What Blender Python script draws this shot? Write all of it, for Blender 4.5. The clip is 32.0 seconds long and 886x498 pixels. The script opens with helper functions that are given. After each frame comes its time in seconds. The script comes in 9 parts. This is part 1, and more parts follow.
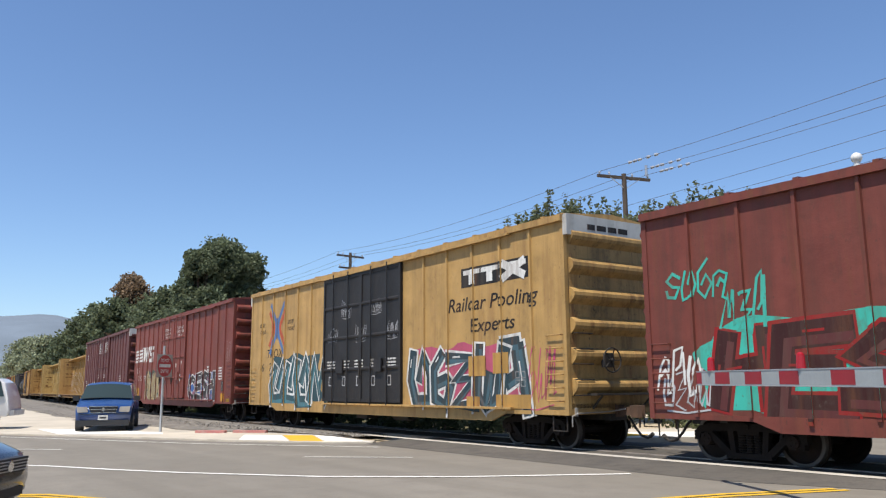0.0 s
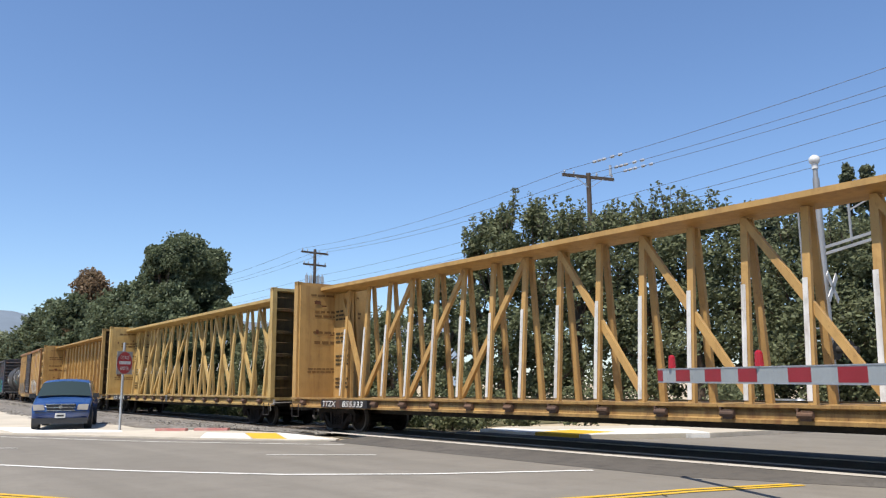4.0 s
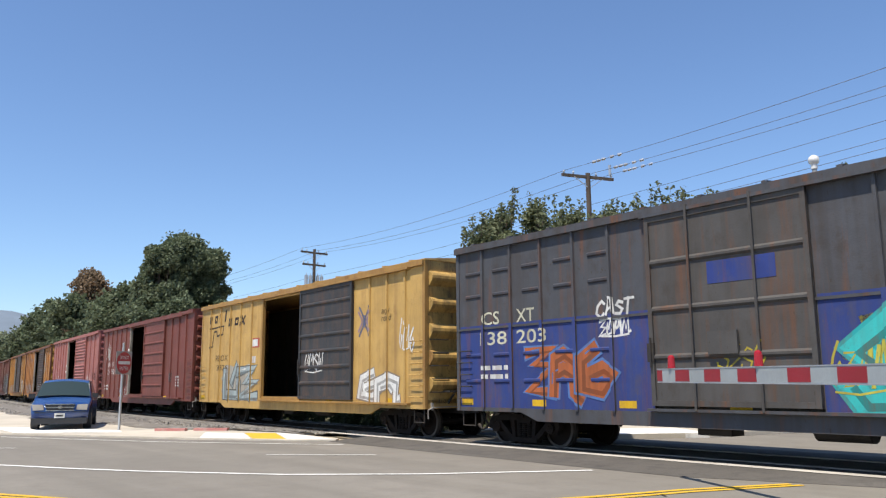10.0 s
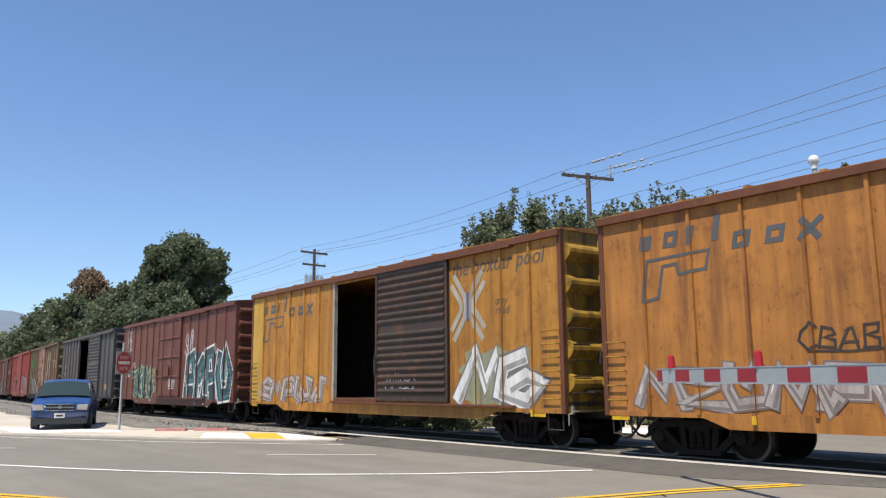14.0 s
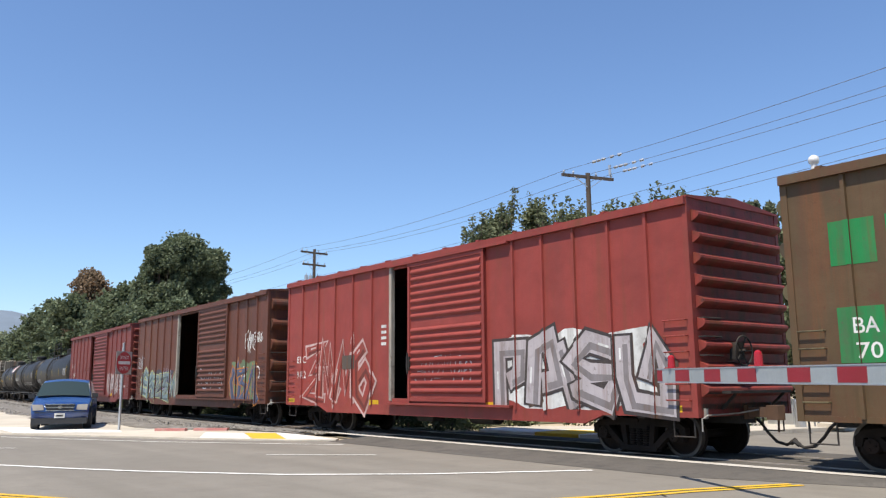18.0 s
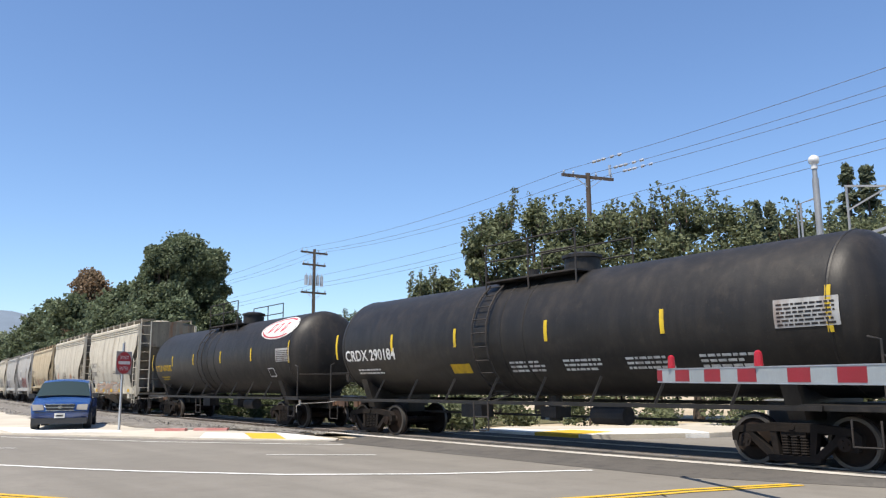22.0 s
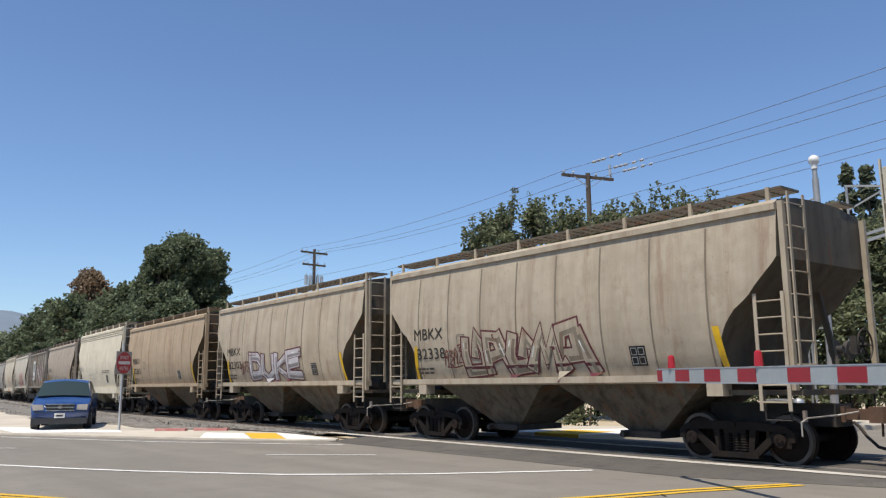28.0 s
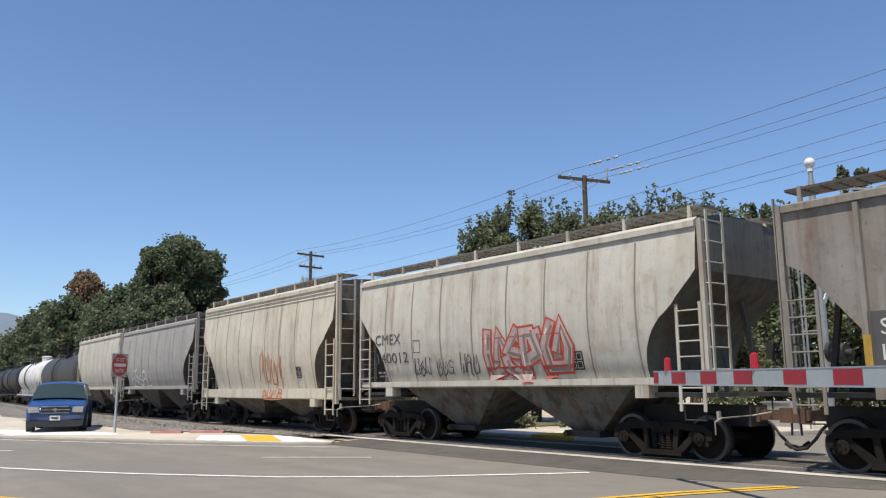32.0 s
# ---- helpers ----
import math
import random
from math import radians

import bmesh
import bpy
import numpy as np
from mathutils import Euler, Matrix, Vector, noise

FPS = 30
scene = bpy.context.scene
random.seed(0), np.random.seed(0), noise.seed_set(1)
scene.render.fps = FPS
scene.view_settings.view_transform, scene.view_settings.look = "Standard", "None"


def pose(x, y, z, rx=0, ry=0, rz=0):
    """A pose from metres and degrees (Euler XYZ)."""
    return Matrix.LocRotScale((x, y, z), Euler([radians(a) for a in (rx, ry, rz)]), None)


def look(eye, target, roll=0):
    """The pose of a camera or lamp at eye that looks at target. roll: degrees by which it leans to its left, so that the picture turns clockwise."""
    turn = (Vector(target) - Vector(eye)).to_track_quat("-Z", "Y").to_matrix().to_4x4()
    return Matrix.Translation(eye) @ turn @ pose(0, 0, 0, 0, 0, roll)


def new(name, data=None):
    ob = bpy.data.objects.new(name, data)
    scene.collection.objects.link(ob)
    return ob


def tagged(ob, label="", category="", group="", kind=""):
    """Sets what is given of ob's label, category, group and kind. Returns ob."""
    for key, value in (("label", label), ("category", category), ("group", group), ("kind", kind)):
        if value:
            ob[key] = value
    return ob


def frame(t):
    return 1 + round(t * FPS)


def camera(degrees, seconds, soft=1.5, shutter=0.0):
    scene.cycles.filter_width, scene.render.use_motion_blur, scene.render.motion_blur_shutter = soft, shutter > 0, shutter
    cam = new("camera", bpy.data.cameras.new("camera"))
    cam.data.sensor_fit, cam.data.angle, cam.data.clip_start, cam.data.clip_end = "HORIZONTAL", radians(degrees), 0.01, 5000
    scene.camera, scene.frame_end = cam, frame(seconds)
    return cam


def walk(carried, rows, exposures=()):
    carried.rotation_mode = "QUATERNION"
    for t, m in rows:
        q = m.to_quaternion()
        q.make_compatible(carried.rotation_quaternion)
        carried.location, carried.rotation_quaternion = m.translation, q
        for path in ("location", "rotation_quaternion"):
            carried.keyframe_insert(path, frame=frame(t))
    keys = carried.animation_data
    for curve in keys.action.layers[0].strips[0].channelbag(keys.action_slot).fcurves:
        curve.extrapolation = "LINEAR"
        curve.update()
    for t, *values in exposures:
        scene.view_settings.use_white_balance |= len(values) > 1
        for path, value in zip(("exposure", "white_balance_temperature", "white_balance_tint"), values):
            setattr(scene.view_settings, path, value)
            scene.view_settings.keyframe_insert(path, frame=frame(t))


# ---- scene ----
# ---- camera ----
EYE = 1.47
SWING = [(0.0, 2.55, 0.20), (0.5, 1.95, 0.08), (1.0, 1.43, 0.0), (1.5, 1.02, 0.0), (2.0, 0.70, 0.0), (2.5, 0.39, 0.0),
         (3.5, 0.12, 0.0), (4.5, 0.0, 0.0), (6.0, 0.0, 0.0), (31.5, 0.0, 0.0), (31.8, -0.05, 0.02), (32.0, -0.25, 0.16)]
cam = camera(57.8, 32.0, soft=1.25)
walk(cam, [(t, pose(0, 0, EYE, 99.61 + dp, 0.42, 51.25 + dy)) for t, dy, dp in SWING],
     exposures=[(0.0, 0.30), (1.0, 0.32), (2.0, 0.44), (5.0, 0.34), (6.0, 0.32), (7.0, 0.28), (8.0, 0.20), (9.0, 0.46), (10.0, 0.40), (11.0, 0.30), (12.0, 0.40), (13.0, 0.32), (16.0, 0.46), (19.0, 0.45), (21.0, 0.50), (23.0, 0.50), (24.0, 0.48), (24.5, 0.29), (25.0, 0.12), (28.0, 0.16), (29.0, 0.22), (30.0, 0.16), (32.0, 0.20)])

# ---- daylight ----
SUN = Vector((0.10, -0.40, 0.91)).normalized()
sun = new("sun", bpy.data.lights.new("sun", "SUN"))
sun.data.energy, sun.data.angle, sun.data.color = 5.0, radians(0.5), (1.0, 0.92, 0.80)
sun.matrix_world = look((0, 0, 60), Vector((0, 0, 60)) - SUN)
world = bpy.data.worlds.new("sky")
scene.world = world
world.use_nodes = True
wn, wl = world.node_tree.nodes, world.node_tree.links
sky = wn.new("ShaderNodeTexSky")
sky.sky_type, sky.sun_disc = "NISHITA", False
sky.sun_elevation, sky.sun_rotation = math.asin(SUN.z), math.atan2(SUN.x, SUN.y)
sky.altitude, sky.air_density, sky.dust_density, sky.ozone_density = 50, 1.0, 0.3, 4.0
tint = wn.new("ShaderNodeMix")
tint.data_type, tint.blend_type = "RGBA", "MULTIPLY"
tint.inputs[0].default_value, tint.inputs[7].default_value = 1.0, (0.925, 0.985, 1.08, 1)
wl.new(sky.outputs["Color"], tint.inputs[6])
wl.new(tint.outputs[2], wn["Background"].inputs["Color"])
wn["Background"].inputs["Strength"].default_value = 0.12
scene.view_settings.exposure = 0.0

# ---- the railway line: an arc of wide radius, s in metres along it ----
TRACK_Y, BEND, SPEED, GAIN = 14.06, 0.00131874, 18.371, 0.02556


def bearing(s):
    """The line bends from 80 m before the crossing on and is straight before that."""
    return BEND * max(s, -80.0)


def line(s, side=0.0, z=0.0):
    a = bearing(s)
    k = min(0.0, s + 80.0)
    return Vector((math.sin(a) / BEND + math.cos(a) * k - math.sin(a) * side, TRACK_Y + (1 - math.cos(a)) / BEND + math.sin(a) * k + math.cos(a) * side, z))


def run(t):
    return SPEED * (t - 16) + GAIN * (t - 16) ** 2 / 2
# ---- materials ----
def ramp(nt, src, stops):
    r = nt.nodes.new("ShaderNodeValToRGB")
    while len(r.color_ramp.elements) < len(stops):
        r.color_ramp.elements.new(0.5)
    for e, (p, c) in zip(r.color_ramp.elements, stops):
        e.position, e.color = p, (c, c, c, 1) if not isinstance(c, tuple) else (*c, 1)
    nt.links.new(src, r.inputs["Fac"])
    return r.outputs["Color"]


def noise_node(nt, scale, detail=4, stretch=(1, 1, 1), rough=0.6, shift=True):
    co = nt.nodes.new("ShaderNodeTexCoord")
    mp = nt.nodes.new("ShaderNodeMapping")
    mp.inputs["Scale"].default_value = stretch
    nt.links.new(co.outputs["Object"], mp.inputs["Vector"])
    if shift:
        info = nt.nodes.new("ShaderNodeObjectInfo")
        mul = nt.nodes.new("ShaderNodeMath")
        mul.operation = "MULTIPLY"
        mul.inputs[1].default_value = 37.0
        nt.links.new(info.outputs["Random"], mul.inputs[0])
        nt.links.new(mul.outputs[0], mp.inputs["Location"])
    n = nt.nodes.new("ShaderNodeTexNoise")
    n.inputs["Scale"].default_value, n.inputs["Detail"].default_value, n.inputs["Roughness"].default_value = scale, detail, rough
    nt.links.new(mp.outputs["Vector"], n.inputs["Vector"])
    return n.outputs["Fac"]


def mixed(nt, fac, a, b):
    m = nt.nodes.new("ShaderNodeMix")
    m.data_type = "RGBA"
    for sock, v in ((m.inputs[0], fac), (m.inputs[6], a), (m.inputs[7], b)):
        if isinstance(v, tuple):
            sock.default_value = (*v, 1)
        elif isinstance(v, float):
            sock.default_value = v
        else:
            nt.links.new(v, sock)
    return m.outputs[2]


def tone(c, k):
    return tuple(min(1.0, v * k) for v in c)


def surface(name, color, rough=0.6, metal=0.0, fade=0.18, grime=(0.05, 0.035, 0.025), wear=0.35, streak=True, grain=60.0, bump=0.15, patch=1.3, spec=0.5, shift=True):
    """Painted or raw surface: faded in patches, streaked and soiled, with fine grain."""
    m = bpy.data.materials.new(name)
    m.use_nodes = True
    nt = m.node_tree
    b = nt.nodes["Principled BSDF"]
    big = noise_node(nt, patch, 3, shift=shift)
    base = mixed(nt, ramp(nt, big, [(0.3, 0.0), (0.7, 1.0)]), tone(color, 1 - fade), tone(color, 1 + fade))
    if wear > 0:
        st = noise_node(nt, 1.5, 5, (2.2, 2.2, 0.12) if streak else (1, 1, 1), 0.62, shift)
        base = mixed(nt, ramp(nt, st, [(0.46, 0.0), (0.74, min(1.0, wear * 1.35))]), base, grime)
        sp = noise_node(nt, 3.2, 7, (1, 1, 0.7), 0.72, shift)
        base = mixed(nt, ramp(nt, sp, [(0.53, 0.0), (0.70, min(1.0, wear * 1.3))]), base, grime)
    if streak and wear >= 0.2:
        rs = noise_node(nt, 0.9, 6, (3.2, 3.2, 0.25), 0.68, shift)
        base = mixed(nt, ramp(nt, rs, [(0.53, 0.0), (0.68, min(0.85, wear * 1.6))]), base, (0.15, 0.062, 0.026))
    if streak and wear > 0:
        run_ = noise_node(nt, 1.0, 3, (7, 7, 0.3), 0.5, shift)
        base = mixed(nt, ramp(nt, run_, [(0.56, 0.0), (0.78, min(0.55, wear * 0.9))]), base, tone(color, 0.62))
        chip = noise_node(nt, 13.0, 5, (1, 1, 0.6), 0.7, shift)
        base = mixed(nt, ramp(nt, chip, [(0.63, 0.0), (0.67, min(0.9, wear * 1.7))]), base, grime)
    fine = noise_node(nt, grain, 3, shift=shift)
    base = mixed(nt, ramp(nt, fine, [(0.3, 0.0), (0.7, 0.22)]), base, tone(color, 0.7))
    nt.links.new(base, b.inputs["Base Color"])
    b.inputs["Metallic"].default_value = metal
    b.inputs["Specular IOR Level"].default_value = spec
    rr = nt.nodes.new("ShaderNodeMapRange")
    rr.inputs["To Min"].default_value, rr.inputs["To Max"].default_value = max(0.03, rough - 0.12), min(1, rough + 0.15)
    nt.links.new(fine, rr.inputs["Value"])
    nt.links.new(rr.outputs[0], b.inputs["Roughness"])
    if bump > 0:
        bp = nt.nodes.new("ShaderNodeBump")
        bp.inputs["Strength"].default_value, bp.inputs["Distance"].default_value = bump, 0.02
        nt.links.new(noise_node(nt, grain * 0.4, 5, shift=shift), bp.inputs["Height"])
        if streak and wear > 0:
            dent = nt.nodes.new("ShaderNodeBump")
            dent.inputs["Strength"].default_value, dent.inputs["Distance"].default_value = 0.5, 0.035
            nt.links.new(noise_node(nt, 1.6, 2, shift=shift), dent.inputs["Height"])
            nt.links.new(dent.outputs[0], bp.inputs["Normal"])
        nt.links.new(bp.outputs[0], b.inputs["Normal"])
    return m


PAINTS = {}


def paint(color, rough=0.55, wear=0.35, grime=(0.05, 0.035, 0.025), fade=0.14):
    key = (color, rough, wear, grime)
    if key not in PAINTS:
        PAINTS[key] = surface("car_paint", tone(color, 0.81), rough, 0.0, fade, grime, wear, spec=0.3)
    return PAINTS[key]


def flat(name, color, rough=0.6, metal=0.0, fade=0.08):
    return surface(name, color, rough, metal, fade, wear=0.12, bump=0.05)


def glow(name, color, strength):
    m = bpy.data.materials.new(name)
    m.use_nodes = True
    b = m.node_tree.nodes["Principled BSDF"]
    b.inputs["Base Color"].default_value = (*color, 1)
    b.inputs["Emission Color"].default_value, b.inputs["Emission Strength"].default_value = (*color, 1), strength
    b.inputs["Roughness"].default_value = 0.25
    return m


INKS = {}
W_INK = (0.78, 0.78, 0.75)


def ink(color, rough=0.65):
    """Thin sprayed or stencilled paint."""
    if color not in INKS:
        INKS[color] = surface("lettering_paint", tone(color, 0.85), rough, 0.0, 0.12, (0.10, 0.08, 0.06), 0.34, bump=0.0, spec=0.25)
    return INKS[color]


RUST = (0.10, 0.045, 0.022)
DARK = surface("grimy_black_steel", (0.022, 0.020, 0.019), 0.75, 0.0, 0.3, (0.07, 0.05, 0.035), 0.5, False, 40, 0.3)
# truck and wheel steel: near-black, with the shade under the cars in the colour
TRUCK = surface("shade_black_cast_steel", (0.013, 0.011, 0.010), 0.9, 0.0, 0.3, (0.035, 0.024, 0.017), 0.35, False, 40, 0.4, 1.3, 0.15)
DUSTY = surface("dusty_cast_steel", (0.13, 0.10, 0.085), 0.9, 0.0, 0.3, (0.04, 0.03, 0.022), 0.6, False, 40, 0.4, 1.3, 0.15)
WHEEL = surface("rusty_wheel_steel", (0.016, 0.012, 0.010), 0.8, 0.1, 0.3, (0.04, 0.022, 0.014), 0.4, False, 40, 0.2, 1.3, 0.2)
TREAD = surface("polished_wheel_rim", (0.10, 0.09, 0.08), 0.55, 0.5, 0.1, (0.1, 0.06, 0.04), 0.2, False, 60, 0.05)
COUPLER = surface("rusty_coupler_casting", (0.11, 0.06, 0.035), 0.8, 0.0, 0.3, (0.05, 0.035, 0.03), 0.6, False, 40, 0.4)
INSIDE = surface("dark_boxcar_interior", (0.075, 0.066, 0.056), 0.9, 0.0, 0.3, (0.025, 0.02, 0.016), 0.6)
WHITE = ink((0.78, 0.78, 0.75))
BLACK = ink((0.02, 0.02, 0.022))
YELLOW = ink((0.72, 0.44, 0.02))
# ---- mesh building ----
class Shape:
    def __init__(self):
        self.v, self.f, self.raw = [], [], False

    def add(self, verts, faces):
        k = len(self.v)
        self.v.extend(tuple(p) for p in verts)
        self.f.extend(tuple(i + k for i in f) for f in faces)
        return self

    def box(self, x0, y0, z0, x1, y1, z1):
        v = [(x, y, z) for z in (z0, z1) for y in (y0, y1) for x in (x0, x1)]
        return self.add(v, [(0, 2, 3, 1), (4, 5, 7, 6), (0, 1, 5, 4), (2, 6, 7, 3), (0, 4, 6, 2), (1, 3, 7, 5)])

    def bar(self, p, q, a, b=None, up=(0, 0, 1)):
        """A square-edged bar from p to q, a wide and b deep."""
        p, q = Vector(p), Vector(q)
        b = a if b is None else b
        d = (q - p).normalized()
        u = Vector(up)
        if abs(d.dot(u)) > 0.98:
            u = Vector((0, 1, 0)) if abs(d.y) < 0.9 else Vector((1, 0, 0))
        s = d.cross(u).normalized() * a / 2
        w = s.cross(d).normalized() * b / 2
        v = [e + i * s + j * w for e in (p, q) for i, j in ((-1, -1), (1, -1), (1, 1), (-1, 1))]
        return self.add(v, [(0, 1, 2, 3), (7, 6, 5, 4), (0, 4, 5, 1), (1, 5, 6, 2), (2, 6, 7, 3), (3, 7, 4, 0)])

    def tube(self, p, q, r, n=8, r2=None):
        p, q = Vector(p), Vector(q)
        r2 = r if r2 is None else r2
        d = (q - p).normalized()
        s = d.orthogonal().normalized()
        w = d.cross(s)
        v = []
        for e, k in ((p, r), (q, r2)):
            v += [e + k * (math.cos(6.28318 * i / n) * s + math.sin(6.28318 * i / n) * w) for i in range(n)]
        f = [(i, (i + 1) % n, n + (i + 1) % n, n + i) for i in range(n)]
        return self.add(v, f + [tuple(range(n - 1, -1, -1)), tuple(range(n, 2 * n))])

    def rod(self, pts, r, n=6):
        pts = [Vector(p) for p in pts]
        v, s = [], None
        for i, p in enumerate(pts):
            d = (pts[min(i + 1, len(pts) - 1)] - pts[max(i - 1, 0)]).normalized()
            s = d.orthogonal().normalized() if s is None else (s - d * s.dot(d)).normalized()
            w = d.cross(s)
            v += [p + r * (math.cos(6.28318 * k / n) * s + math.sin(6.28318 * k / n) * w) for k in range(n)]
        f = [(j * n + k, j * n + (k + 1) % n, (j + 1) * n + (k + 1) % n, (j + 1) * n + k) for j in range(len(pts) - 1) for k in range(n)]
        return self.add(v, f + [tuple(range(n - 1, -1, -1)), tuple(range((len(pts) - 1) * n, len(pts) * n))])

    def prism(self, pts, axis, a, b):
        """A polygon drawn out from a to b along x, y or z."""
        def at(p, t):
            return {"x": (t, p[0], p[1]), "y": (p[0], t, p[1]), "z": (p[0], p[1], t)}[axis]
        n = len(pts)
        v = [at(p, a) for p in pts] + [at(p, b) for p in pts]
        f = [(i, (i + 1) % n, n + (i + 1) % n, n + i) for i in range(n)]
        return self.add(v, f + [tuple(range(n - 1, -1, -1)), tuple(range(n, 2 * n))])

    def lathe(self, prof, origin=(0, 0, 0), axis="x", n=32):
        """prof: (along, radius) rows turned about an axis through origin."""
        o = Vector(origin)
        v = []
        for a, r in prof:
            for i in range(n):
                c, s = r * math.cos(6.28318 * i / n), r * math.sin(6.28318 * i / n)
                v.append(o + Vector({"x": (a, c, s), "y": (c, a, s), "z": (c, s, a)}[axis]))
        f = [(j * n + i, j * n + (i + 1) % n, (j + 1) * n + (i + 1) % n, (j + 1) * n + i) for j in range(len(prof) - 1) for i in range(n)]
        return self.add(v, f + [tuple(range(n - 1, -1, -1)), tuple(range((len(prof) - 1) * n, len(prof) * n))])

    def ball(self, c, r, n=12, m=8):
        return self.lathe([(r * -math.cos(math.pi * j / m), max(1e-4, r * math.sin(math.pi * j / m))) for j in range(m + 1)], c, "z", n)

    def mesh(self, name, smooth=False):
        me = bpy.data.meshes.new(name)
        me.from_pydata(self.v, [], self.f)
        if self.raw:
            return me
        me.validate()
        bm = bmesh.new()
        bm.from_mesh(me)
        bmesh.ops.recalc_face_normals(bm, faces=bm.faces)
        if smooth:
            for f in bm.faces:
                f.smooth = True
            for e in bm.edges:
                if len(e.link_faces) == 2 and e.calc_face_angle(0) > 0.6:
                    e.smooth = False
        bm.to_mesh(me)
        bm.free()
        return me


def part(name, shape, material, parent=None, label="", smooth=False, m=None):
    me = shape if isinstance(shape, bpy.types.Mesh) else shape.mesh(name, smooth)
    if not me.materials:
        me.materials.append(material)
    ob = new(name, me)
    ob.parent = parent
    if m is not None:
        ob.matrix_basis = m
    return tagged(ob, label) if label else ob


def root(name, label, category, m=None, group=""):
    ob = new(name)
    ob.empty_display_size = 0.3
    if m is not None:
        ob.matrix_basis = m
    return tagged(ob, label, category, group)


GLYPHS = {}


def lettering(words, swell=0.0, lean=0.0, gap=1.0):
    """Flat outline of a word in the built-in font, one unit high, as (verts, faces, width)."""
    key = (words, swell, lean, gap)
    if key not in GLYPHS:
        cu = bpy.data.curves.new("word", "FONT")
        cu.body, cu.size, cu.offset, cu.shear, cu.space_character, cu.resolution_u = words, 1.42, swell, lean, gap, 3
        ob = bpy.data.objects.new("word", cu)
        scene.collection.objects.link(ob)
        bpy.context.view_layer.update()
        me = bpy.data.meshes.new_from_object(ob.evaluated_get(bpy.context.evaluated_depsgraph_get()))
        v = [tuple(p.co) for p in me.vertices]
        f = [tuple(p.vertices) for p in me.polygons]
        bpy.data.objects.remove(ob)
        bpy.data.curves.remove(cu)
        bpy.data.meshes.remove(me)
        x0, x1 = min(p[0] for p in v), max(p[0] for p in v)
        GLYPHS[key] = ([((p[0] - x0), p[1]) for p in v], f, x1 - x0)
    return GLYPHS[key]


def clip(flatmesh, x0, x1):
    """The part of (verts, faces) between two uprights."""
    bm = bmesh.new()
    vs = [bm.verts.new((p[0], p[2] if len(p) > 2 else 0, p[1])) for p in flatmesh[0]]
    for f in flatmesh[1]:
        if len(set(f)) > 2:
            try:
                bm.faces.new([vs[i] for i in f])
            except ValueError:
                pass
    for x, n in ((x0, (-1, 0, 0)), (x1, (1, 0, 0))):
        bmesh.ops.bisect_plane(bm, geom=bm.verts[:] + bm.edges[:] + bm.faces[:], plane_co=(x, 0, 0), plane_no=n, clear_outer=True)
    bm.verts.index_update()
    out = [(p.co.x, p.co.z, p.co.y) for p in bm.verts], [tuple(p.index for p in f.verts) for f in bm.faces]
    bm.free()
    return out


def decal(name, flatmesh, material, parent, y, lift=0.004, posts=(), depth=0.0, label="", bulge=None):
    """Paint laid on a car's near side, over the panels and over the posts that stand proud of them."""
    g = Shape()

    def lay(fm, extra):
        g.add([(p[0], (bulge(p[1]) if bulge else y) - lift - extra - (p[2] if len(p) > 2 else 0.0), p[1]) for p in fm[0]], fm[1])
    lay(flatmesh, 0.0)
    xs = [p[0] for p in flatmesh[0]]
    for a, b in posts:
        if xs and b > min(xs) and a < max(xs):
            fm = clip(flatmesh, a, b)
            if fm[1]:
                lay(fm, depth)
    return part(name, g, material, parent, label)


def placed(fm, x, z, h, w=None, tilt=0.0):
    """A word scaled to height h (and width w) with its lower left corner at x, z."""
    k = h if w is None else w / max(fm[2], 1e-3)
    return [(x + p[0] * k + tilt * p[1] * h, z + p[1] * h) for p in fm[0]], fm[1]


def bars(x, z, w, h, rows, rnd, ch=0.5):
    """Lines of writing too small to read, as plain bars."""
    v, f = [], []
    for r in range(rows):
        a, zz = x, z + h * (1 - (r + 1) / rows)
        while a < x + w * (0.8 + 0.2 * rnd.random()):
            b = min(x + w, a + h / rows * rnd.uniform(0.7, 2.2))
            k = len(v)
            t = h / rows * ch
            v += [(a, zz), (b, zz), (b, zz + t), (a, zz + t)]
            f.append((k, k + 1, k + 2, k + 3))
            a = b + h / rows * 0.35
    return v, f


def outline(x0, z0, x1, z1, t):
    v = [(x0, z0), (x1, z0), (x1, z1), (x0, z1), (x0 + t, z0 + t), (x1 - t, z0 + t), (x1 - t, z1 - t), (x0 + t, z1 - t)]
    return v, [(0, 1, 5, 4), (1, 2, 6, 5), (2, 3, 7, 6), (3, 0, 4, 7)]


def rect(x0, z0, x1, z1):
    return [(x0, z0), (x1, z0), (x1, z1), (x0, z1)], [(0, 1, 2, 3)]


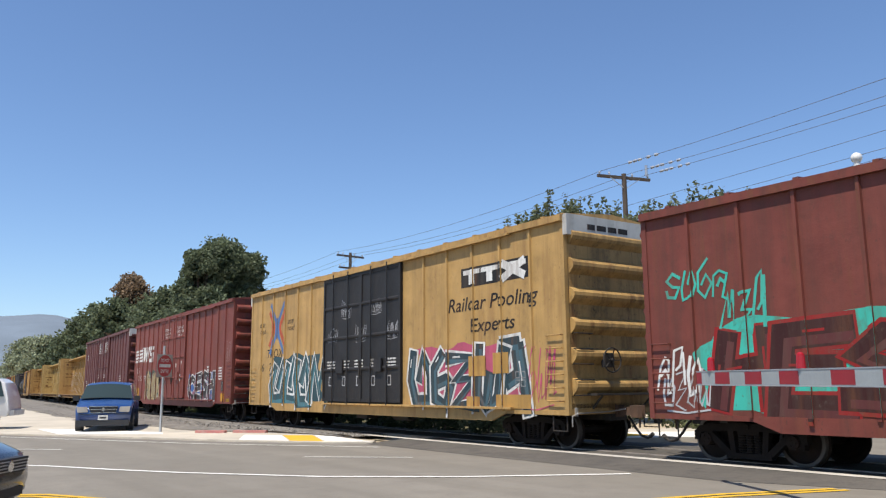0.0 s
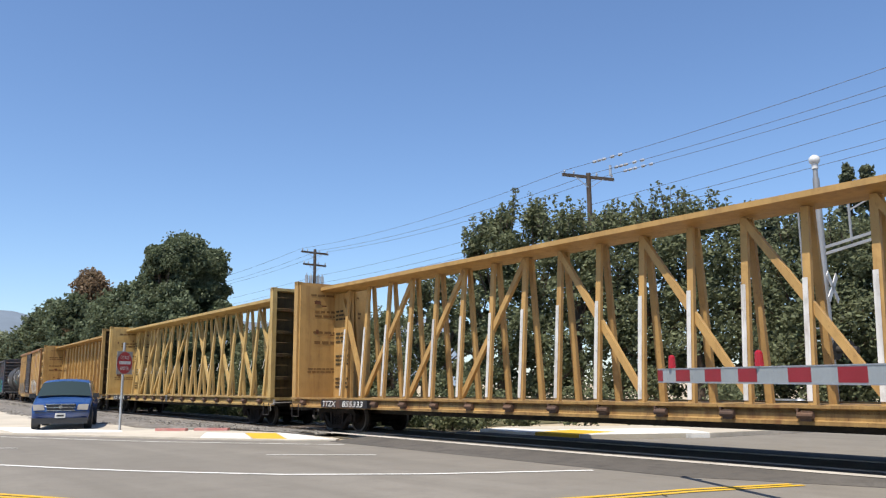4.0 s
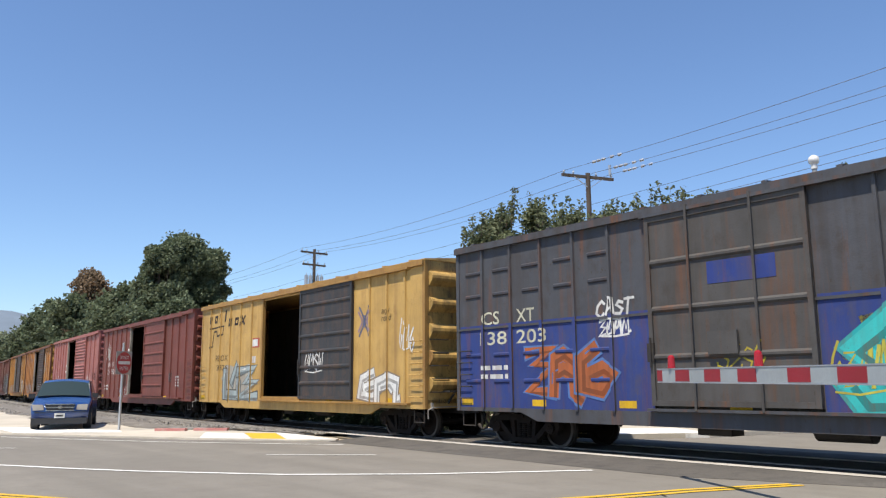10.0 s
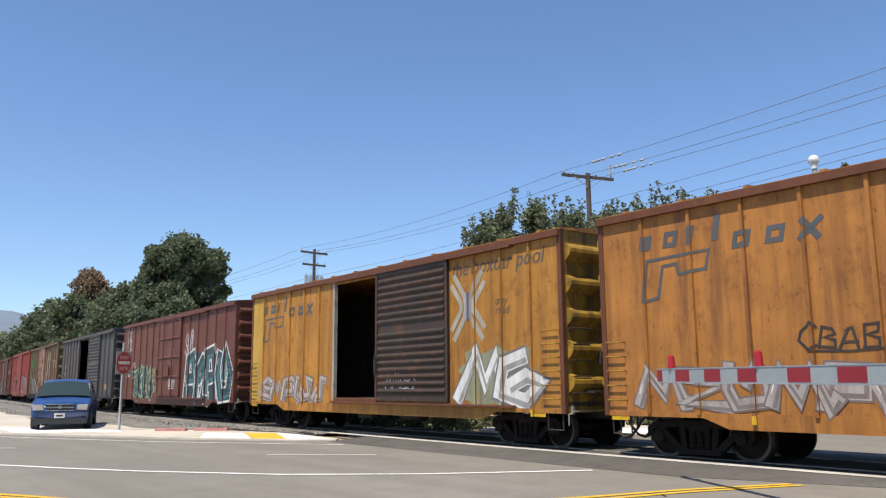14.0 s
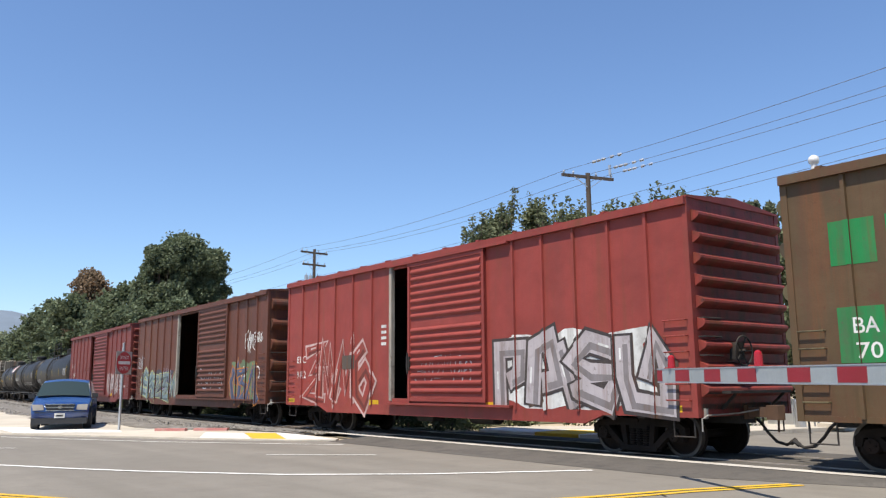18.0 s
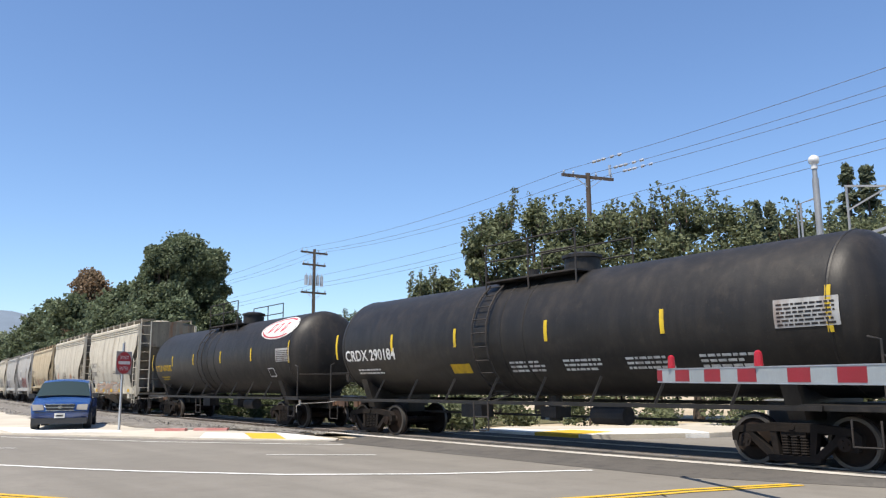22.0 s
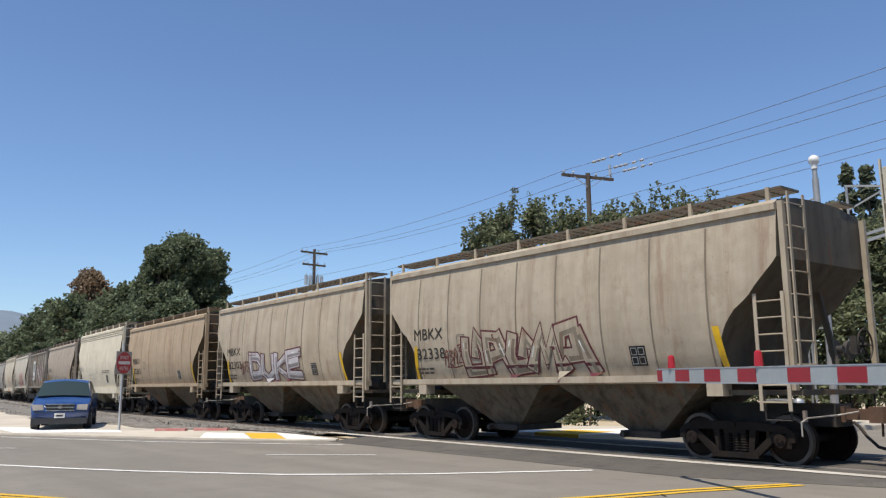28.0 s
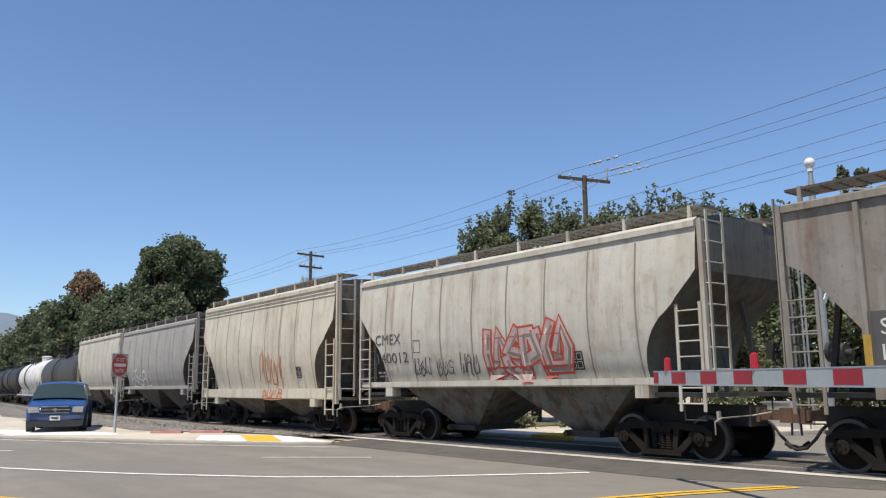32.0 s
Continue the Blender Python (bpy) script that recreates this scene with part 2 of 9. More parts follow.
def stroke(pts, t):
    """A painted line of width t through points, mitred at its bends."""
    pts = [p for i, p in enumerate(pts) if i == 0 or math.hypot(p[0] - pts[i - 1][0], p[1] - pts[i - 1][1]) > 1e-4]
    dirs = []
    for (ax, az), (bx, bz) in zip(pts, pts[1:]):
        d = math.hypot(bx - ax, bz - az)
        dirs.append(((bx - ax) / d, (bz - az) / d))
    v, f = [], []
    for i, (x, z) in enumerate(pts):
        p, q = dirs[max(i - 1, 0)], dirs[min(i, len(dirs) - 1)]
        nx, nz = -(p[1] + q[1]), p[0] + q[0]
        k = math.hypot(nx, nz)
        if k < 0.25:
            nx, nz, k = -p[1], p[0], 1.0
        grow = min(1.35, 2.0 / max(k, 0.2)) if 0 < i < len(pts) - 1 else 1.0
        ex = {0: -t / 3}.get(i, t / 3 if i == len(pts) - 1 else 0.0)
        x, z = x + q[0] * ex, z + q[1] * ex
        v += [(x + nx / k * t / 2 * grow, z + nz / k * t / 2 * grow, 0.00005 * i), (x - nx / k * t / 2 * grow, z - nz / k * t / 2 * grow, 0.00005 * i)]
    f = [(2 * i, 2 * i + 1, 2 * i + 3, 2 * i + 2) for i in range(len(pts) - 1)]
    return v, f


# single-line letter forms in a unit box, drawn with a spray can
FORMS = {
    "A": [[(0, 0), (0.42, 1), (0.62, 1), (1, 0)], [(0.2, 0.36), (0.85, 0.36)]],
    "B": [[(0.05, 0), (0.1, 1), (0.75, 0.95), (0.8, 0.62), (0.25, 0.52), (0.95, 0.42), (0.85, 0.05), (0.05, 0)]],
    "C": [[(0.95, 0.8), (0.6, 1), (0.12, 0.75), (0.08, 0.25), (0.55, 0), (1, 0.2)]],
    "D": [[(0.1, 0), (0.1, 1), (0.7, 0.92), (1, 0.5), (0.75, 0.06), (0.1, 0)]],
    "E": [[(1, 0.98), (0.15, 0.95), (0.08, 0.05), (0.98, 0)], [(0.12, 0.5), (0.8, 0.54)]],
    "H": [[(0.1, 0), (0.2, 1)], [(0.85, 1), (0.95, 0)], [(0.15, 0.45), (0.9, 0.55)]],
    "I": [[(0.5, 0), (0.5, 1)]],
    "K": [[(0.1, 0), (0.15, 1)], [(0.95, 1), (0.2, 0.48), (1, 0)]],
    "L": [[(0.15, 1), (0.08, 0.06), (1, 0)]],
    "M": [[(0, 0), (0.15, 1), (0.5, 0.45), (0.85, 1), (1, 0)]],
    "N": [[(0.05, 0), (0.12, 1), (0.85, 0.05), (0.95, 1)]],
    "O": [[(0.5, 1), (0.08, 0.7), (0.1, 0.25), (0.5, 0), (0.92, 0.28), (0.9, 0.72), (0.5, 1)]],
    "P": [[(0.12, 0), (0.1, 1), (0.85, 0.95), (0.92, 0.6), (0.2, 0.45)]],
    "R": [[(0.1, 0), (0.1, 1), (0.85, 0.95), (0.88, 0.62), (0.2, 0.5), (1, 0)]],
    "S": [[(0.95, 0.88), (0.4, 1), (0.1, 0.75), (0.85, 0.42), (0.75, 0.05), (0.05, 0.08)]],
    "T": [[(0, 0.95), (1, 1)], [(0.52, 0.97), (0.45, 0)]],
    "U": [[(0.08, 1), (0.1, 0.25), (0.5, 0), (0.9, 0.25), (0.95, 1)]],
    "V": [[(0, 1), (0.5, 0), (1, 1)]],
    "W": [[(0, 1), (0.25, 0), (0.5, 0.7), (0.75, 0), (1, 1)]],
    "X": [[(0, 1), (1, 0)], [(1, 1), (0, 0)]],
    "Y": [[(0, 1), (0.5, 0.5), (1, 1)], [(0.5, 0.5), (0.42, 0)]],
    "Z": [[(0.05, 0.95), (0.95, 1), (0.05, 0.05), (1, 0)]],
    "2": [[(0.1, 0.8), (0.5, 1), (0.9, 0.75), (0.1, 0.05), (1, 0)]]}
# wild forms that spell nothing
FORMS.update({
    "a": [[(-0.05, 0.0), (0.08, 0.75), (0.45, 1.0), (0.85, 0.8), (0.72, 0.0), (1.0, -0.04)], [(0.2, 0.5), (0.5, 0.62), (0.75, 0.45)]],
    "b": [[(1.0, 0.8), (0.45, 1.0), (0.05, 0.7), (0.45, 0.5), (1.0, 0.42), (0.8, 0.02), (0.1, 0.12), (0.0, 0.3)]],
    "c": [[(0.1, 1.05), (0.0, 0.25), (0.3, 0.0), (0.5, 0.55), (0.62, 0.05), (0.95, 0.1), (0.92, 1.0), (1.1, 0.9)]],
    "d": [[(-0.08, 0.1), (0.22, 1.0), (0.5, 0.3), (0.72, 1.02), (0.98, 0.05), (1.1, 0.2)]],
    "e": [[(0.62, 1.04), (0.1, 0.75), (0.08, 0.2), (0.6, 0.0), (1.0, 0.35), (0.7, 0.62), (0.35, 0.4)]],
    "f": [[(-0.05, 0.92), (0.9, 1.0), (0.3, 0.58), (1.0, 0.52), (0.05, 0.05), (1.05, 0.0)]],
    "g": [[(0.0, 0.0), (0.1, 0.95), (0.6, 1.0), (0.65, 0.45), (0.3, 0.4)], [(0.75, 0.9), (1.05, 0.0)]],
    "h": [[(0.15, 1.0), (0.0, 0.5), (0.2, 0.0), (0.9, 0.08), (1.0, 0.6), (0.7, 1.05), (0.5, 0.5)]]})
WILD = "abcdefgh"


def form(ch, a, b, w, h, rnd, shake, lean):
    """The lines of one letter in its box, unsteady by shake and slanted by lean."""
    return [[(a + w * (p + rnd.uniform(-shake, shake)) + lean * h * q, b + h * (q + rnd.uniform(-shake, shake))) for p, q in row] for row in FORMS.get(ch, FORMS["O"])]


def lifted(fm, k):
    return [(p[0], p[1], (p[2] if len(p) > 2 else 0.0) + k) for p in fm[0]], fm[1]


def scrawl(x, z, w, h, rnd, t=0.04, n=3, words=""):
    """A quick sprayed tag: thin slanted letters run together, with a stroke below."""
    many, t = [], t * 0.8
    words = words or "".join(rnd.choice(WILD) for _ in range(max(2, n + 1)))
    step = w / len(words)
    for i, ch in enumerate(words):
        hh = h * rnd.uniform(0.65, 0.95)
        for k, row in enumerate(form(ch, x + step * i, z + h * rnd.uniform(0.05, 0.2), step * 0.85, hh, rnd, 0.09, 0.12)):
            many.append(lifted(stroke(row, t * rnd.uniform(0.7, 1.1)), 0.0006 * (i % 4) + 0.0003 * k))
    if n > 2 and rnd.random() < 0.6:
        many.append(lifted(stroke([(x + 0.1 * w, z + 0.02 * h), (x + 0.5 * w, z - 0.03 * h), (x + 0.95 * w, z + 0.06 * h)], t * 0.7), 0.003))
    return joined(many)


def cloud(x, z, w, h, rnd, lumps=9):
    """A sprayed patch with a lumpy outline."""
    n = lumps * 6
    v = [(x + w / 2, z + h / 2)]
    for i in range(n):
        a = 6.28318 * i / n
        sq = 1 / max(abs(math.cos(a)), abs(math.sin(a))) ** 0.7
        r = (1 + 0.10 * math.sin(a * lumps + rnd.random())) * sq * 0.86
        v.append((x + w / 2 + w / 2 * r * math.cos(a), z + h / 2 + h / 2 * r * math.sin(a)))
    return v, [(0, 1 + i, 1 + (i + 1) % n) for i in range(n)]


def joined(many):
    v, f = [], []
    for a, b in many:
        f += [tuple(i + len(v) for i in t) for t in b]
        v += a
    return v, f


def piece(car, word, x, z, w, h, fill, edge, back=None, seed=1, on=None, bold=0.10):
    """Sprayed fat letters that overlap: a patch behind, an outline, a filling, a darker flank and shine. A word "#n" stands for n wild forms that cannot be read."""
    rnd = random.Random(seed)
    on = on or {}
    word = "".join(rnd.choice(WILD) for _ in range(int(word[1:]))) if word[0] == "#" else word
    n = len(word)
    step = w / n
    curved = "bulge" in on
    if back:
        patch = cloud(x - 0.12 * h, z - 0.06 * h, w + 0.24 * h, h * 1.16, rnd)
        decal("graffiti_patch", fine_fm(patch, 6) if curved else patch, ink(back), car, lift=0.003, **on)
    t = min(step * 0.34, h * 0.27)
    rim = 0.045 * h
    layers = {"graffiti_outline": [], "graffiti_letters": [], "graffiti_shade": [], "graffiti_shine": []}
    for i, ch in enumerate(word):
        a, b = x + i * step + t * 0.35, z + t * 0.45 + h * rnd.uniform(-0.04, 0.05)
        hh = h * rnd.uniform(0.92, 1.06) - t * 0.9
        rows = form(ch, a, b, step * 1.2 - t * 0.6, hh, rnd, 0.09 if ch.islower() else 0.04, rnd.uniform(-0.12, 0.14))
        up = 0.0032 * (i % 4)
        for k, row in enumerate(rows):
            width = t * rnd.uniform(0.9, 1.12)
            layers["graffiti_outline"].append(lifted(stroke(row, width + 2 * rim), up + 0.0003 * k))
            layers["graffiti_letters"].append(lifted(stroke(row, width), up + 0.0014 + 0.0003 * k))
            layers["graffiti_shade"].append(lifted(stroke([(p + width * 0.16, q - width * 0.22) for p, q in row], width * 0.34), up + 0.0023 + 0.0002 * k))
            (p0, q0), (p1, q1) = row[0], row[1]
            layers["graffiti_shine"].append(lifted(stroke([(p0 * 0.75 + p1 * 0.25 - width * 0.2, q0 * 0.75 + q1 * 0.25 + width * 0.1), (p0 * 0.45 + p1 * 0.55 - width * 0.2, q0 * 0.45 + q1 * 0.55 + width * 0.1)], 0.03 * h), up + 0.0028))
    shade = tone(fill, 0.5) if sum(fill) > 0.3 else tone(fill, 2.4)
    for nm, color in zip(layers, (edge, fill, shade, edge if sum(fill) < 0.9 else W_INK)):
        for fm in [joined(layers[nm])] if nm in ("graffiti_outline", "graffiti_letters") else layers[nm]:
            decal(nm, fine_fm(fm, 7) if curved else fm, ink(color), car, lift=0.005, **on)


# ---- running gear shared by every freight car ----
def wheelset_mesh():
    g = Shape()
    for s in (-1, 1):
        y = 0.72 * s
        g.lathe([(y - 0.02 * s, 0.10), (y - 0.01 * s, 0.30), (y - 0.065 * s, 0.36), (y - 0.07 * s, 0.46), (y - 0.04 * s, 0.455), (y - 0.03 * s, 0.425),
                 (y + 0.065 * s, 0.42), (y + 0.065 * s, 0.36), (y + 0.03 * s, 0.33), (y + 0.05 * s, 0.14), (y + 0.10 * s, 0.11)], (0, 0, 0.42), "y", 28)
    g.tube((0, -1.02, 0.42), (0, 1.02, 0.42), 0.08, 12)
    for s in (-1, 1):
        g.tube((0, 0.93 * s, 0.42), (0, 1.09 * s, 0.42), 0.115, 12)
        for k in range(3):
            a = k * 2.094
            g.tube((0.06 * math.cos(a), 1.08 * s, 0.42 + 0.06 * math.sin(a)), (0.06 * math.cos(a), 1.11 * s, 0.42 + 0.06 * math.sin(a)), 0.02, 6)
    me = g.mesh("wheelset", True)
    me.materials.append(WHEEL)
    me.materials.append(TREAD)
    for p in me.polygons:
        c = p.center
        r = math.hypot(c.x, c.z - 0.42)
        if 0.37 < r < 0.428 and 0.715 < abs(c.y) < 0.80:
            p.material_index = 1
    return me


def side_frame_mesh():
    g = Shape()
    y0, y1 = -1.06, -0.92
    top = [(-1.12, 0.40), (-1.12, 0.56), (-0.98, 0.66), (-0.45, 0.72), (0.45, 0.72), (0.98, 0.66), (1.12, 0.56), (1.12, 0.40), (1.02, 0.40), (0.98, 0.54), (0.42, 0.58), (-0.42, 0.58), (-0.98, 0.54), (-1.02, 0.40)]
    g.prism(top, "y", y0, y1)
    for s in (-1, 1):
        g.prism([(s * 0.42, 0.60), (s * 0.30, 0.60), (s * 0.26, 0.20), (s * 0.36, 0.20)], "y", y0 + 0.01, y1)
        g.prism([(s * 0.92, 0.56), (s * 0.74, 0.56), (s * 0.26, 0.14), (s * 0.42, 0.12)], "y", y0 + 0.005, y1)
        g.prism([(s * 0.80, 0.30), (s * 1.04, 0.30), (s * 1.08, 0.52), (s * 0.80, 0.52)], "y", y0 + 0.02, y1 + 0.02)
    g.box(-0.45, y0 - 0.01, 0.10, 0.45, y1 + 0.01, 0.20)
    for i in range(3):
        x = -0.16 + 0.16 * i
        for k in range(7):
            g.lathe([(0.21 + k * 0.045, 0.062), (0.23 + k * 0.045, 0.075), (0.25 + k * 0.045, 0.062)], (x, -0.99, 0), "z", 8)
    g.box(-0.22, y0 + 0.02, 0.52, 0.22, y1, 0.60)
    g.tube((0, y0 - 0.03, 0.66), (0, y1, 0.66), 0.05, 8)
    return g.mesh("side_frame")


WHEELSET, SIDE_FRAME = wheelset_mesh(), side_frame_mesh()
SIDE_FRAME.materials.append(TRUCK)
DUSTY_FRAME = SIDE_FRAME.copy()
DUSTY_FRAME.materials[0] = DUSTY
gb = Shape().box(-0.2, -0.95, 0.50, 0.2, 0.95, 0.68).tube((0, 0, 0.66), (0, 0, 0.80), 0.20, 16)
for sx in (-1, 1):
    gb.box(sx * 0.50 - 0.06, -0.85, 0.28, sx * 0.50 + 0.06, 0.85, 0.40)
    for sy in (-1, 1):
        gb.box(sx * 0.46 - 0.03, sy * 0.72 - 0.05, 0.26, sx * 0.46 + 0.03, sy * 0.72 + 0.05, 0.50)
gb.rod([(-0.5, 0.2, 0.30), (0.5, 0.2, 0.26)], 0.025)
BOLSTER = gb.mesh("truck")
BOLSTER.materials.append(TRUCK)
WHEELS = []


RAIL = 0.08


def trucks(car, reach, dusty=False, base=0.86):
    for s in (-1, 1):
        t = part("truck", BOLSTER, TRUCK, car, "pale dusty two-axle truck" if dusty else "black two-axle truck with underbody shade in its colour", m=pose(s * reach, 0, RAIL))
        for turn in (0, 180):
            part("side_frame", DUSTY_FRAME if dusty else SIDE_FRAME, TRUCK, t, m=pose(0, 0, 0, 0, 0, turn))
        for k in (-base, base):
            w = part("wheelset", WHEELSET, WHEEL, t, m=pose(k, 0, 0))
            WHEELS.append(w)


gc = Shape().box(-0.9, -0.11, 0.72, -0.15, 0.11, 0.98).box(-0.2, -0.07, 0.76, 0.28, 0.07, 0.94)
gc.prism([(0.25, -0.14), (0.25, 0.12), (0.42, 0.16), (0.50, 0.06), (0.44, -0.02), (0.56, -0.10), (0.50, -0.18), (0.36, -0.16)], "z", 0.72, 0.98)
gc.rod([(0.40, 0.0, 0.74), (0.40, -0.02, 0.50)], 0.02)
COUPLER_MESH = gc.mesh("coupler")
COUPLER_MESH.materials.append(COUPLER)
gh = Shape()
pts = [(0.0, 0.30, 0.74), (0.10, 0.30, 0.66), (0.22, 0.29, 0.50), (0.40, 0.27, 0.34), (0.62, 0.22, 0.30), (0.78, 0.15, 0.36)]
gh.rod([Vector(p) for p in pts], 0.028, 8)
gh.tube((0.74, 0.16, 0.34), (0.84, 0.14, 0.40), 0.045, 8)
HOSE_MESH = gh.mesh("air_hose", True)
HOSE_MESH.materials.append(DARK)
gl = Shape().rod([Vector(p) for p in [(0.02, -1.45, 0.62), (0.02, -1.45, 0.84), (0.06, -1.32, 0.90), (0.06, -0.35, 0.92), (0.30, -0.1, 0.98)]], 0.014)
gl.box(0.0, -1.36, 0.84, 0.05, -1.30, 1.02)
LEVER_MESH = gl.mesh("uncoupling_lever")
LEVER_MESH.materials.append(surface("pale_steel_rod", (0.38, 0.36, 0.33), 0.6, 0.3, wear=0.4))
gw = Shape()
for i in range(20):
    a, b = 6.28318 * i / 20, 6.28318 * (i + 1) / 20
    gw.tube((0.10, 0.27 * math.cos(a), 0.27 * math.sin(a)), (0.10, 0.27 * math.cos(b), 0.27 * math.sin(b)), 0.016, 6)
for i in range(5):
    a = 6.28318 * i / 5
    gw.tube((0.06, 0, 0), (0.10, 0.27 * math.cos(a), 0.27 * math.sin(a)), 0.013, 5)
gw.tube((0, 0, 0), (0.14, 0, 0), 0.035, 8).box(-0.10, -0.14, -0.16, 0.02, 0.14, 0.16)
BRAKE_MESH = gw.mesh("brake_wheel")
BRAKE_MESH.materials.append(DARK)
gs = Shape().rod([Vector(p) for p in [(-0.22, 0, 0.0), (-0.22, 0, -0.40), (0.22, 0, -0.40), (0.22, 0, 0.0)]], 0.018)
STEP_MESH = gs.mesh("stirrup_step")
STEP_MESH.materials.append(DARK)


def ends_gear(car, half, brake=True, brake_z=1.9, brake_y=-0.45, sill=0.9):
    for s, turn in ((1, 0), (-1, 180)):
        m = pose(s * half, 0, 0, 0, 0, turn)
        part("coupler", COUPLER_MESH, COUPLER, car, m=m @ pose(0.22, 0, RAIL))
        part("air_hose", HOSE_MESH, DARK, car, m=m @ pose(0, 0, 0.05))
        part("uncoupling_lever", LEVER_MESH, DARK, car, m=m)
        for k in (-1, 1):
            part("stirrup_step", STEP_MESH, DARK, car, m=pose(s * (half - 0.35), k * 1.46, sill))
    if brake:
        part("brake_wheel", BRAKE_MESH, DARK, car, m=pose(half + 0.20, brake_y, brake_z))


RUNGS = {}


def ladder(car, x, y, z0, z1, width, n, material, name="ladder", along="x", r=0.014, off=0.07, rails=False):
    """Rungs on a car's side or end, each a part, on one mesh; with rails they hang in a ladder."""
    key = (along, round(width, 3), round(off, 3), r, material.name)
    if key not in RUNGS:
        ps = [(0, 0, 0), (0, -off, 0), (width, -off, 0), (width, 0, 0)] if along == "x" else [(0, 0, 0), (off, 0, 0), (off, width, 0), (0, width, 0)]
        RUNGS[key] = Shape().rod([Vector(p) for p in ps], r).mesh("rung")
        RUNGS[key].materials.append(material)
    host = car
    if rails:
        g = Shape()
        for k in (0, width):
            if along == "x":
                g.box(x + k - 0.03, y - off - 0.012, z0, x + k + 0.03, y - off + 0.012, z1)
            else:
                g.box(x + off - 0.012, y + k - 0.03, z0, x + off + 0.012, y + k + 0.03, z1)
        host = part(name, g, material, car)
    for i in range(n):
        part("rung" if rails else "grab_iron", RUNGS[key], material, host, m=pose(x, y, z0 + (z1 - z0) * (i + 0.5) / n))


TRAIN = []


def freight(u0, u1, label, category, group):
    """A car whose body spans u0 to u1 in the train; returns its root and half length."""
    c = (u0 + u1) / 2
    car = root("freight_car" if category != "tank car" else "tank_car", label, category, group=group)
    TRAIN.append((car, c))
    return car, (u1 - u0) / 2, c


HW = 1.52


def post_mesh(name, h, material, w=0.085, d=0.05):
    me = Shape().prism([(-w / 2, 0), (-w / 2 + 0.012, -d), (w / 2 - 0.012, -d), (w / 2, 0)], "z", 0, h).mesh(name)
    me.materials.append(material)
    return me


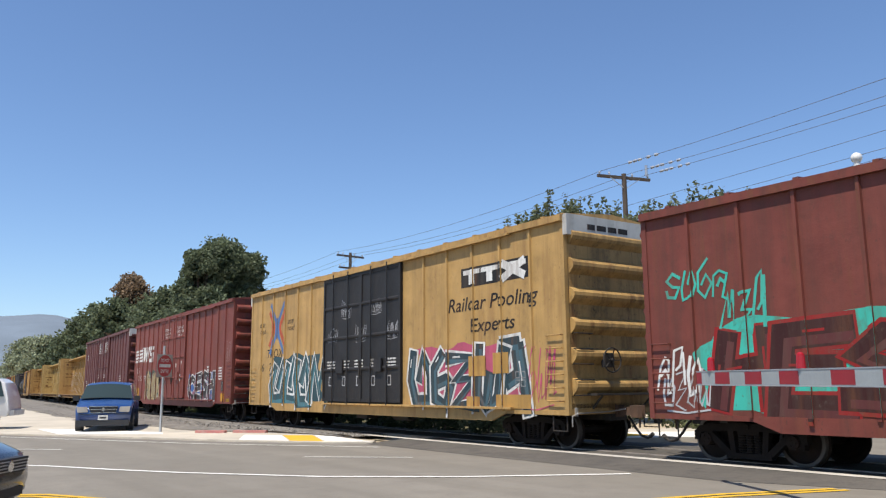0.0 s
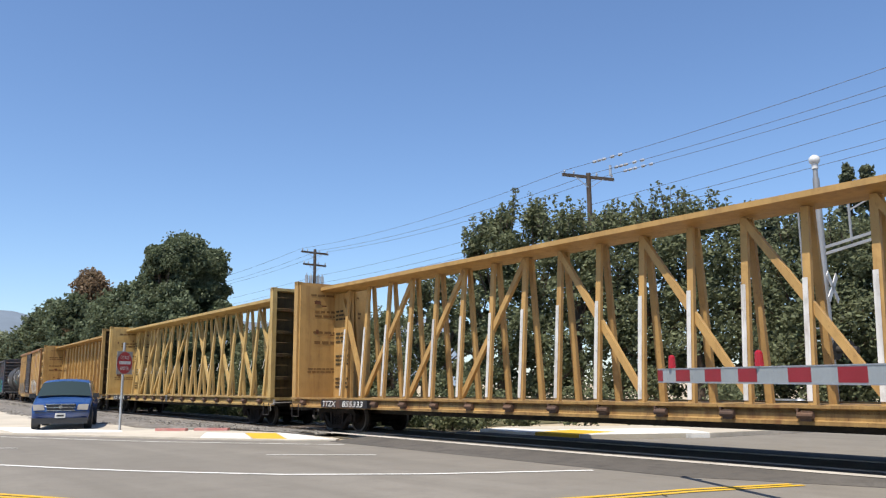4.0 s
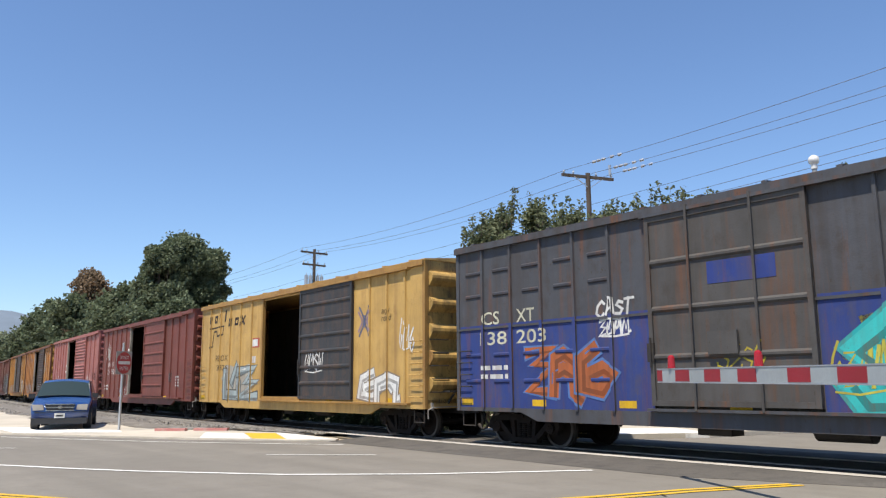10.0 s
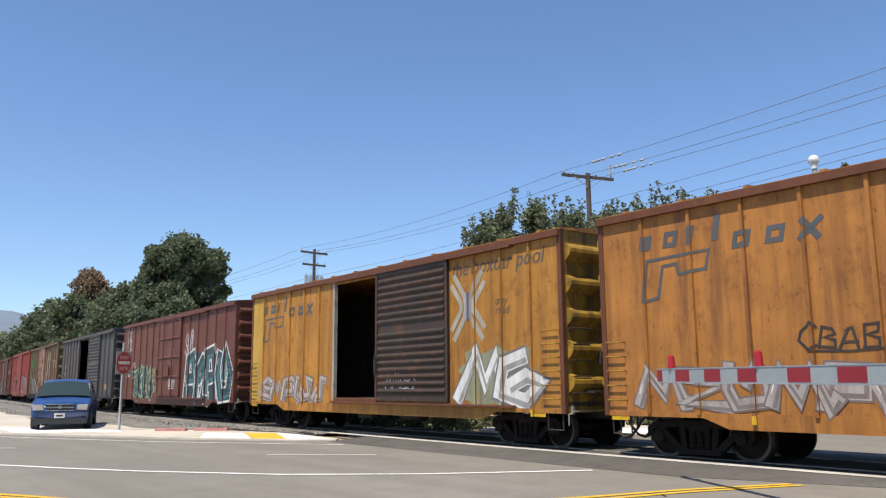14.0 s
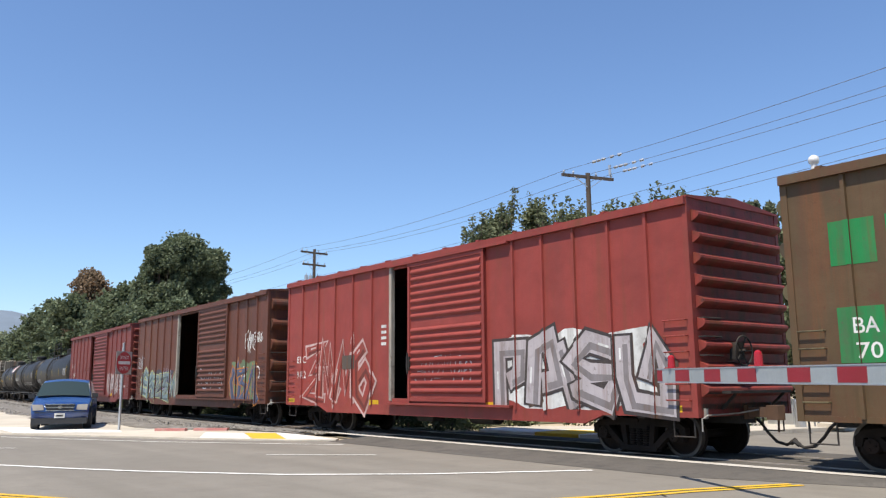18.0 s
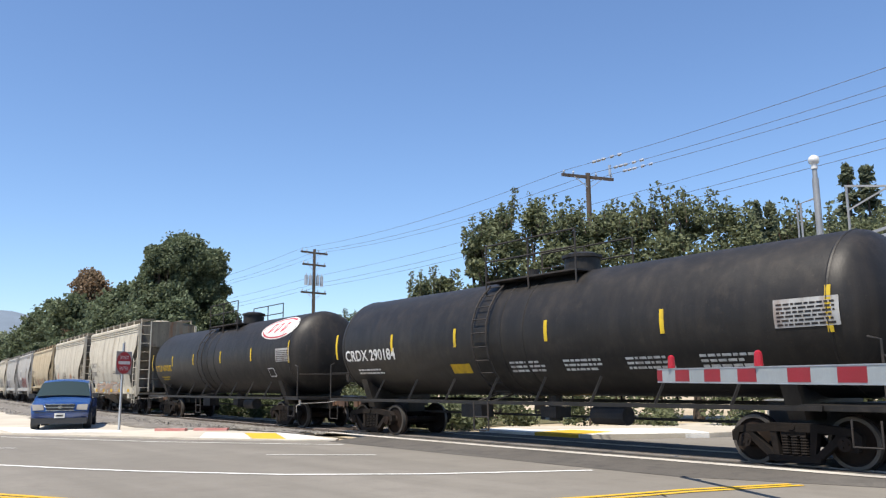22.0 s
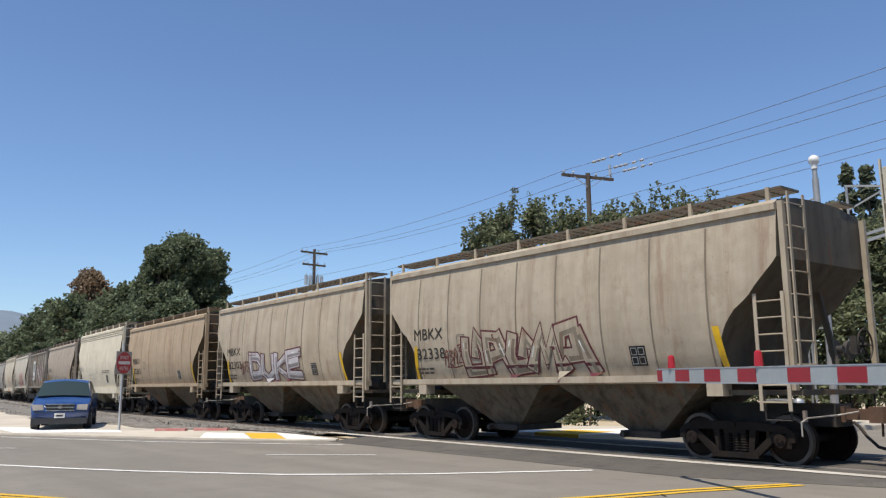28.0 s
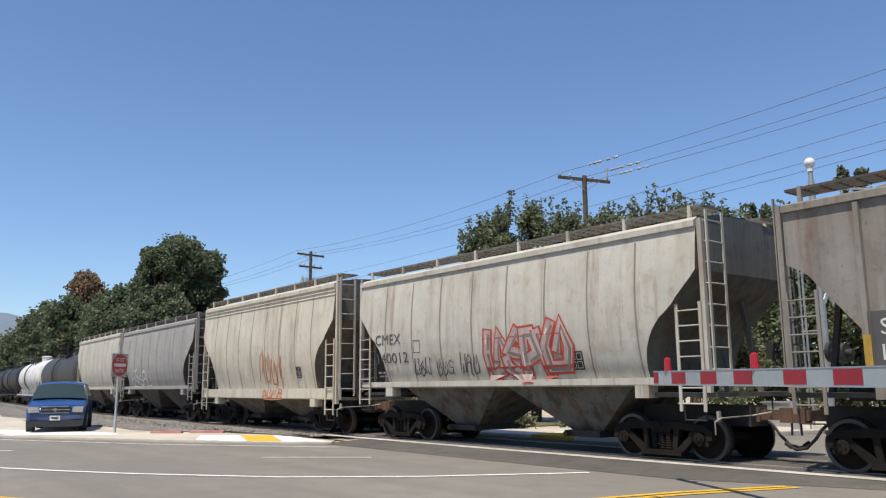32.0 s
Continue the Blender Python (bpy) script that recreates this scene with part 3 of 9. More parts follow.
def boxcar(u0, u1, top, color, doors, label, wear=0.35, grime=(0.05, 0.035, 0.025), door_color=None, door_kind="corrugated", opening=None,
           end_color=None, end_ribs=7, post_gap=1.02, band=None, roof_color=None, chord=None, white_jamb=False, sill=0.92, mid=0.68, shelf=0.0, floor=1.12):
    car, half, c = freight(u0, u1, label, "boxcar", "freight cars of the train")
    body = paint(color, wear=wear, grime=grime)
    dmat = paint(door_color or color, wear=wear * 0.9, grime=grime)
    # ends: heavier wear and dark grime, which also stand in for groove shade
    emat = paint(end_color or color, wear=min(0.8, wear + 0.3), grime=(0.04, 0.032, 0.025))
    rmat = paint(roof_color or color, wear=wear + 0.1, grime=grime)
    cmat = paint(chord or color, wear=wear + 0.1, grime=grime)
    d0, d1 = doors[0] - c, doors[-1] - c
    if opening:
        gap0, gap1 = opening[0] - c, opening[1] - c
    else:
        gap0 = gap1 = None
    w0, w1 = (gap0, gap1) if opening else (d0, d1)
    zt = top - 0.02
    # near side in segments round the doorway, far side whole
    for nm, a, b, z0, z1 in (("side_panel", -half, w0, sill, zt), ("side_panel", w1, half, sill, zt), ("door_header", w0, w1, zt - 0.22, zt)):
        part(nm, Shape().box(a, -HW, z0, b, -HW + 0.05, z1), body, car)
    part("side_panel", Shape().box(-half, HW - 0.05, sill, half, HW, zt), body, car)
    # bottom sill, deeper between the trucks
    r0, r1 = -half + 2.7, half - 2.7
    for s in (-1, 1):
        g = Shape().prism([(-half, sill + 0.03), (-half, sill - 0.06), (r0 - 0.5, sill - 0.06), (r0, mid), (r1, mid), (r1 + 0.5, sill - 0.06), (half, sill - 0.06), (half, sill + 0.03)], "y", s * (HW + 0.012), s * (HW - 0.06))
        part("side_sill", g, body, car)
    if opening:
        part("threshold", Shape().box(w0, -HW - 0.03, floor - 0.14, w1, -HW + 0.12, floor), cmat, car)
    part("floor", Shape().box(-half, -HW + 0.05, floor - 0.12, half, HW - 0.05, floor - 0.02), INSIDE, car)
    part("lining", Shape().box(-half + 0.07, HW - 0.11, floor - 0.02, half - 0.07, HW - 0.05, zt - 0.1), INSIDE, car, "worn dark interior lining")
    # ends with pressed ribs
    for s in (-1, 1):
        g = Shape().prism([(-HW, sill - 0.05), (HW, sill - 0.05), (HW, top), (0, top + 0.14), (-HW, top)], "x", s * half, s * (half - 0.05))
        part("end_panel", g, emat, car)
        for i in range(end_ribs):
            z = sill + 0.22 + (top - sill - 0.35) * (i + 0.5) / end_ribs
            hh = (top - sill - 0.35) / end_ribs
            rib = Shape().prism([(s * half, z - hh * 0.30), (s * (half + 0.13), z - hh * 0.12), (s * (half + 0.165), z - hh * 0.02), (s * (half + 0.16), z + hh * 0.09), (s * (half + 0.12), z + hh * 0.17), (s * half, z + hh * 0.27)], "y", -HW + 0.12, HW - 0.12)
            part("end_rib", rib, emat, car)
        part("corner_post", Shape().box(s * (half - 0.10), -HW - 0.02, sill - 0.06, s * (half + 0.012), -HW + 0.08, top), cmat if chord else body, car)
        part("corner_post", Shape().box(s * (half - 0.10), HW - 0.08, sill - 0.06, s * (half + 0.012), HW + 0.02, top), body, car)
        if band:
            part("end_band", Shape().box(s * (half + 0.0), -HW - 0.022, top - 0.46, s * (half + 0.13), HW + 0.022, top + 0.012), paint(band, wear=0.2), car, "white warning band across the end")
            if s > 0:
                fm = bars(-0.9, top - 0.30, 1.5, 0.16, 1, random.Random(int(c)), 0.8)
                part("end_lettering", Shape().add([(half + 0.136, p[0], p[1]) for p in fm[0]], fm[1]), BLACK, car)
    # roof with seams and eaves
    g = Shape().prism([(-HW - 0.03, top - 0.005), (HW + 0.03, top - 0.005), (HW + 0.03, top + 0.03), (0, top + 0.17), (-HW - 0.03, top + 0.03)], "x", -half - 0.03, half + 0.03)
    part("roof", g, rmat, car)
    n = max(8, int(2 * half / 1.25))
    seam = Shape().prism([(-HW - 0.035, top + 0.02), (-HW - 0.035, top + 0.065), (0, top + 0.21), (HW + 0.035, top + 0.065), (HW + 0.035, top + 0.02), (0, top + 0.15)], "x", -0.05, 0.05).mesh("roof_seam")
    seam.materials.append(rmat)
    for i in range(n):
        part("roof_seam", seam, rmat, car, m=pose(-half + 2 * half * (i + 0.5) / n, 0, 0))
    for s in (-1, 1):
        g = Shape().box(-half, s * (HW + 0.095), top - 0.14, half, s * (HW - 0.02), top)
        part("top_chord", g, cmat, car)
    # posts
    depth = 0.05
    pm = post_mesh("side_post", top - 0.14 - sill, body)
    posts = []
    for a, b in ((-half, d0 if not opening else min(d0, w0)), (d1, half)):
        k = max(1, round((b - a) / post_gap))
        for i in range(1, k):
            x = a + (b - a) * i / k
            posts.append((x - 0.043, x + 0.043))
            part("side_post", pm, body, car, m=pose(x, -HW, sill))
    far = post_mesh("side_post", top - 0.14 - sill, body)
    for i in range(1, int(2 * half)):
        part("side_post", far, body, car, m=pose(-half + i, HW, sill, 0, 0, 180))
    # doors
    dz0, dz1 = floor - 0.06, zt - 0.16
    leaves = [(a - c, b - c) for a, b in zip(doors, doors[1:])] if len(doors) > 2 and not opening else [(doors[-2] - c, doors[-1] - c) if opening else (d0, d1)]
    dy = -HW - 0.012
    for a, b in leaves:
        door = part("sliding_door", Shape().box(a, dy - 0.05, dz0, b, dy, dz1), dmat, car)
        part("door_frame", Shape().box(a, dy - 0.085, dz0, a + 0.09, dy - 0.03, dz1).box(b - 0.09, dy - 0.085, dz0, b, dy - 0.03, dz1).box(a, dy - 0.08, dz1 - 0.1, b, dy - 0.03, dz1).box(a, dy - 0.08, dz0, b, dy - 0.03, dz0 + 0.1), dmat, door)
        if door_kind == "corrugated":
            k = 16
            hh = (dz1 - dz0 - 0.5) / k
            rib = Shape().prism([(dy - 0.05, -hh * 0.38), (dy - 0.10, -hh * 0.08), (dy - 0.10, hh * 0.08), (dy - 0.05, hh * 0.38)], "x", a + 0.13, b - 0.13).mesh("door_rib")
            rib.materials.append(dmat)
            for i in range(k):
                part("door_rib", rib, dmat, door, m=pose(0, 0, dz0 + 0.16 + hh * (i + 0.5) + (0.18 if i > 8 else 0)))
        else:
            k = 7 if door_kind == "panel" else 4
            for i in range(1, k):
                z = dz0 + (dz1 - dz0) * i / k
                part("door_rib", Shape().prism([(dy - 0.05, z - 0.06), (dy - 0.09, z - 0.02), (dy - 0.09, z + 0.02), (dy - 0.05, z + 0.06)], "x", a + 0.09, b - 0.09), dmat, door)
            if door_kind == "plug":
                for x in (a + (b - a) * 0.30, a + (b - a) * 0.70):
                    part("lock_rod", Shape().tube((x, dy - 0.12, dz0 - 0.08), (x, dy - 0.12, dz1 + 0.10), 0.025, 6), dmat, door)
                part("door_handle", Shape().box(a + (b - a) * 0.40, dy - 0.14, dz0 + 0.9, a + (b - a) * 0.58, dy - 0.08, dz0 + 1.3), dmat, door)
        part("door_latch", Shape().box(a - 0.05, dy - 0.10, dz0 + 0.8, a + 0.10, dy - 0.04, dz0 + 1.15).tube((a + 0.04, dy - 0.12, dz0 + 0.7), (a + 0.04, dy - 0.12, dz0 + 1.25), 0.02, 6), DARK, door)
    reach = max(leaves[-1][1], w1) - w0
    part("door_track", Shape().box(w0 - 0.1, -HW - 0.13, dz0 - 0.10, min(w1 + reach, half - 0.4), -HW - 0.005, dz0 - 0.05), cmat, car)
    part("door_rail", Shape().box(w0 - 0.1, -HW - 0.13, dz1, min(w1 + reach, half - 0.4), -HW - 0.005, dz1 + 0.06), cmat, car)
    if opening:
        jm = paint((0.45, 0.41, 0.34), wear=0.6) if white_jamb else cmat
        part("door_jamb", Shape().box(w0 - 0.09, -HW - 0.06, dz0, w0 + 0.03, -HW + 0.05, dz1), jm, car)
        part("door_jamb", Shape().box(w1 - 0.03, -HW - 0.01, dz0, w1, -HW + 0.05, dz1), jm, car)
    # underframe
    g = Shape().box(-half, -0.26, 0.72, half, 0.26, floor - 0.12)
    for i in range(6):
        x = -half + 2 * half * (i + 0.5) / 6
        g.box(x - 0.08, -HW + 0.07, 0.82, x + 0.08, HW - 0.07, floor - 0.12)
    part("underframe", g, DARK, car)
    part("brake_cylinder", Shape().tube((0.8, -0.7, 0.72), (1.7, -0.7, 0.72), 0.22, 14), DARK, car)
    part("air_reservoir", Shape().box(-1.4, -0.9, 0.52, -0.7, -0.5, 0.84), DARK, car)
    trucks(car, half - 1.75)
    ends_gear(car, half, brake_z=2.05, sill=sill)
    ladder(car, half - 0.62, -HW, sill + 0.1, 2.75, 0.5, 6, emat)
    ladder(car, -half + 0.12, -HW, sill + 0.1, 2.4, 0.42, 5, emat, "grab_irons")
    ladder(car, half, -HW + 0.15, sill + 0.2, 2.8, 0.5, 5, DARK, "end_ladder", "y", off=0.14)
    part("brake_step", Shape().box(half + 0.02, -1.0, 1.28, half + 0.34, 1.0, 1.33).bar((half, -0.8, 1.0), (half + 0.3, -0.8, 1.28), 0.04).bar((half, 0.8, 1.0), (half + 0.3, 0.8, 1.28), 0.04), DARK, car)
    if shelf:
        part("rub_rail", Shape().box(-half, -HW - 0.03, shelf, half, -HW, shelf + 0.05), body, car)
    on = dict(y=-HW, posts=posts, depth=depth)
    return car, half, c, on, dict(y=dy - 0.05, posts=[], depth=0.0), leaves


def stencil(car, words, x, z, h, color, on, w=None, swell=0.0, lean=0.0, gap=1.0, name="lettering", label=""):
    return decal(name, placed(lettering(words, swell, lean, gap), x, z, h, w), ink(color), car, lift=0.005, label=label, **on)


def dataplate(car, x, z, on, s=0.42, color=(0.02, 0.02, 0.02)):
    decal("data_stencil", rect(x, z, x + s, z + s), ink(color), car, lift=0.004, **on)
    for a, b in ((0.08, 0.08), (0.54, 0.08), (0.08, 0.54), (0.54, 0.54)):
        decal("stencil_frame", outline(x + s * a, z + s * b, x + s * (a + 0.38), z + s * (b + 0.38), 0.018), ink((0.34, 0.34, 0.33)), car, lift=0.008, **on)


def small_print(car, x, z, w, h, rows, on, color=(0.75, 0.75, 0.72), seed=3):
    decal("small_print", bars(x, z, w, h, rows, random.Random(seed)), ink(color), car, lift=0.010, **on)


def yellow_marks(car, half, z, on, every=2.3):
    x = -half + 0.15
    while x < half - 0.3:
        decal("reflective_mark", rect(x, z, x + 0.42, z + 0.14), YELLOW, car, lift=0.005, **on)
        x += every


def tag(car, x, z, w, h, color, seed, on, t=0.045, n=3, words=""):
    fm = scrawl(x, z, w, h, random.Random(seed), t, n, words)
    decal("sprayed_tag", fine_fm(fm, 5) if "bulge" in on else fm, ink(color), car, lift=0.006, **on)


def name_board(car, x, z, w, h):
    """A black board on a sill, clear of the winches, that carries the car's marks."""
    part("name_board", Shape().box(x, -1.605, z, x + w, -1.40, z + h), BLACK, car)
    return dict(y=-1.605)


# ---- tank cars ----
def tankcar(u0, u1, label, color=(0.022, 0.022, 0.024), rad=1.42, zc=2.62, rough=0.50, wear=0.14, dip=0.0, dome=True, stripes=True, step=-0.8, yellow=(0.72, 0.50, 0.03), dusty=False):
    car, half, c = freight(u0, u1, label, "tank car", "freight cars of the train")
    body = paint(color, rough, wear, (0.10, 0.08, 0.06), 0.2)
    hl = half - 0.10
    prof = [(-hl + 0.72 * (1 - math.cos(math.pi / 2 * i / 8)), max(0.01, rad * math.sin(math.pi / 2 * i / 8))) for i in range(9)]
    prof += [(-0.35, rad), (-0.34, rad), (0.34, rad), (0.35, rad)]
    prof += [(-a, r) for a, r in reversed(prof[:9])]
    g = Shape().lathe(prof, (0, 0, zc), "x", 48)
    if dip:
        g.v = [(x, y, z - dip * (1 - abs(x) / hl)) for x, y, z in g.v]
    part("tank_shell", g, body, car, smooth=True)
    for x in (-0.38, 0.38):
        part("shell_band", Shape().lathe([(x - 0.05, rad + 0.002), (x - 0.04, rad + 0.015), (x + 0.04, rad + 0.015), (x + 0.05, rad + 0.002)], (0, 0, zc - dip), "x", 48), body, car, smooth=True)
    for s in (-1, 1):
        part("head_seam", Shape().lathe([(s * (hl - 0.72) - 0.03, rad + 0.001), (s * (hl - 0.72), rad + 0.012), (s * (hl - 0.72) + 0.03, rad + 0.001)], (0, 0, zc - dip * 0.05), "x", 48), body, car, smooth=True)
        part("saddle", Shape().prism([(-0.95, 0.85), (0.95, 0.85), (1.25, 1.65), (0.8, 1.35), (-0.8, 1.35), (-1.25, 1.65)], "x", s * (half - 1.7) - 0.15, s * (half - 1.7) + 0.15), body, car)
        part("stub_sill", Shape().box(s * (half - 2.6), -0.28, 0.72, s * half, 0.28, 1.12).prism([(s * half, 1.02), (s * (half - 1.4), 1.02), (s * (half - 1.4), 1.12), (s * half, 1.10)], "y", -1.4, 1.4), body, car)
        part("end_railing", Shape().rod([Vector(p) for p in [(s * (half - 0.05), -1.4, 1.1), (s * (half - 0.05), -1.4, 2.1), (s * (half - 0.25), -1.4, 2.15)]], 0.02).rod([Vector(p) for p in [(s * (half - 0.05), -1.35, 1.85), (s * (half - 0.05), 1.35, 1.85)]], 0.02).rod([Vector(p) for p in [(s * (half - 0.05), 1.4, 1.1), (s * (half - 0.05), 1.4, 2.1)]], 0.02), DARK, car)
    for s in (-1, 1):
        part("running_rail", Shape().box(-half + 1.0, s * 1.42, 1.02, half - 1.0, s * 1.48, 1.10), body, car)
        k = 8
        for i in range(k):
            x = -half + 2.6 + (2 * half - 5.2) * i / (k - 1)
            part("rail_bracket", Shape().bar((x, s * 1.45, 1.08), (x + 0.12, s * 1.22, 1.62), 0.035, 0.05), body, car)
    zt = zc + rad - dip
    # manway, platform and railing
    part("manway", Shape().lathe([(zt - 0.1, 0.42), (zt + 0.30, 0.42), (zt + 0.31, 0.47), (zt + 0.38, 0.47), (zt + 0.39, 0.40), (zt + 0.44, 0.30)], (1.0, 0, 0), "z", 20), body, car, smooth=True)
    part("valve_box", Shape().tube((-0.6, 0, zt - 0.1), (-0.6, 0, zt + 0.24), 0.14, 12).tube((1.3, 0.1, zt - 0.1), (1.3, 0.1, zt + 0.2), 0.09, 10), body, car)
    pf = part("platform", Shape().box(-1.3, -0.98, zt - 0.10, 1.7, -0.48, zt - 0.06).box(-1.3, 0.48, zt - 0.10, 1.7, 0.98, zt - 0.06), DARK, car)
    g = Shape()
    for s in (-1, 1):
        y = s * 0.98
        for x in (-1.3, 0.2, 1.7):
            g.tube((x, y, zt - 0.45), (x, y, zt + 0.82), 0.022)
        for z in (zt + 0.42, zt + 0.82):
            g.tube((-1.3, y, z), (1.7, y, z), 0.02)
    if dome:
        part("railing", g, DARK, pf)
    g = Shape()
    for k in (-0.26, 0.26):
        pts = []
        for i in range(9):
            a = math.radians(35 + 120 * i / 8)
            pts.append(Vector((k + step - 0.2, -(rad + 0.10) * math.sin(a), zc - dip + (rad + 0.10) * math.cos(a))))
        pts += [Vector((k + step - 0.2, -1.48, 1.05)), Vector((k + step - 0.2, -1.46, 0.42))]
        g.rod(pts, 0.024)
    for i in range(10):
        a = math.radians(38 + 112 * i / 9)
        y, z = -(rad + 0.10) * math.sin(a), zc - dip + (rad + 0.10) * math.cos(a)
        g.tube((step - 0.46, y, z), (step + 0.06, y, z), 0.015)
    for z in (0.42, 0.72, 1.02):
        g.tube((step - 0.46, -1.46, z), (step + 0.06, -1.46, z), 0.018)
    part("ladder", g, DARK, car)
    part("outlet_valve", Shape().tube((0, 0, 1.25 - dip), (0, 0, 0.62), 0.16, 12).box(-0.25, -0.25, 0.70, 0.25, 0.25, 0.95), DARK, car)
    part("brake_rigging", Shape().tube((1.6, -0.4, 0.80), (2.5, -0.4, 0.80), 0.20, 12).box(-2.8, -0.6, 0.66, -2.0, -0.2, 0.98).rod([Vector((-half + 2.6, 0.3, 0.72)), Vector((half - 2.6, 0.3, 0.72))], 0.03), DARK, car)

    def bulge(z):
        return -math.sqrt(max(0.02, (rad + 0.002) ** 2 - (z - zc + dip * 0.5) ** 2))
    on = dict(y=0, bulge=bulge)
    if stripes:
        for i, x in enumerate((-7.9, -4.9, -2.1, 1.1, 4.2, 7.4)):
            tall_ = 0.75 if i in (0, 5) else 0.46
            fm = [(x * half / 8.25 + j, 2.62 - tall_ / 2 + tall_ / 10 * k) for k in range(11) for j in (0, 0.10)]
            decal("reflective_stripe", (fm, [(2 * k, 2 * k + 1, 2 * k + 3, 2 * k + 2) for k in range(10)]), ink(yellow), car, lift=0.006, **on)
    trucks(car, half - 1.75, dusty)
    ends_gear(car, half, brake_z=1.75, brake_y=0.5)
    return car, half, c, on


def fine_fm(fm, cuts=8):
    """Cuts a flat mesh into level strips, so that it bends round a shell."""
    bm = bmesh.new()
    vs = [bm.verts.new((p[0], p[2] if len(p) > 2 else 0, p[1])) for p in fm[0]]
    for f in fm[1]:
        if len(set(f)) > 2:
            try:
                bm.faces.new([vs[i] for i in f])
            except ValueError:
                pass
    zs = [p[1] for p in fm[0]]
    for i in range(1, cuts):
        z = min(zs) + (max(zs) - min(zs)) * i / cuts
        bmesh.ops.bisect_plane(bm, geom=bm.verts[:] + bm.edges[:] + bm.faces[:], plane_co=(0, 0, z), plane_no=(0, 0, 1))
    bm.verts.index_update()
    out = [(p.co.x, p.co.z, p.co.y) for p in bm.verts], [tuple(p.index for p in f.verts) for f in bm.faces]
    bm.free()
    return out


# ---- covered hoppers ----
def hopper(u0, u1, label, color, top=4.50, sill=(1.45, 1.60), sill_color=None, wear=0.24, grime=(0.24, 0.16, 0.09), ribbed=False, ridges=False, seam=True, bays=2):
    car, half, c = freight(u0, u1, label, "hopper car", "freight cars of the train")
    body = paint(color, 0.6, wear, grime, 0.10)
    smat = paint(sill_color or color, 0.6, wear, grime)
    # dark grimed copy of the body colour; the recess shade is painted into it
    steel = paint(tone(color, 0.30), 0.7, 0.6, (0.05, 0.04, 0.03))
    # bays: grime plus the underbody shade, both put into the paint
    grimy_shaded = paint(tone(color, 0.30), 0.85, 0.8, (0.030, 0.021, 0.014))
    s0, s1 = sill
    if ribbed:
        prof = [(s1, 1.46), (2.2, 1.47), (3.0, 1.47), (3.8, 1.47), (top - 0.06, 1.47), (top + 0.08, 0.9), (top + 0.14, 0.0)]
    else:
        prof = [(s1, 1.36), (1.9, 1.47), (2.25, 1.545), (2.6, 1.585), (2.95, 1.595), (3.3, 1.585), (3.65, 1.56), (4.0, 1.525), (top - 0.20, 1.48), (top - 0.18, 1.50), (top - 0.06, 1.49), (top, 1.40), (top + 0.10, 0.8), (top + 0.14, 0.0)]

    def inset(z):
        """How far the slope sheet stands in from the car's end at that height."""
        if ribbed:
            rows = [(1.0, 1.15), (2.3, 1.10), (3.25, 0.30), (3.4, 0.0), (9, 0.0)]
        else:
            rows = [(1.0, 1.25), (1.75, 1.25), (2.1, 1.20), (2.45, 1.05), (2.75, 0.80), (2.9, 0.55), (3.0, 0.50), (3.45, 0.06), (3.5, 0.0), (9, 0.0)]
        for (a, b), (p, q) in zip(rows, rows[1:]):
            if a <= z <= p:
                return b + (q - b) * (z - a) / (p - a)
        return 0.0
    levels = []
    for (z0, y0), (z1, y1) in zip(prof, prof[1:]):
        n = max(1, int((z1 - z0) / 0.09))
        levels += [(z0 + (z1 - z0) * i / n, y0 + (y1 - y0) * i / n) for i in range(n)]
    levels.append(prof[-1])
    lx = half - 0.12
    for s, nm in ((-1, "side_sheet"), (1, "side_sheet")):
        g = Shape()
        v = []
        for z, y in levels:
            e = lx - inset(z)
            v += [(-e + 2 * e * i / 16, s * y, z) for i in range(17)]
        g.add(v, [(k * 17 + i, k * 17 + i + 1, (k + 1) * 17 + i + 1, (k + 1) * 17 + i) for k in range(len(levels) - 1) for i in range(16)])
        part(nm, g, body, car, smooth=True)
    for s in (-1, 1):
        g = Shape()
        v = []
        for z, y in levels:
            e = s * (lx - inset(z) - 0.002)
            v += [(e, -y, z), (e, -y * 0.5, z), (e, y * 0.5, z), (e, y, z)]
        g.add(v, [(k * 4 + i, k * 4 + i + 1, (k + 1) * 4 + i + 1, (k + 1) * 4 + i) for k in range(len(levels) - 1) for i in range(3)])
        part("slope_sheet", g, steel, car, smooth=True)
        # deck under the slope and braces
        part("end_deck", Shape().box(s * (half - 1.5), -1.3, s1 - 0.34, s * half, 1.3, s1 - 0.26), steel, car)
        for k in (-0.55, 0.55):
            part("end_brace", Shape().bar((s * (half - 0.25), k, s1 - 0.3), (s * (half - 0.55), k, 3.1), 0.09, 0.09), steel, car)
        part("stub_sill", Shape().box(s * (half - 2.4), -0.28, 0.72, s * half, 0.28, 1.10), DARK, car)
    for s in (-1, 1):
        part("side_sill", Shape().prism([(s * 1.30, s0), (s * 1.42, s0), (s * 1.47, s0 + 0.03), (s * 1.47, s1 + 0.02), (s * 1.30, s1 + 0.02)], "x", -half, half), smat, car)
        part("roof_rail", Shape().prism([(s * 1.44, top - 0.20), (s * 1.535, top - 0.19), (s * 1.535, top - 0.08), (s * 1.44, top - 0.04)], "x", -lx, lx), body, car)
        if ridges:
            for z in (top - 0.42, top - 0.30):
                part("side_ridge", Shape().prism([(s * 1.49, z - 0.03), (s * 1.53, z), (s * 1.49, z + 0.03)], "x", -lx, lx), body, car)
    posts = []
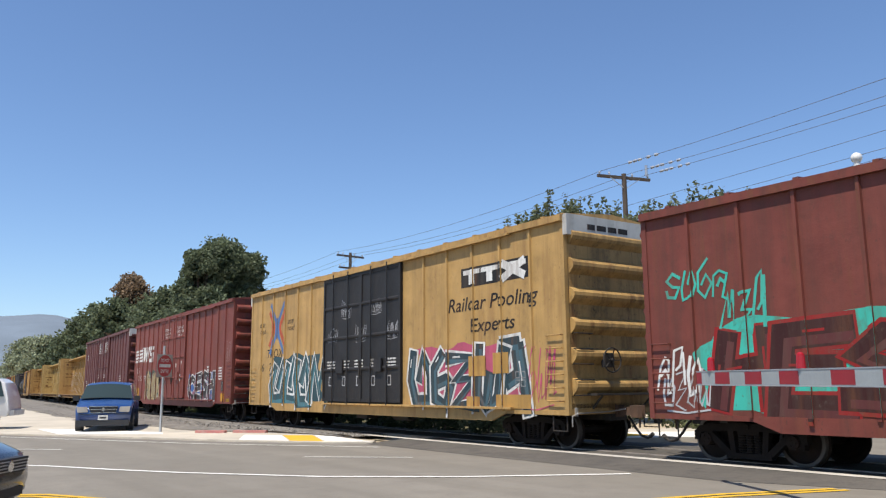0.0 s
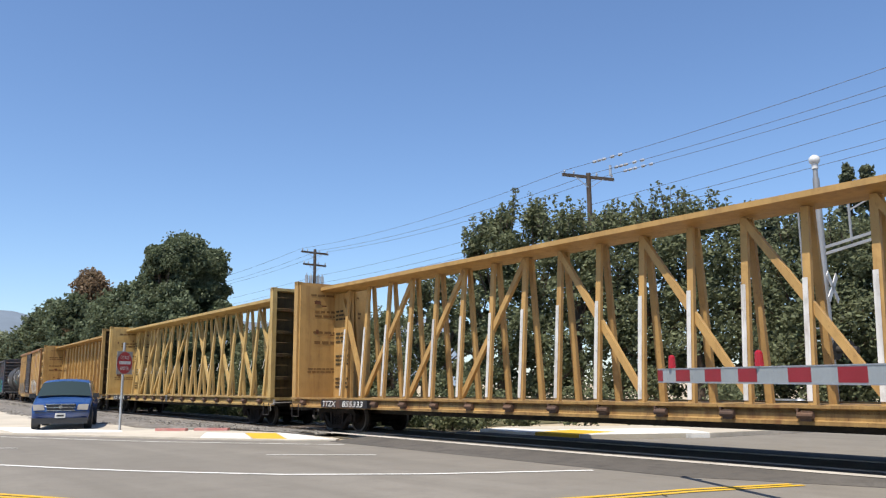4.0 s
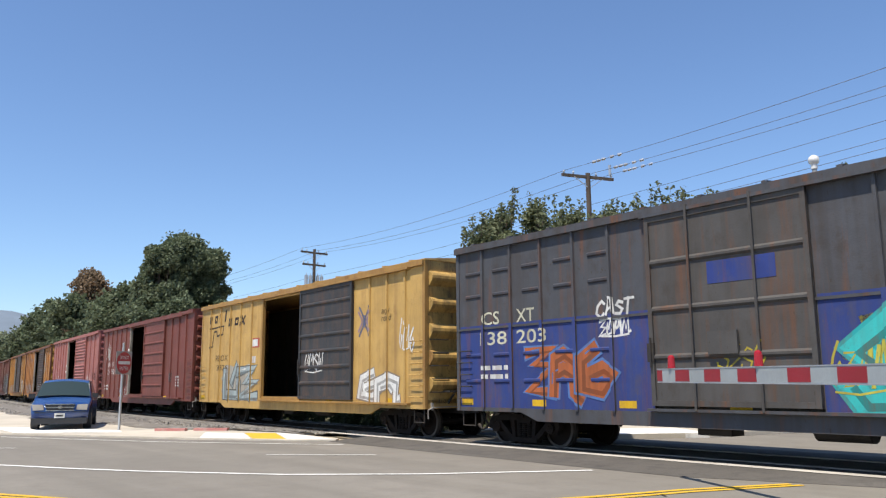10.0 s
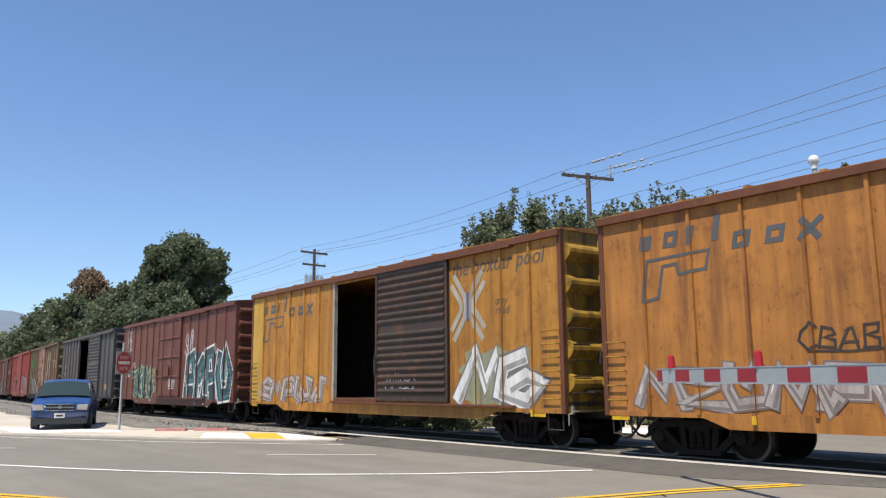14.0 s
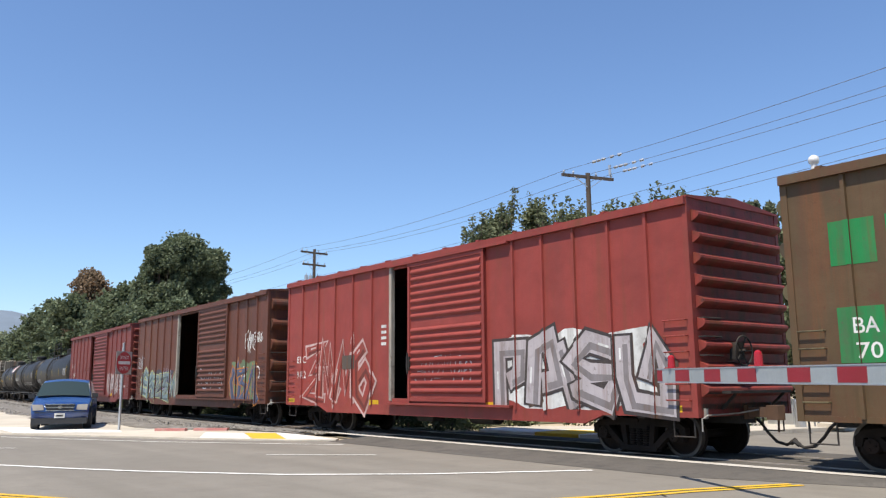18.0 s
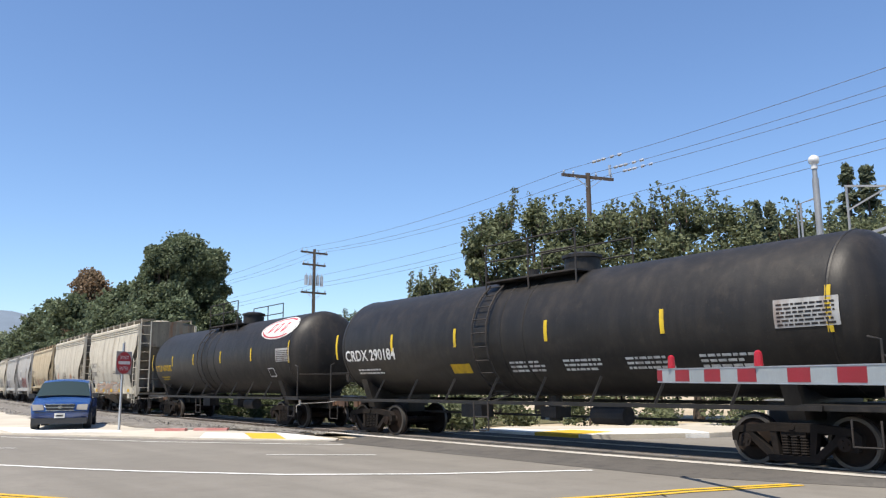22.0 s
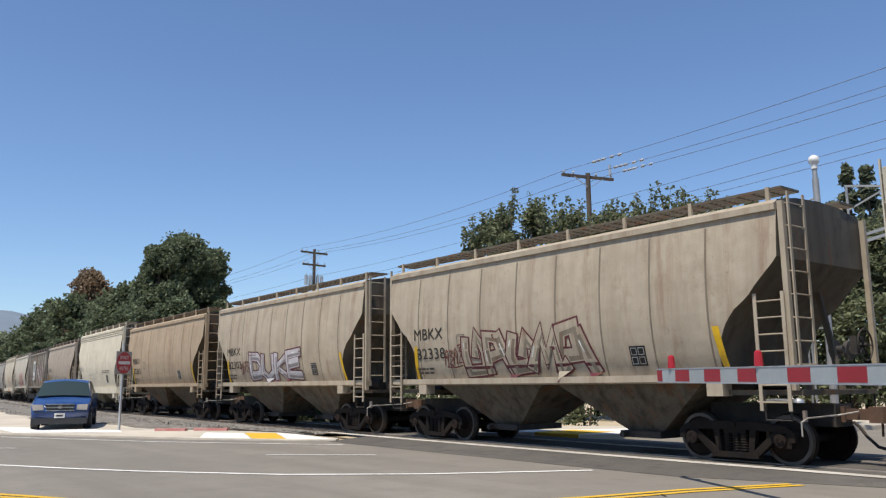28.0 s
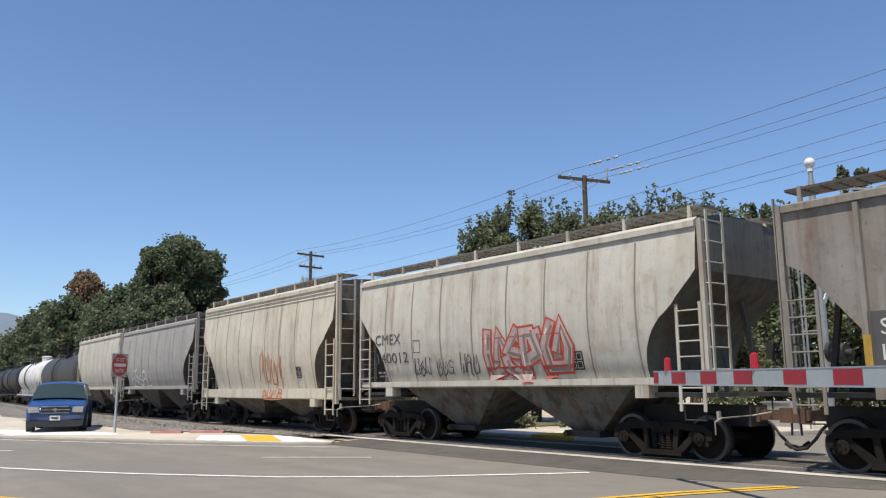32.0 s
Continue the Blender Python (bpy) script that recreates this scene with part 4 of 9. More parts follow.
    if ribbed:
        pm = post_mesh("side_post", top - 0.22 - s1, body, 0.10, 0.07)
        for s, turn in ((-1, 0), (1, 180)):
            for i in range(9):
                x = -(lx - 1.2) + 2 * (lx - 1.2) * i / 8
                part("side_post", pm, body, car, m=pose(x, s * 1.47, s1, 0, 0, turn))
                if s < 0:
                    posts.append((x - 0.05, x + 0.05))
    elif seam:
        sm = paint(tone(color, 0.48), 0.65, wear, grime)
        g = Shape()
        v = [(dx, -y - 0.006, z) for z, y in levels if s1 <= z <= top - 0.21 for dx in (-0.02, 0.02)]
        g.add(v, [(2 * i, 2 * i + 1, 2 * i + 3, 2 * i + 2) for i in range(len(v) // 2 - 1)])
        me = g.mesh("side_seam")
        me.materials.append(sm)
        k = 8
        for i in range(k):
            x = -(lx - 1.35) + 2 * (lx - 1.35) * (i + 0.5 * 0) / (k - 1)
            part("side_seam", me, sm, car, m=pose(x, 0, 0))
    # roof walk and hatches
    for s in (-1, 1):
        g = Shape()
        n = int(half * 2 / 0.28)
        for i in range(n):
            x = -half + 0.1 + (2 * half - 0.2) * i / (n - 1)
            g.box(x - 0.012, s * 0.72, top + 0.20, x + 0.012, s * 1.28, top + 0.24)
        for y in (0.72, 0.86, 1.0, 1.14, 1.28):
            g.box(-half + 0.1, s * y - 0.012, top + 0.20, half - 0.1, s * y + 0.012, top + 0.245)
        part("roof_walk", g, steel, car)
        for i in range(8):
            x = -half + 0.35 + (2 * half - 0.7) * i / 7
            part("walk_bracket", Shape().box(x - 0.035, s * 1.26, top - 0.02, x + 0.035, s * 1.31, top + 0.26), body, car)
    for i in range(4):
        x = -half + 1.4 + (2 * half - 2.8) * i / 3
        part("roof_hatch", Shape().lathe([(top + 0.10, 0.42), (top + 0.22, 0.42), (top + 0.25, 0.36), (top + 0.27, 0.0)], (x, 0, 0), "z", 18), body, car)
    # hopper outlets
    hx = half - 1.7
    for i in range(bays):
        a, b = -hx + 2 * hx * i / bays + 0.08, -hx + 2 * hx * (i + 1) / bays - 0.08
        m_ = (a + b) / 2
        v = [(a, -1.28, s0 + 0.1), (b, -1.28, s0 + 0.1), (b, 1.28, s0 + 0.1), (a, 1.28, s0 + 0.1), (m_ - 0.42, -0.55, 0.52), (m_ + 0.42, -0.55, 0.52), (m_ + 0.42, 0.55, 0.52), (m_ - 0.42, 0.55, 0.52)]
        hp = part("hopper_bay", Shape().add(v, [(0, 1, 5, 4), (1, 2, 6, 5), (2, 3, 7, 6), (3, 0, 4, 7), (4, 5, 6, 7), (3, 2, 1, 0)]), grimy_shaded, car, "grimy discharge bay painted dark for shade")
        part("outlet_gate", Shape().box(m_ - 0.5, -0.75, 0.40, m_ + 0.5, 0.75, 0.53).tube((m_ - 0.3, -0.8, 0.46), (m_ - 0.3, -0.95, 0.46), 0.06, 8), DARK, hp)
    # end ladders and corner posts
    wm = paint(tone(color, 0.95), 0.6, wear, grime)
    for s in (-1, 1):
        for y in (-1.44, 1.44):
            part("corner_post", Shape().box(s * (half - 0.09), y - 0.05, s0 - 0.12, s * half, y + 0.05, top - 0.05), wm, car)
        x = half - 0.10 if s > 0 else -half + 0.10
        ladder(car, x - 0.5 if s > 0 else x, -1.45, s0 - 0.45, 2.95, 0.5, 7, wm, "ladder", rails=True)
        ladder(car, s * half, -1.4, s0 + 0.1, top + 0.1, 0.5, 8, wm, "end_ladder", "y", off=s * 0.06, rails=True)
        part("jacking_pad", Shape().box(s * (half - 1.5) - 0.16, -1.48, s0 - 0.22, s * (half - 1.5) + 0.16, -1.20, s0 + 0.02), smat, car)
    part("brake_cylinder", Shape().tube((half - 1.2, -0.6, 1.50), (half - 0.5, -0.6, 1.50), 0.16, 12), DARK, car)
    part("air_reservoir", Shape().box(-half + 0.5, -0.5, 1.2, -half + 1.0, 0.1, 1.7), DARK, car)
    trucks(car, half - 1.45)
    ends_gear(car, half, brake_z=2.1, brake_y=0.35, sill=s0 - 0.2)

    def bulge(z):
        for (z0, y0), (z1, y1) in zip(levels, levels[1:]):
            if z0 <= z <= z1:
                return -(y0 + (y1 - y0) * (z - z0) / (z1 - z0 + 1e-9)) - 0.008
        return -1.47
    on = dict(y=-1.47, posts=posts, depth=0.07) if ribbed else dict(y=0, bulge=bulge)
    return car, half, c, on, dict(y=-1.47)


# ---- centre-beam flat cars ----
def centrebeam(u0, u1, label, color, solid=False, wear=0.22, rust=RUST, wrapped=False):
    car, half, c = freight(u0, u1, label, "lumber flat car", "freight cars of the train")
    body = paint(color, 0.6, wear, rust, 0.12)
    deck = paint(tone(color, 0.8), 0.65, min(0.8, wear + 0.35), rust, 0.15)
    # dirty end paint, darkened further with the shade between coupled cars
    shaded_ends = paint(tone(color, 0.20), 0.8, 0.85, (0.04, 0.022, 0.014), 0.2)
    top = 4.72
    part("deck", Shape().box(-half, -1.40, 0.98, half, 1.40, 1.08), deck, car)
    for s in (-1, 1):
        part("deck_sill", Shape().prism([(s * 1.30, 0.80), (s * 1.46, 0.80), (s * 1.46, 0.86), (s * 1.40, 0.88), (s * 1.40, 1.04), (s * 1.46, 1.06), (s * 1.46, 1.11), (s * 1.30, 1.11)], "x", -half, half), deck, car)
    n = 16
    wm = Shape().box(-0.09, -1.51, 0.86, 0.09, -1.40, 1.02).tube((-0.13, -1.50, 0.95), (0.13, -1.50, 0.95), 0.05, 10).box(-0.16, -1.49, 0.90, -0.13, -1.40, 1.06).mesh("tie_down_winch")
    wm.materials.append(COUPLER)
    for i in range(n):
        x = -half + 0.9 + (2 * half - 1.8) * i / (n - 1)
        for turn in (0, 180):
            part("tie_down_winch", wm, COUPLER, car, m=pose(x, 0, 0, 0, 0, turn))
    part("centre_sill", Shape().box(-half, -0.25, 0.62, half, 0.25, 0.98), DARK, car)
    for i in range(10):
        x = -half + 2 * half * (i + 0.5) / 10
        part("cross_bearer", Shape().box(x - 0.07, -1.35, 0.76, x + 0.07, 1.35, 0.98), DARK, car)
    # bulkheads
    for s in (-1, 1):
        x0, x1 = s * (half - 0.06), s * (half - 0.30)
        bk = part("bulkhead", Shape().box(min(s * (half - 0.30), s * (half - 0.36)), -1.36, 1.08, max(s * (half - 0.30), s * (half - 0.36)), 1.36, 4.80), body, car)
        for y in (-1.36, 1.36):
            part("bulkhead_post", Shape().box(min(x0, x1), y - 0.08, 1.0, max(x0, x1), y + 0.08, 4.92), body, bk)
        for z in (1.75, 2.55, 3.35, 4.15):
            part("bulkhead_rail", Shape().box(min(x0, x1) + 0.02, -1.30, z - 0.06, max(x0, x1) - 0.02, 1.30, z + 0.06), shaded_ends, bk)
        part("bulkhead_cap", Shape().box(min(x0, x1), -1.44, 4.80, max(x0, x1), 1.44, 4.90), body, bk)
        part("bulkhead_brace", Shape().bar((s * (half - 0.1), 0.1, 1.1), (s * (half - 0.1), 0.1, 4.8), 0.14, 0.1), shaded_ends, bk)
        # thin dark sheet added over the back to carry that shade
        part("bulkhead_back", Shape().box(min(s * (half - 0.288), s * (half - 0.297)), -1.27, 1.09, max(s * (half - 0.288), s * (half - 0.297)), 1.27, 4.78), shaded_ends, bk)
        ladder(car, s * half, -1.30, 1.2, 4.75, 0.42, 9, shaded_ends if s > 0 else body, "end_ladder", "y", off=s * 0.03)
        if s < 0:
            xi = s * (half - 0.36)
            rp = random.Random(int(c))
            for z, h_, rows_ in ((4.45, 0.14, 1), (3.75, 0.3, 2), (3.2, 0.16, 1), (2.85, 0.2, 1), (1.9, 0.2, 2)):
                fm = bars(-1.1 + rp.uniform(0, 0.3), z, 1.9, h_, rows_, rp)
                part("worn_print", Shape().add([(xi + 0.006, p[0], p[1]) for p in fm[0]], fm[1]), ink((0.22, 0.12, 0.04)), bk)
            for k in range(14):
                fm = cloud(rp.uniform(-1.2, 0.9), rp.uniform(1.2, 4.4), rp.uniform(0.06, 0.3), rp.uniform(0.04, 0.16), rp, 7)
                part("rust_spot", Shape().add([(xi + 0.008 + 0.0007 * k, p[0], p[1]) for p in fm[0]], fm[1]), ink((0.16, 0.06, 0.025)), bk)
    # centre beam: top chord and posts
    part("top_chord", Shape().prism([(-0.60, top - 0.06), (-0.60, top + 0.05), (-0.12, top + 0.10), (0.12, top + 0.10), (0.60, top + 0.05), (0.60, top - 0.06), (0.12, top - 0.10), (-0.12, top - 0.10)], "x", -half + 0.35, half - 0.35), body, car)
    inner = half - 0.36
    on = dict(y=-0.06)
    if solid:
        cuts = [-inner, -9.9, -8.0] + [-8.0 + 1.2 * (i + 1) for i in range(13)] + [8.25, 8.9, inner]
        for i, (a, b) in enumerate(zip(cuts, cuts[1:])):
            cx, cz, rx, rz, m_ = (a + b) / 2, 2.92, 0.27, 0.76, 28
            if 2 <= i < 15:
                lo, hi = 1.08 - cz, top - 0.16 - cz
                rim = [(cx + rx * math.cos(6.28318 * k / m_), cz + rz * math.sin(6.28318 * k / m_)) for k in range(m_)]
                box_ = []
                for k in range(m_):
                    ca, sa = math.cos(6.28318 * k / m_), math.sin(6.28318 * k / m_)
                    t_ = min((b - a) / 2 / max(abs(ca), 1e-6), (hi if sa > 0 else -lo) / max(abs(sa), 1e-6))
                    box_.append((cx + t_ * ca, cz + t_ * sa))
                for q in ((a, cz + lo), (b, cz + lo), (a, cz + hi), (b, cz + hi)):
                    k = min(range(m_), key=lambda j: (box_[j][0] - q[0]) ** 2 + (box_[j][1] - q[1]) ** 2)
                    box_[k] = q
                v = [(p[0], y, p[1]) for y in (-0.03, 0.03) for p in rim + box_]
                f = []
                for k in range(m_):
                    q = (k + 1) % m_
                    f += [(k, q, m_ + q, m_ + k), (2 * m_ + q, 2 * m_ + k, 3 * m_ + k, 3 * m_ + q), (k, 2 * m_ + k, 2 * m_ + q, q)]
                part("wall_panel", Shape().add(v, f), body, car)
            else:
                part("wall_panel", Shape().box(a, -0.03, 1.08, b, 0.03, top - 0.16), body, car)
                for z in (2.2, 2.95):
                    part("panel_rail", Shape().box(a, -0.09, z - 0.03, b, 0.09, z + 0.03), body, car)
            if i < len(cuts) - 2:
                for s in (-1, 1):
                    part("wall_post", Shape().add(
                        [(b - 0.045, s * 0.03, 1.08), (b + 0.045, s * 0.03, 1.08), (b + 0.045, s * 0.20, 1.08), (b - 0.045, s * 0.20, 1.08),
                         (b - 0.045, s * 0.03, top - 0.1), (b + 0.045, s * 0.03, top - 0.1), (b + 0.045, s * 0.13, top - 0.1), (b - 0.045, s * 0.13, top - 0.1)],
                        [(0, 1, 2, 3), (4, 5, 6, 7), (0, 1, 5, 4), (1, 2, 6, 5), (2, 3, 7, 6), (3, 0, 4, 7)]), body, car)
        on = dict(y=-0.03)
    else:
        nb = 16
        x0, x1 = -9.95, 9.45
        for s in (-1, 1):
            part("end_panel", Shape().box(min(s * inner, s * (inner - 1.1)), -0.05, 1.08, max(s * inner, s * (inner - 1.1)), 0.05, top - 0.16), body, car)
        bay = (x1 - x0) / nb
        wrapm = ink((0.74, 0.73, 0.70))
        for i in range(nb + 1):
            x = x0 + bay * i
            g = Shape()
            for s in (-1, 1):
                g.add([(x - 0.075, s * 0.30, 1.08), (x + 0.075, s * 0.30, 1.08), (x + 0.075, s * 0.40, 1.08), (x - 0.075, s * 0.40, 1.08),
                       (x - 0.07, s * 0.05, top - 0.12), (x + 0.07, s * 0.05, top - 0.12), (x + 0.07, s * 0.13, top - 0.12), (x - 0.07, s * 0.13, top - 0.12)],
                      [(0, 1, 2, 3), (4, 5, 6, 7), (0, 1, 5, 4), (1, 2, 6, 5), (2, 3, 7, 6), (3, 0, 4, 7)])
            ps = part("beam_post", g, body, car)
            if wrapped:
                part("protective_strip", Shape().add([(x - 0.08, -0.41, 1.15), (x + 0.02, -0.412, 1.15), (x + 0.02, -0.245, 3.3), (x - 0.08, -0.243, 3.3)], [(0, 1, 2, 3)]), wrapm, ps, "scuffed white strip on the post")
            else:
                part("protective_strip", Shape().add([(x - 0.085, -0.41, 2.15), (x - 0.045, -0.412, 2.15), (x - 0.045, -0.325, 2.5), (x - 0.085, -0.323, 2.5)], [(0, 1, 2, 3)]), wrapm, ps)
        for i in (1, 3, 5):
            part("beam_diagonal", Shape().bar((x0 + bay * i, -0.24, 1.15), (x0 + bay * (i + 2), -0.10, 4.55), 0.14, 0.10, (0, 1, 0)), body, car)
        for i in (8, 10, 12, 14):
            part("beam_diagonal", Shape().bar((x0 + bay * (i + 2), -0.24, 1.15), (x0 + bay * i, -0.10, 4.55), 0.14, 0.10, (0, 1, 0)), body, car)
        part("beam_diagonal", Shape().bar((x0 + bay, -0.24, 1.15), (x0 - 0.35, -0.10, 4.3), 0.14, 0.10, (0, 1, 0)), body, car)
        part("beam_diagonal", Shape().bar((x1, -0.24, 1.15), (x1 + 1.2, -0.10, 4.3), 0.14, 0.10, (0, 1, 0)), body, car)
    trucks(car, half - 2.3)
    ends_gear(car, half, brake_z=2.2, brake_y=-0.2, sill=0.9)
    return car, half, c, on, dict(y=-1.462)
# ---- ground, road and line ----
DIRT = surface("dry_tan_dirt", (0.46, 0.38, 0.27), 0.95, 0, 0.2, (0.26, 0.22, 0.13), 0.5, False, 14, 0.5, 0.15, 0.2, False)
PAVE = surface("pale_concrete_paving", (0.48, 0.435, 0.36), 0.9, 0, 0.14, (0.36, 0.31, 0.24), 0.3, False, 20, 0.2, 0.4, 0.2, False)
ROAD = surface("worn_grey_asphalt", (0.210, 0.193, 0.165), 0.95, 0, 0.10, (0.15, 0.135, 0.115), 0.35, False, 25, 0.35, 0.25, 0.2, False)
rn = ROAD.node_tree
rb_ = rn.nodes["Principled BSDF"]
src_ = rb_.inputs["Base Color"].links[0].from_socket
co_, mp_, ns_ = rn.nodes.new("ShaderNodeTexCoord"), rn.nodes.new("ShaderNodeMapping"), rn.nodes.new("ShaderNodeTexNoise")
mp_.inputs["Rotation"].default_value, mp_.inputs["Scale"].default_value = (0, 0, radians(-33)), (0.05, 0.9, 1)
ns_.inputs["Scale"].default_value, ns_.inputs["Detail"].default_value = 1.0, 5
rn.links.new(co_.outputs["Object"], mp_.inputs["Vector"])
rn.links.new(mp_.outputs["Vector"], ns_.inputs["Vector"])
rn.links.new(mixed(rn, ramp(rn, ns_.outputs["Fac"], [(0.42, 0.0), (0.68, 0.55)]), src_, (0.150, 0.137, 0.115)), rb_.inputs["Base Color"])
STRIP = surface("pale_concrete_edge", (0.50, 0.47, 0.42), 0.9, 0, 0.15, (0.28, 0.25, 0.21), 0.5, False, 20, 0.2, 0.8, 0.2, False)
TAR = surface("dark_patched_asphalt", (0.105, 0.096, 0.085), 0.9, 0, 0.15, (0.04, 0.04, 0.04), 0.4, False, 25, 0.35, 0.3, 0.2, False)
GRAVEL = surface("crushed_grey_ballast", (0.20, 0.185, 0.165), 0.95, 0, 0.3, (0.08, 0.072, 0.062), 0.5, False, 9, 0.9, 0.8, 0.2, False)
ROADWHITE = surface("worn_white_road_paint", (0.74, 0.73, 0.69), 0.8, 0, 0.08, (0.25, 0.24, 0.22), 0.3, False, 30, 0.1, 1.5, 0.3, False)
ROADYELLOW = surface("worn_yellow_road_paint", (0.66, 0.40, 0.03), 0.8, 0, 0.08, (0.25, 0.18, 0.08), 0.35, False, 30, 0.1, 1.5, 0.3, False)
KERBRED = surface("faded_red_kerb_paint", (0.48, 0.20, 0.18), 0.8, 0, 0.12, (0.42, 0.36, 0.3), 0.6, False, 30, 0.1, 1.5, 0.3, False)
STEEL = surface("polished_rail_steel", (0.34, 0.30, 0.26), 0.55, 0.4, 0.1, (0.12, 0.07, 0.05), 0.3, False, 40, 0.05, 1, 0.5, False)
WOOD = surface("creosoted_timber", (0.075, 0.055, 0.042), 0.9, 0, 0.25, (0.16, 0.13, 0.10), 0.4, False, 18, 0.5)
GALV = surface("galvanised_steel", (0.50, 0.51, 0.52), 0.45, 0.75, 0.12, (0.25, 0.24, 0.22), 0.25, False, 30, 0.1)


def sheet(name, outline_pts, z, material, kind="structure", thick=0.0, label="", category=""):
    if thick:
        g = Shape().prism(outline_pts, "z", z - thick, z)
    else:
        g = Shape().add([(x, y, z) for x, y in outline_pts], [tuple(range(len(outline_pts)))])
    ob = part(name, g, material)
    bm = bmesh.new()
    bm.from_mesh(ob.data)
    bmesh.ops.triangulate(bm, faces=[f for f in bm.faces if len(f.verts) > 4])
    bm.to_mesh(ob.data)
    bm.free()
    return tagged(ob, label or material.name.replace("_", " "), category or name, "", kind)


def grid_sheet(name, xs, ys, height, material, label, category):
    v = [(x, y, height(x, y)) for y in ys for x in xs]
    n = len(xs)
    f = [(j * n + i, j * n + i + 1, (j + 1) * n + i + 1, (j + 1) * n + i) for j in range(len(ys) - 1) for i in range(n - 1)]
    ob = part(name, Shape().add(v, f), material, smooth=True)
    return tagged(ob, label, category, "", "structure")


spread = [-3000, -1500, -700, -400, -250, -160, -110, -80] + list(range(-60, 64, 6)) + [90, 140, 250, 500, 1200, 3000]
grid_sheet("ground", spread, spread, lambda x, y: -0.06, DIRT, "dry tan dirt ground reaching the horizon", "ground")
ROADEDGE = [(-70, -15.2), (-29.4, 5.4), (-22.4, 8.95), (-18.8, 11.6), (-18.9, 16.3), (-14.8, 16.5), (-12.9, 19.7), (-11.4, 26.9), (-6, 70), (40, 70), (40, -70), (-70, -70)]
sheet("road", ROADEDGE, 0.0, ROAD, label="worn grey asphalt road over a level crossing")
v, f = [], []
for k in range(31):
    s_ = -19.0 + k
    near = -2.95 if s_ < -8 else max(-2.95, -2.95 + 0.35 * (s_ + 8)) if s_ < -4.5 else -1.75
    v += [line(s_, near, 0.005), line(s_, -1.72, RAIL + 0.004), line(s_, 1.7, RAIL + 0.004), line(s_, 2.9, 0.005)]
f = [(4 * k + i, 4 * k + 4 + i, 4 * k + 5 + i, 4 * k + 1 + i) for k in range(30) for i in range(3)]
tagged(part("crossing_patch", Shape().add(v, f), TAR), "dark asphalt patch rising to the rails", "road", "", "structure")


def marking(name, pts, w, material, label, z=0.009):
    v, f = stroke(pts, w)
    ob = part(name, Shape().add([(p[0], p[1], z) for p in v], f), material)
    return tagged(ob, label, "road marking", "painted road lines", "structure")


marking("lane_line", [(-26, -2.6), (-17.84, 3.32), (-16.21, 4.14), (-14.75, 4.99), (-12.54, 6.6), (-10.99, 8.4), (-9.51, 10.85)], 0.13, ROADWHITE, "solid white painted lane line")
marking("lane_dash", [(-16.3, 8.2), (-14.69, 9.89)], 0.10, ROADWHITE, "short white painted lane dash")
marking("lane_dash", [(-25, 2.0), (-22.48, 4.5)], 0.10, ROADWHITE, "short white painted lane dash")
marking("edge_line", [(-45, -3.4), (-28.03, 5.16), (-22.3, 7.9), (-17.74, 10.97)], 0.09, ROADWHITE, "thin white road edge line")
for k in (0, 0.19):
    marking("centre_line", [(-16, -2.0 + k), (-12.97 + 0.5 * k, 2.45 - k), (-12.0, 2.95 - k), (-11.14, 3.43 - k), (-9.86 + 0.5 * k, 4.42 - k), (-8.74 + 0.7 * k, 5.54 - k), (-7.85 + k, 6.89 - k), (-7.33 + k, 8.3 - k), (-6.94 + k, 9.85 - 0.4 * k), (-6.31 + k, 11.5)], 0.12, ROADYELLOW, "yellow painted centre line")
marking("stop_bar", [(-7.2, 15.9), (-3.0, 19.5)], 0.4, ROADWHITE, "white stop bar beyond the rails")
marking("tar_crack", [(-7.05, 9.15), (-6.85, 9.22), (-6.7, 9.12)], 0.03, BLACK, "black tar-filled crack")

# left pavement with painted kerb nose
LEFT = [(-80, -19.2), (-29.45, 5.5), (-22.45, 9.05), (-20.9, 10.05), (-19.0, 11.55), (-19.4, 11.9), (-23.2, 12.0), (-25.4, 11.3), (-27.3, 10.4), (-29.5, 9.7), (-36, 10.4), (-60, 12.3), (-90, 14.5)]
LOW = 0.05
sheet("pavement", LEFT, LOW, PAVE, thick=0.2, label="pale concrete pavement behind the kerb")


def kerb(name, pts, material, label, w=0.16, top=0.137, proud=0.006):
    g = Shape()
    for (ax, ay), (bx, by) in zip(pts, pts[1:]):
        d = Vector((bx - ax, by - ay, 0)).normalized()
        nx, ny = d.y, -d.x
        g.add([(ax + nx * proud, ay + ny * proud, -0.02), (bx + nx * proud, by + ny * proud, -0.02), (bx + nx * proud, by + ny * proud, top - 0.02), (ax + nx * proud, ay + ny * proud, top - 0.02),
               (ax - nx * 0.02, ay - ny * 0.02, top), (bx - nx * 0.02, by - ny * 0.02, top), (bx - nx * w, by - ny * w, top), (ax - nx * w, ay - ny * w, top)],
              [(0, 1, 2, 3), (3, 2, 5, 4), (4, 5, 6, 7)])
    ob = part(name, g, material)
    return tagged(ob, label, "kerb", "painted kerbs", "structure")


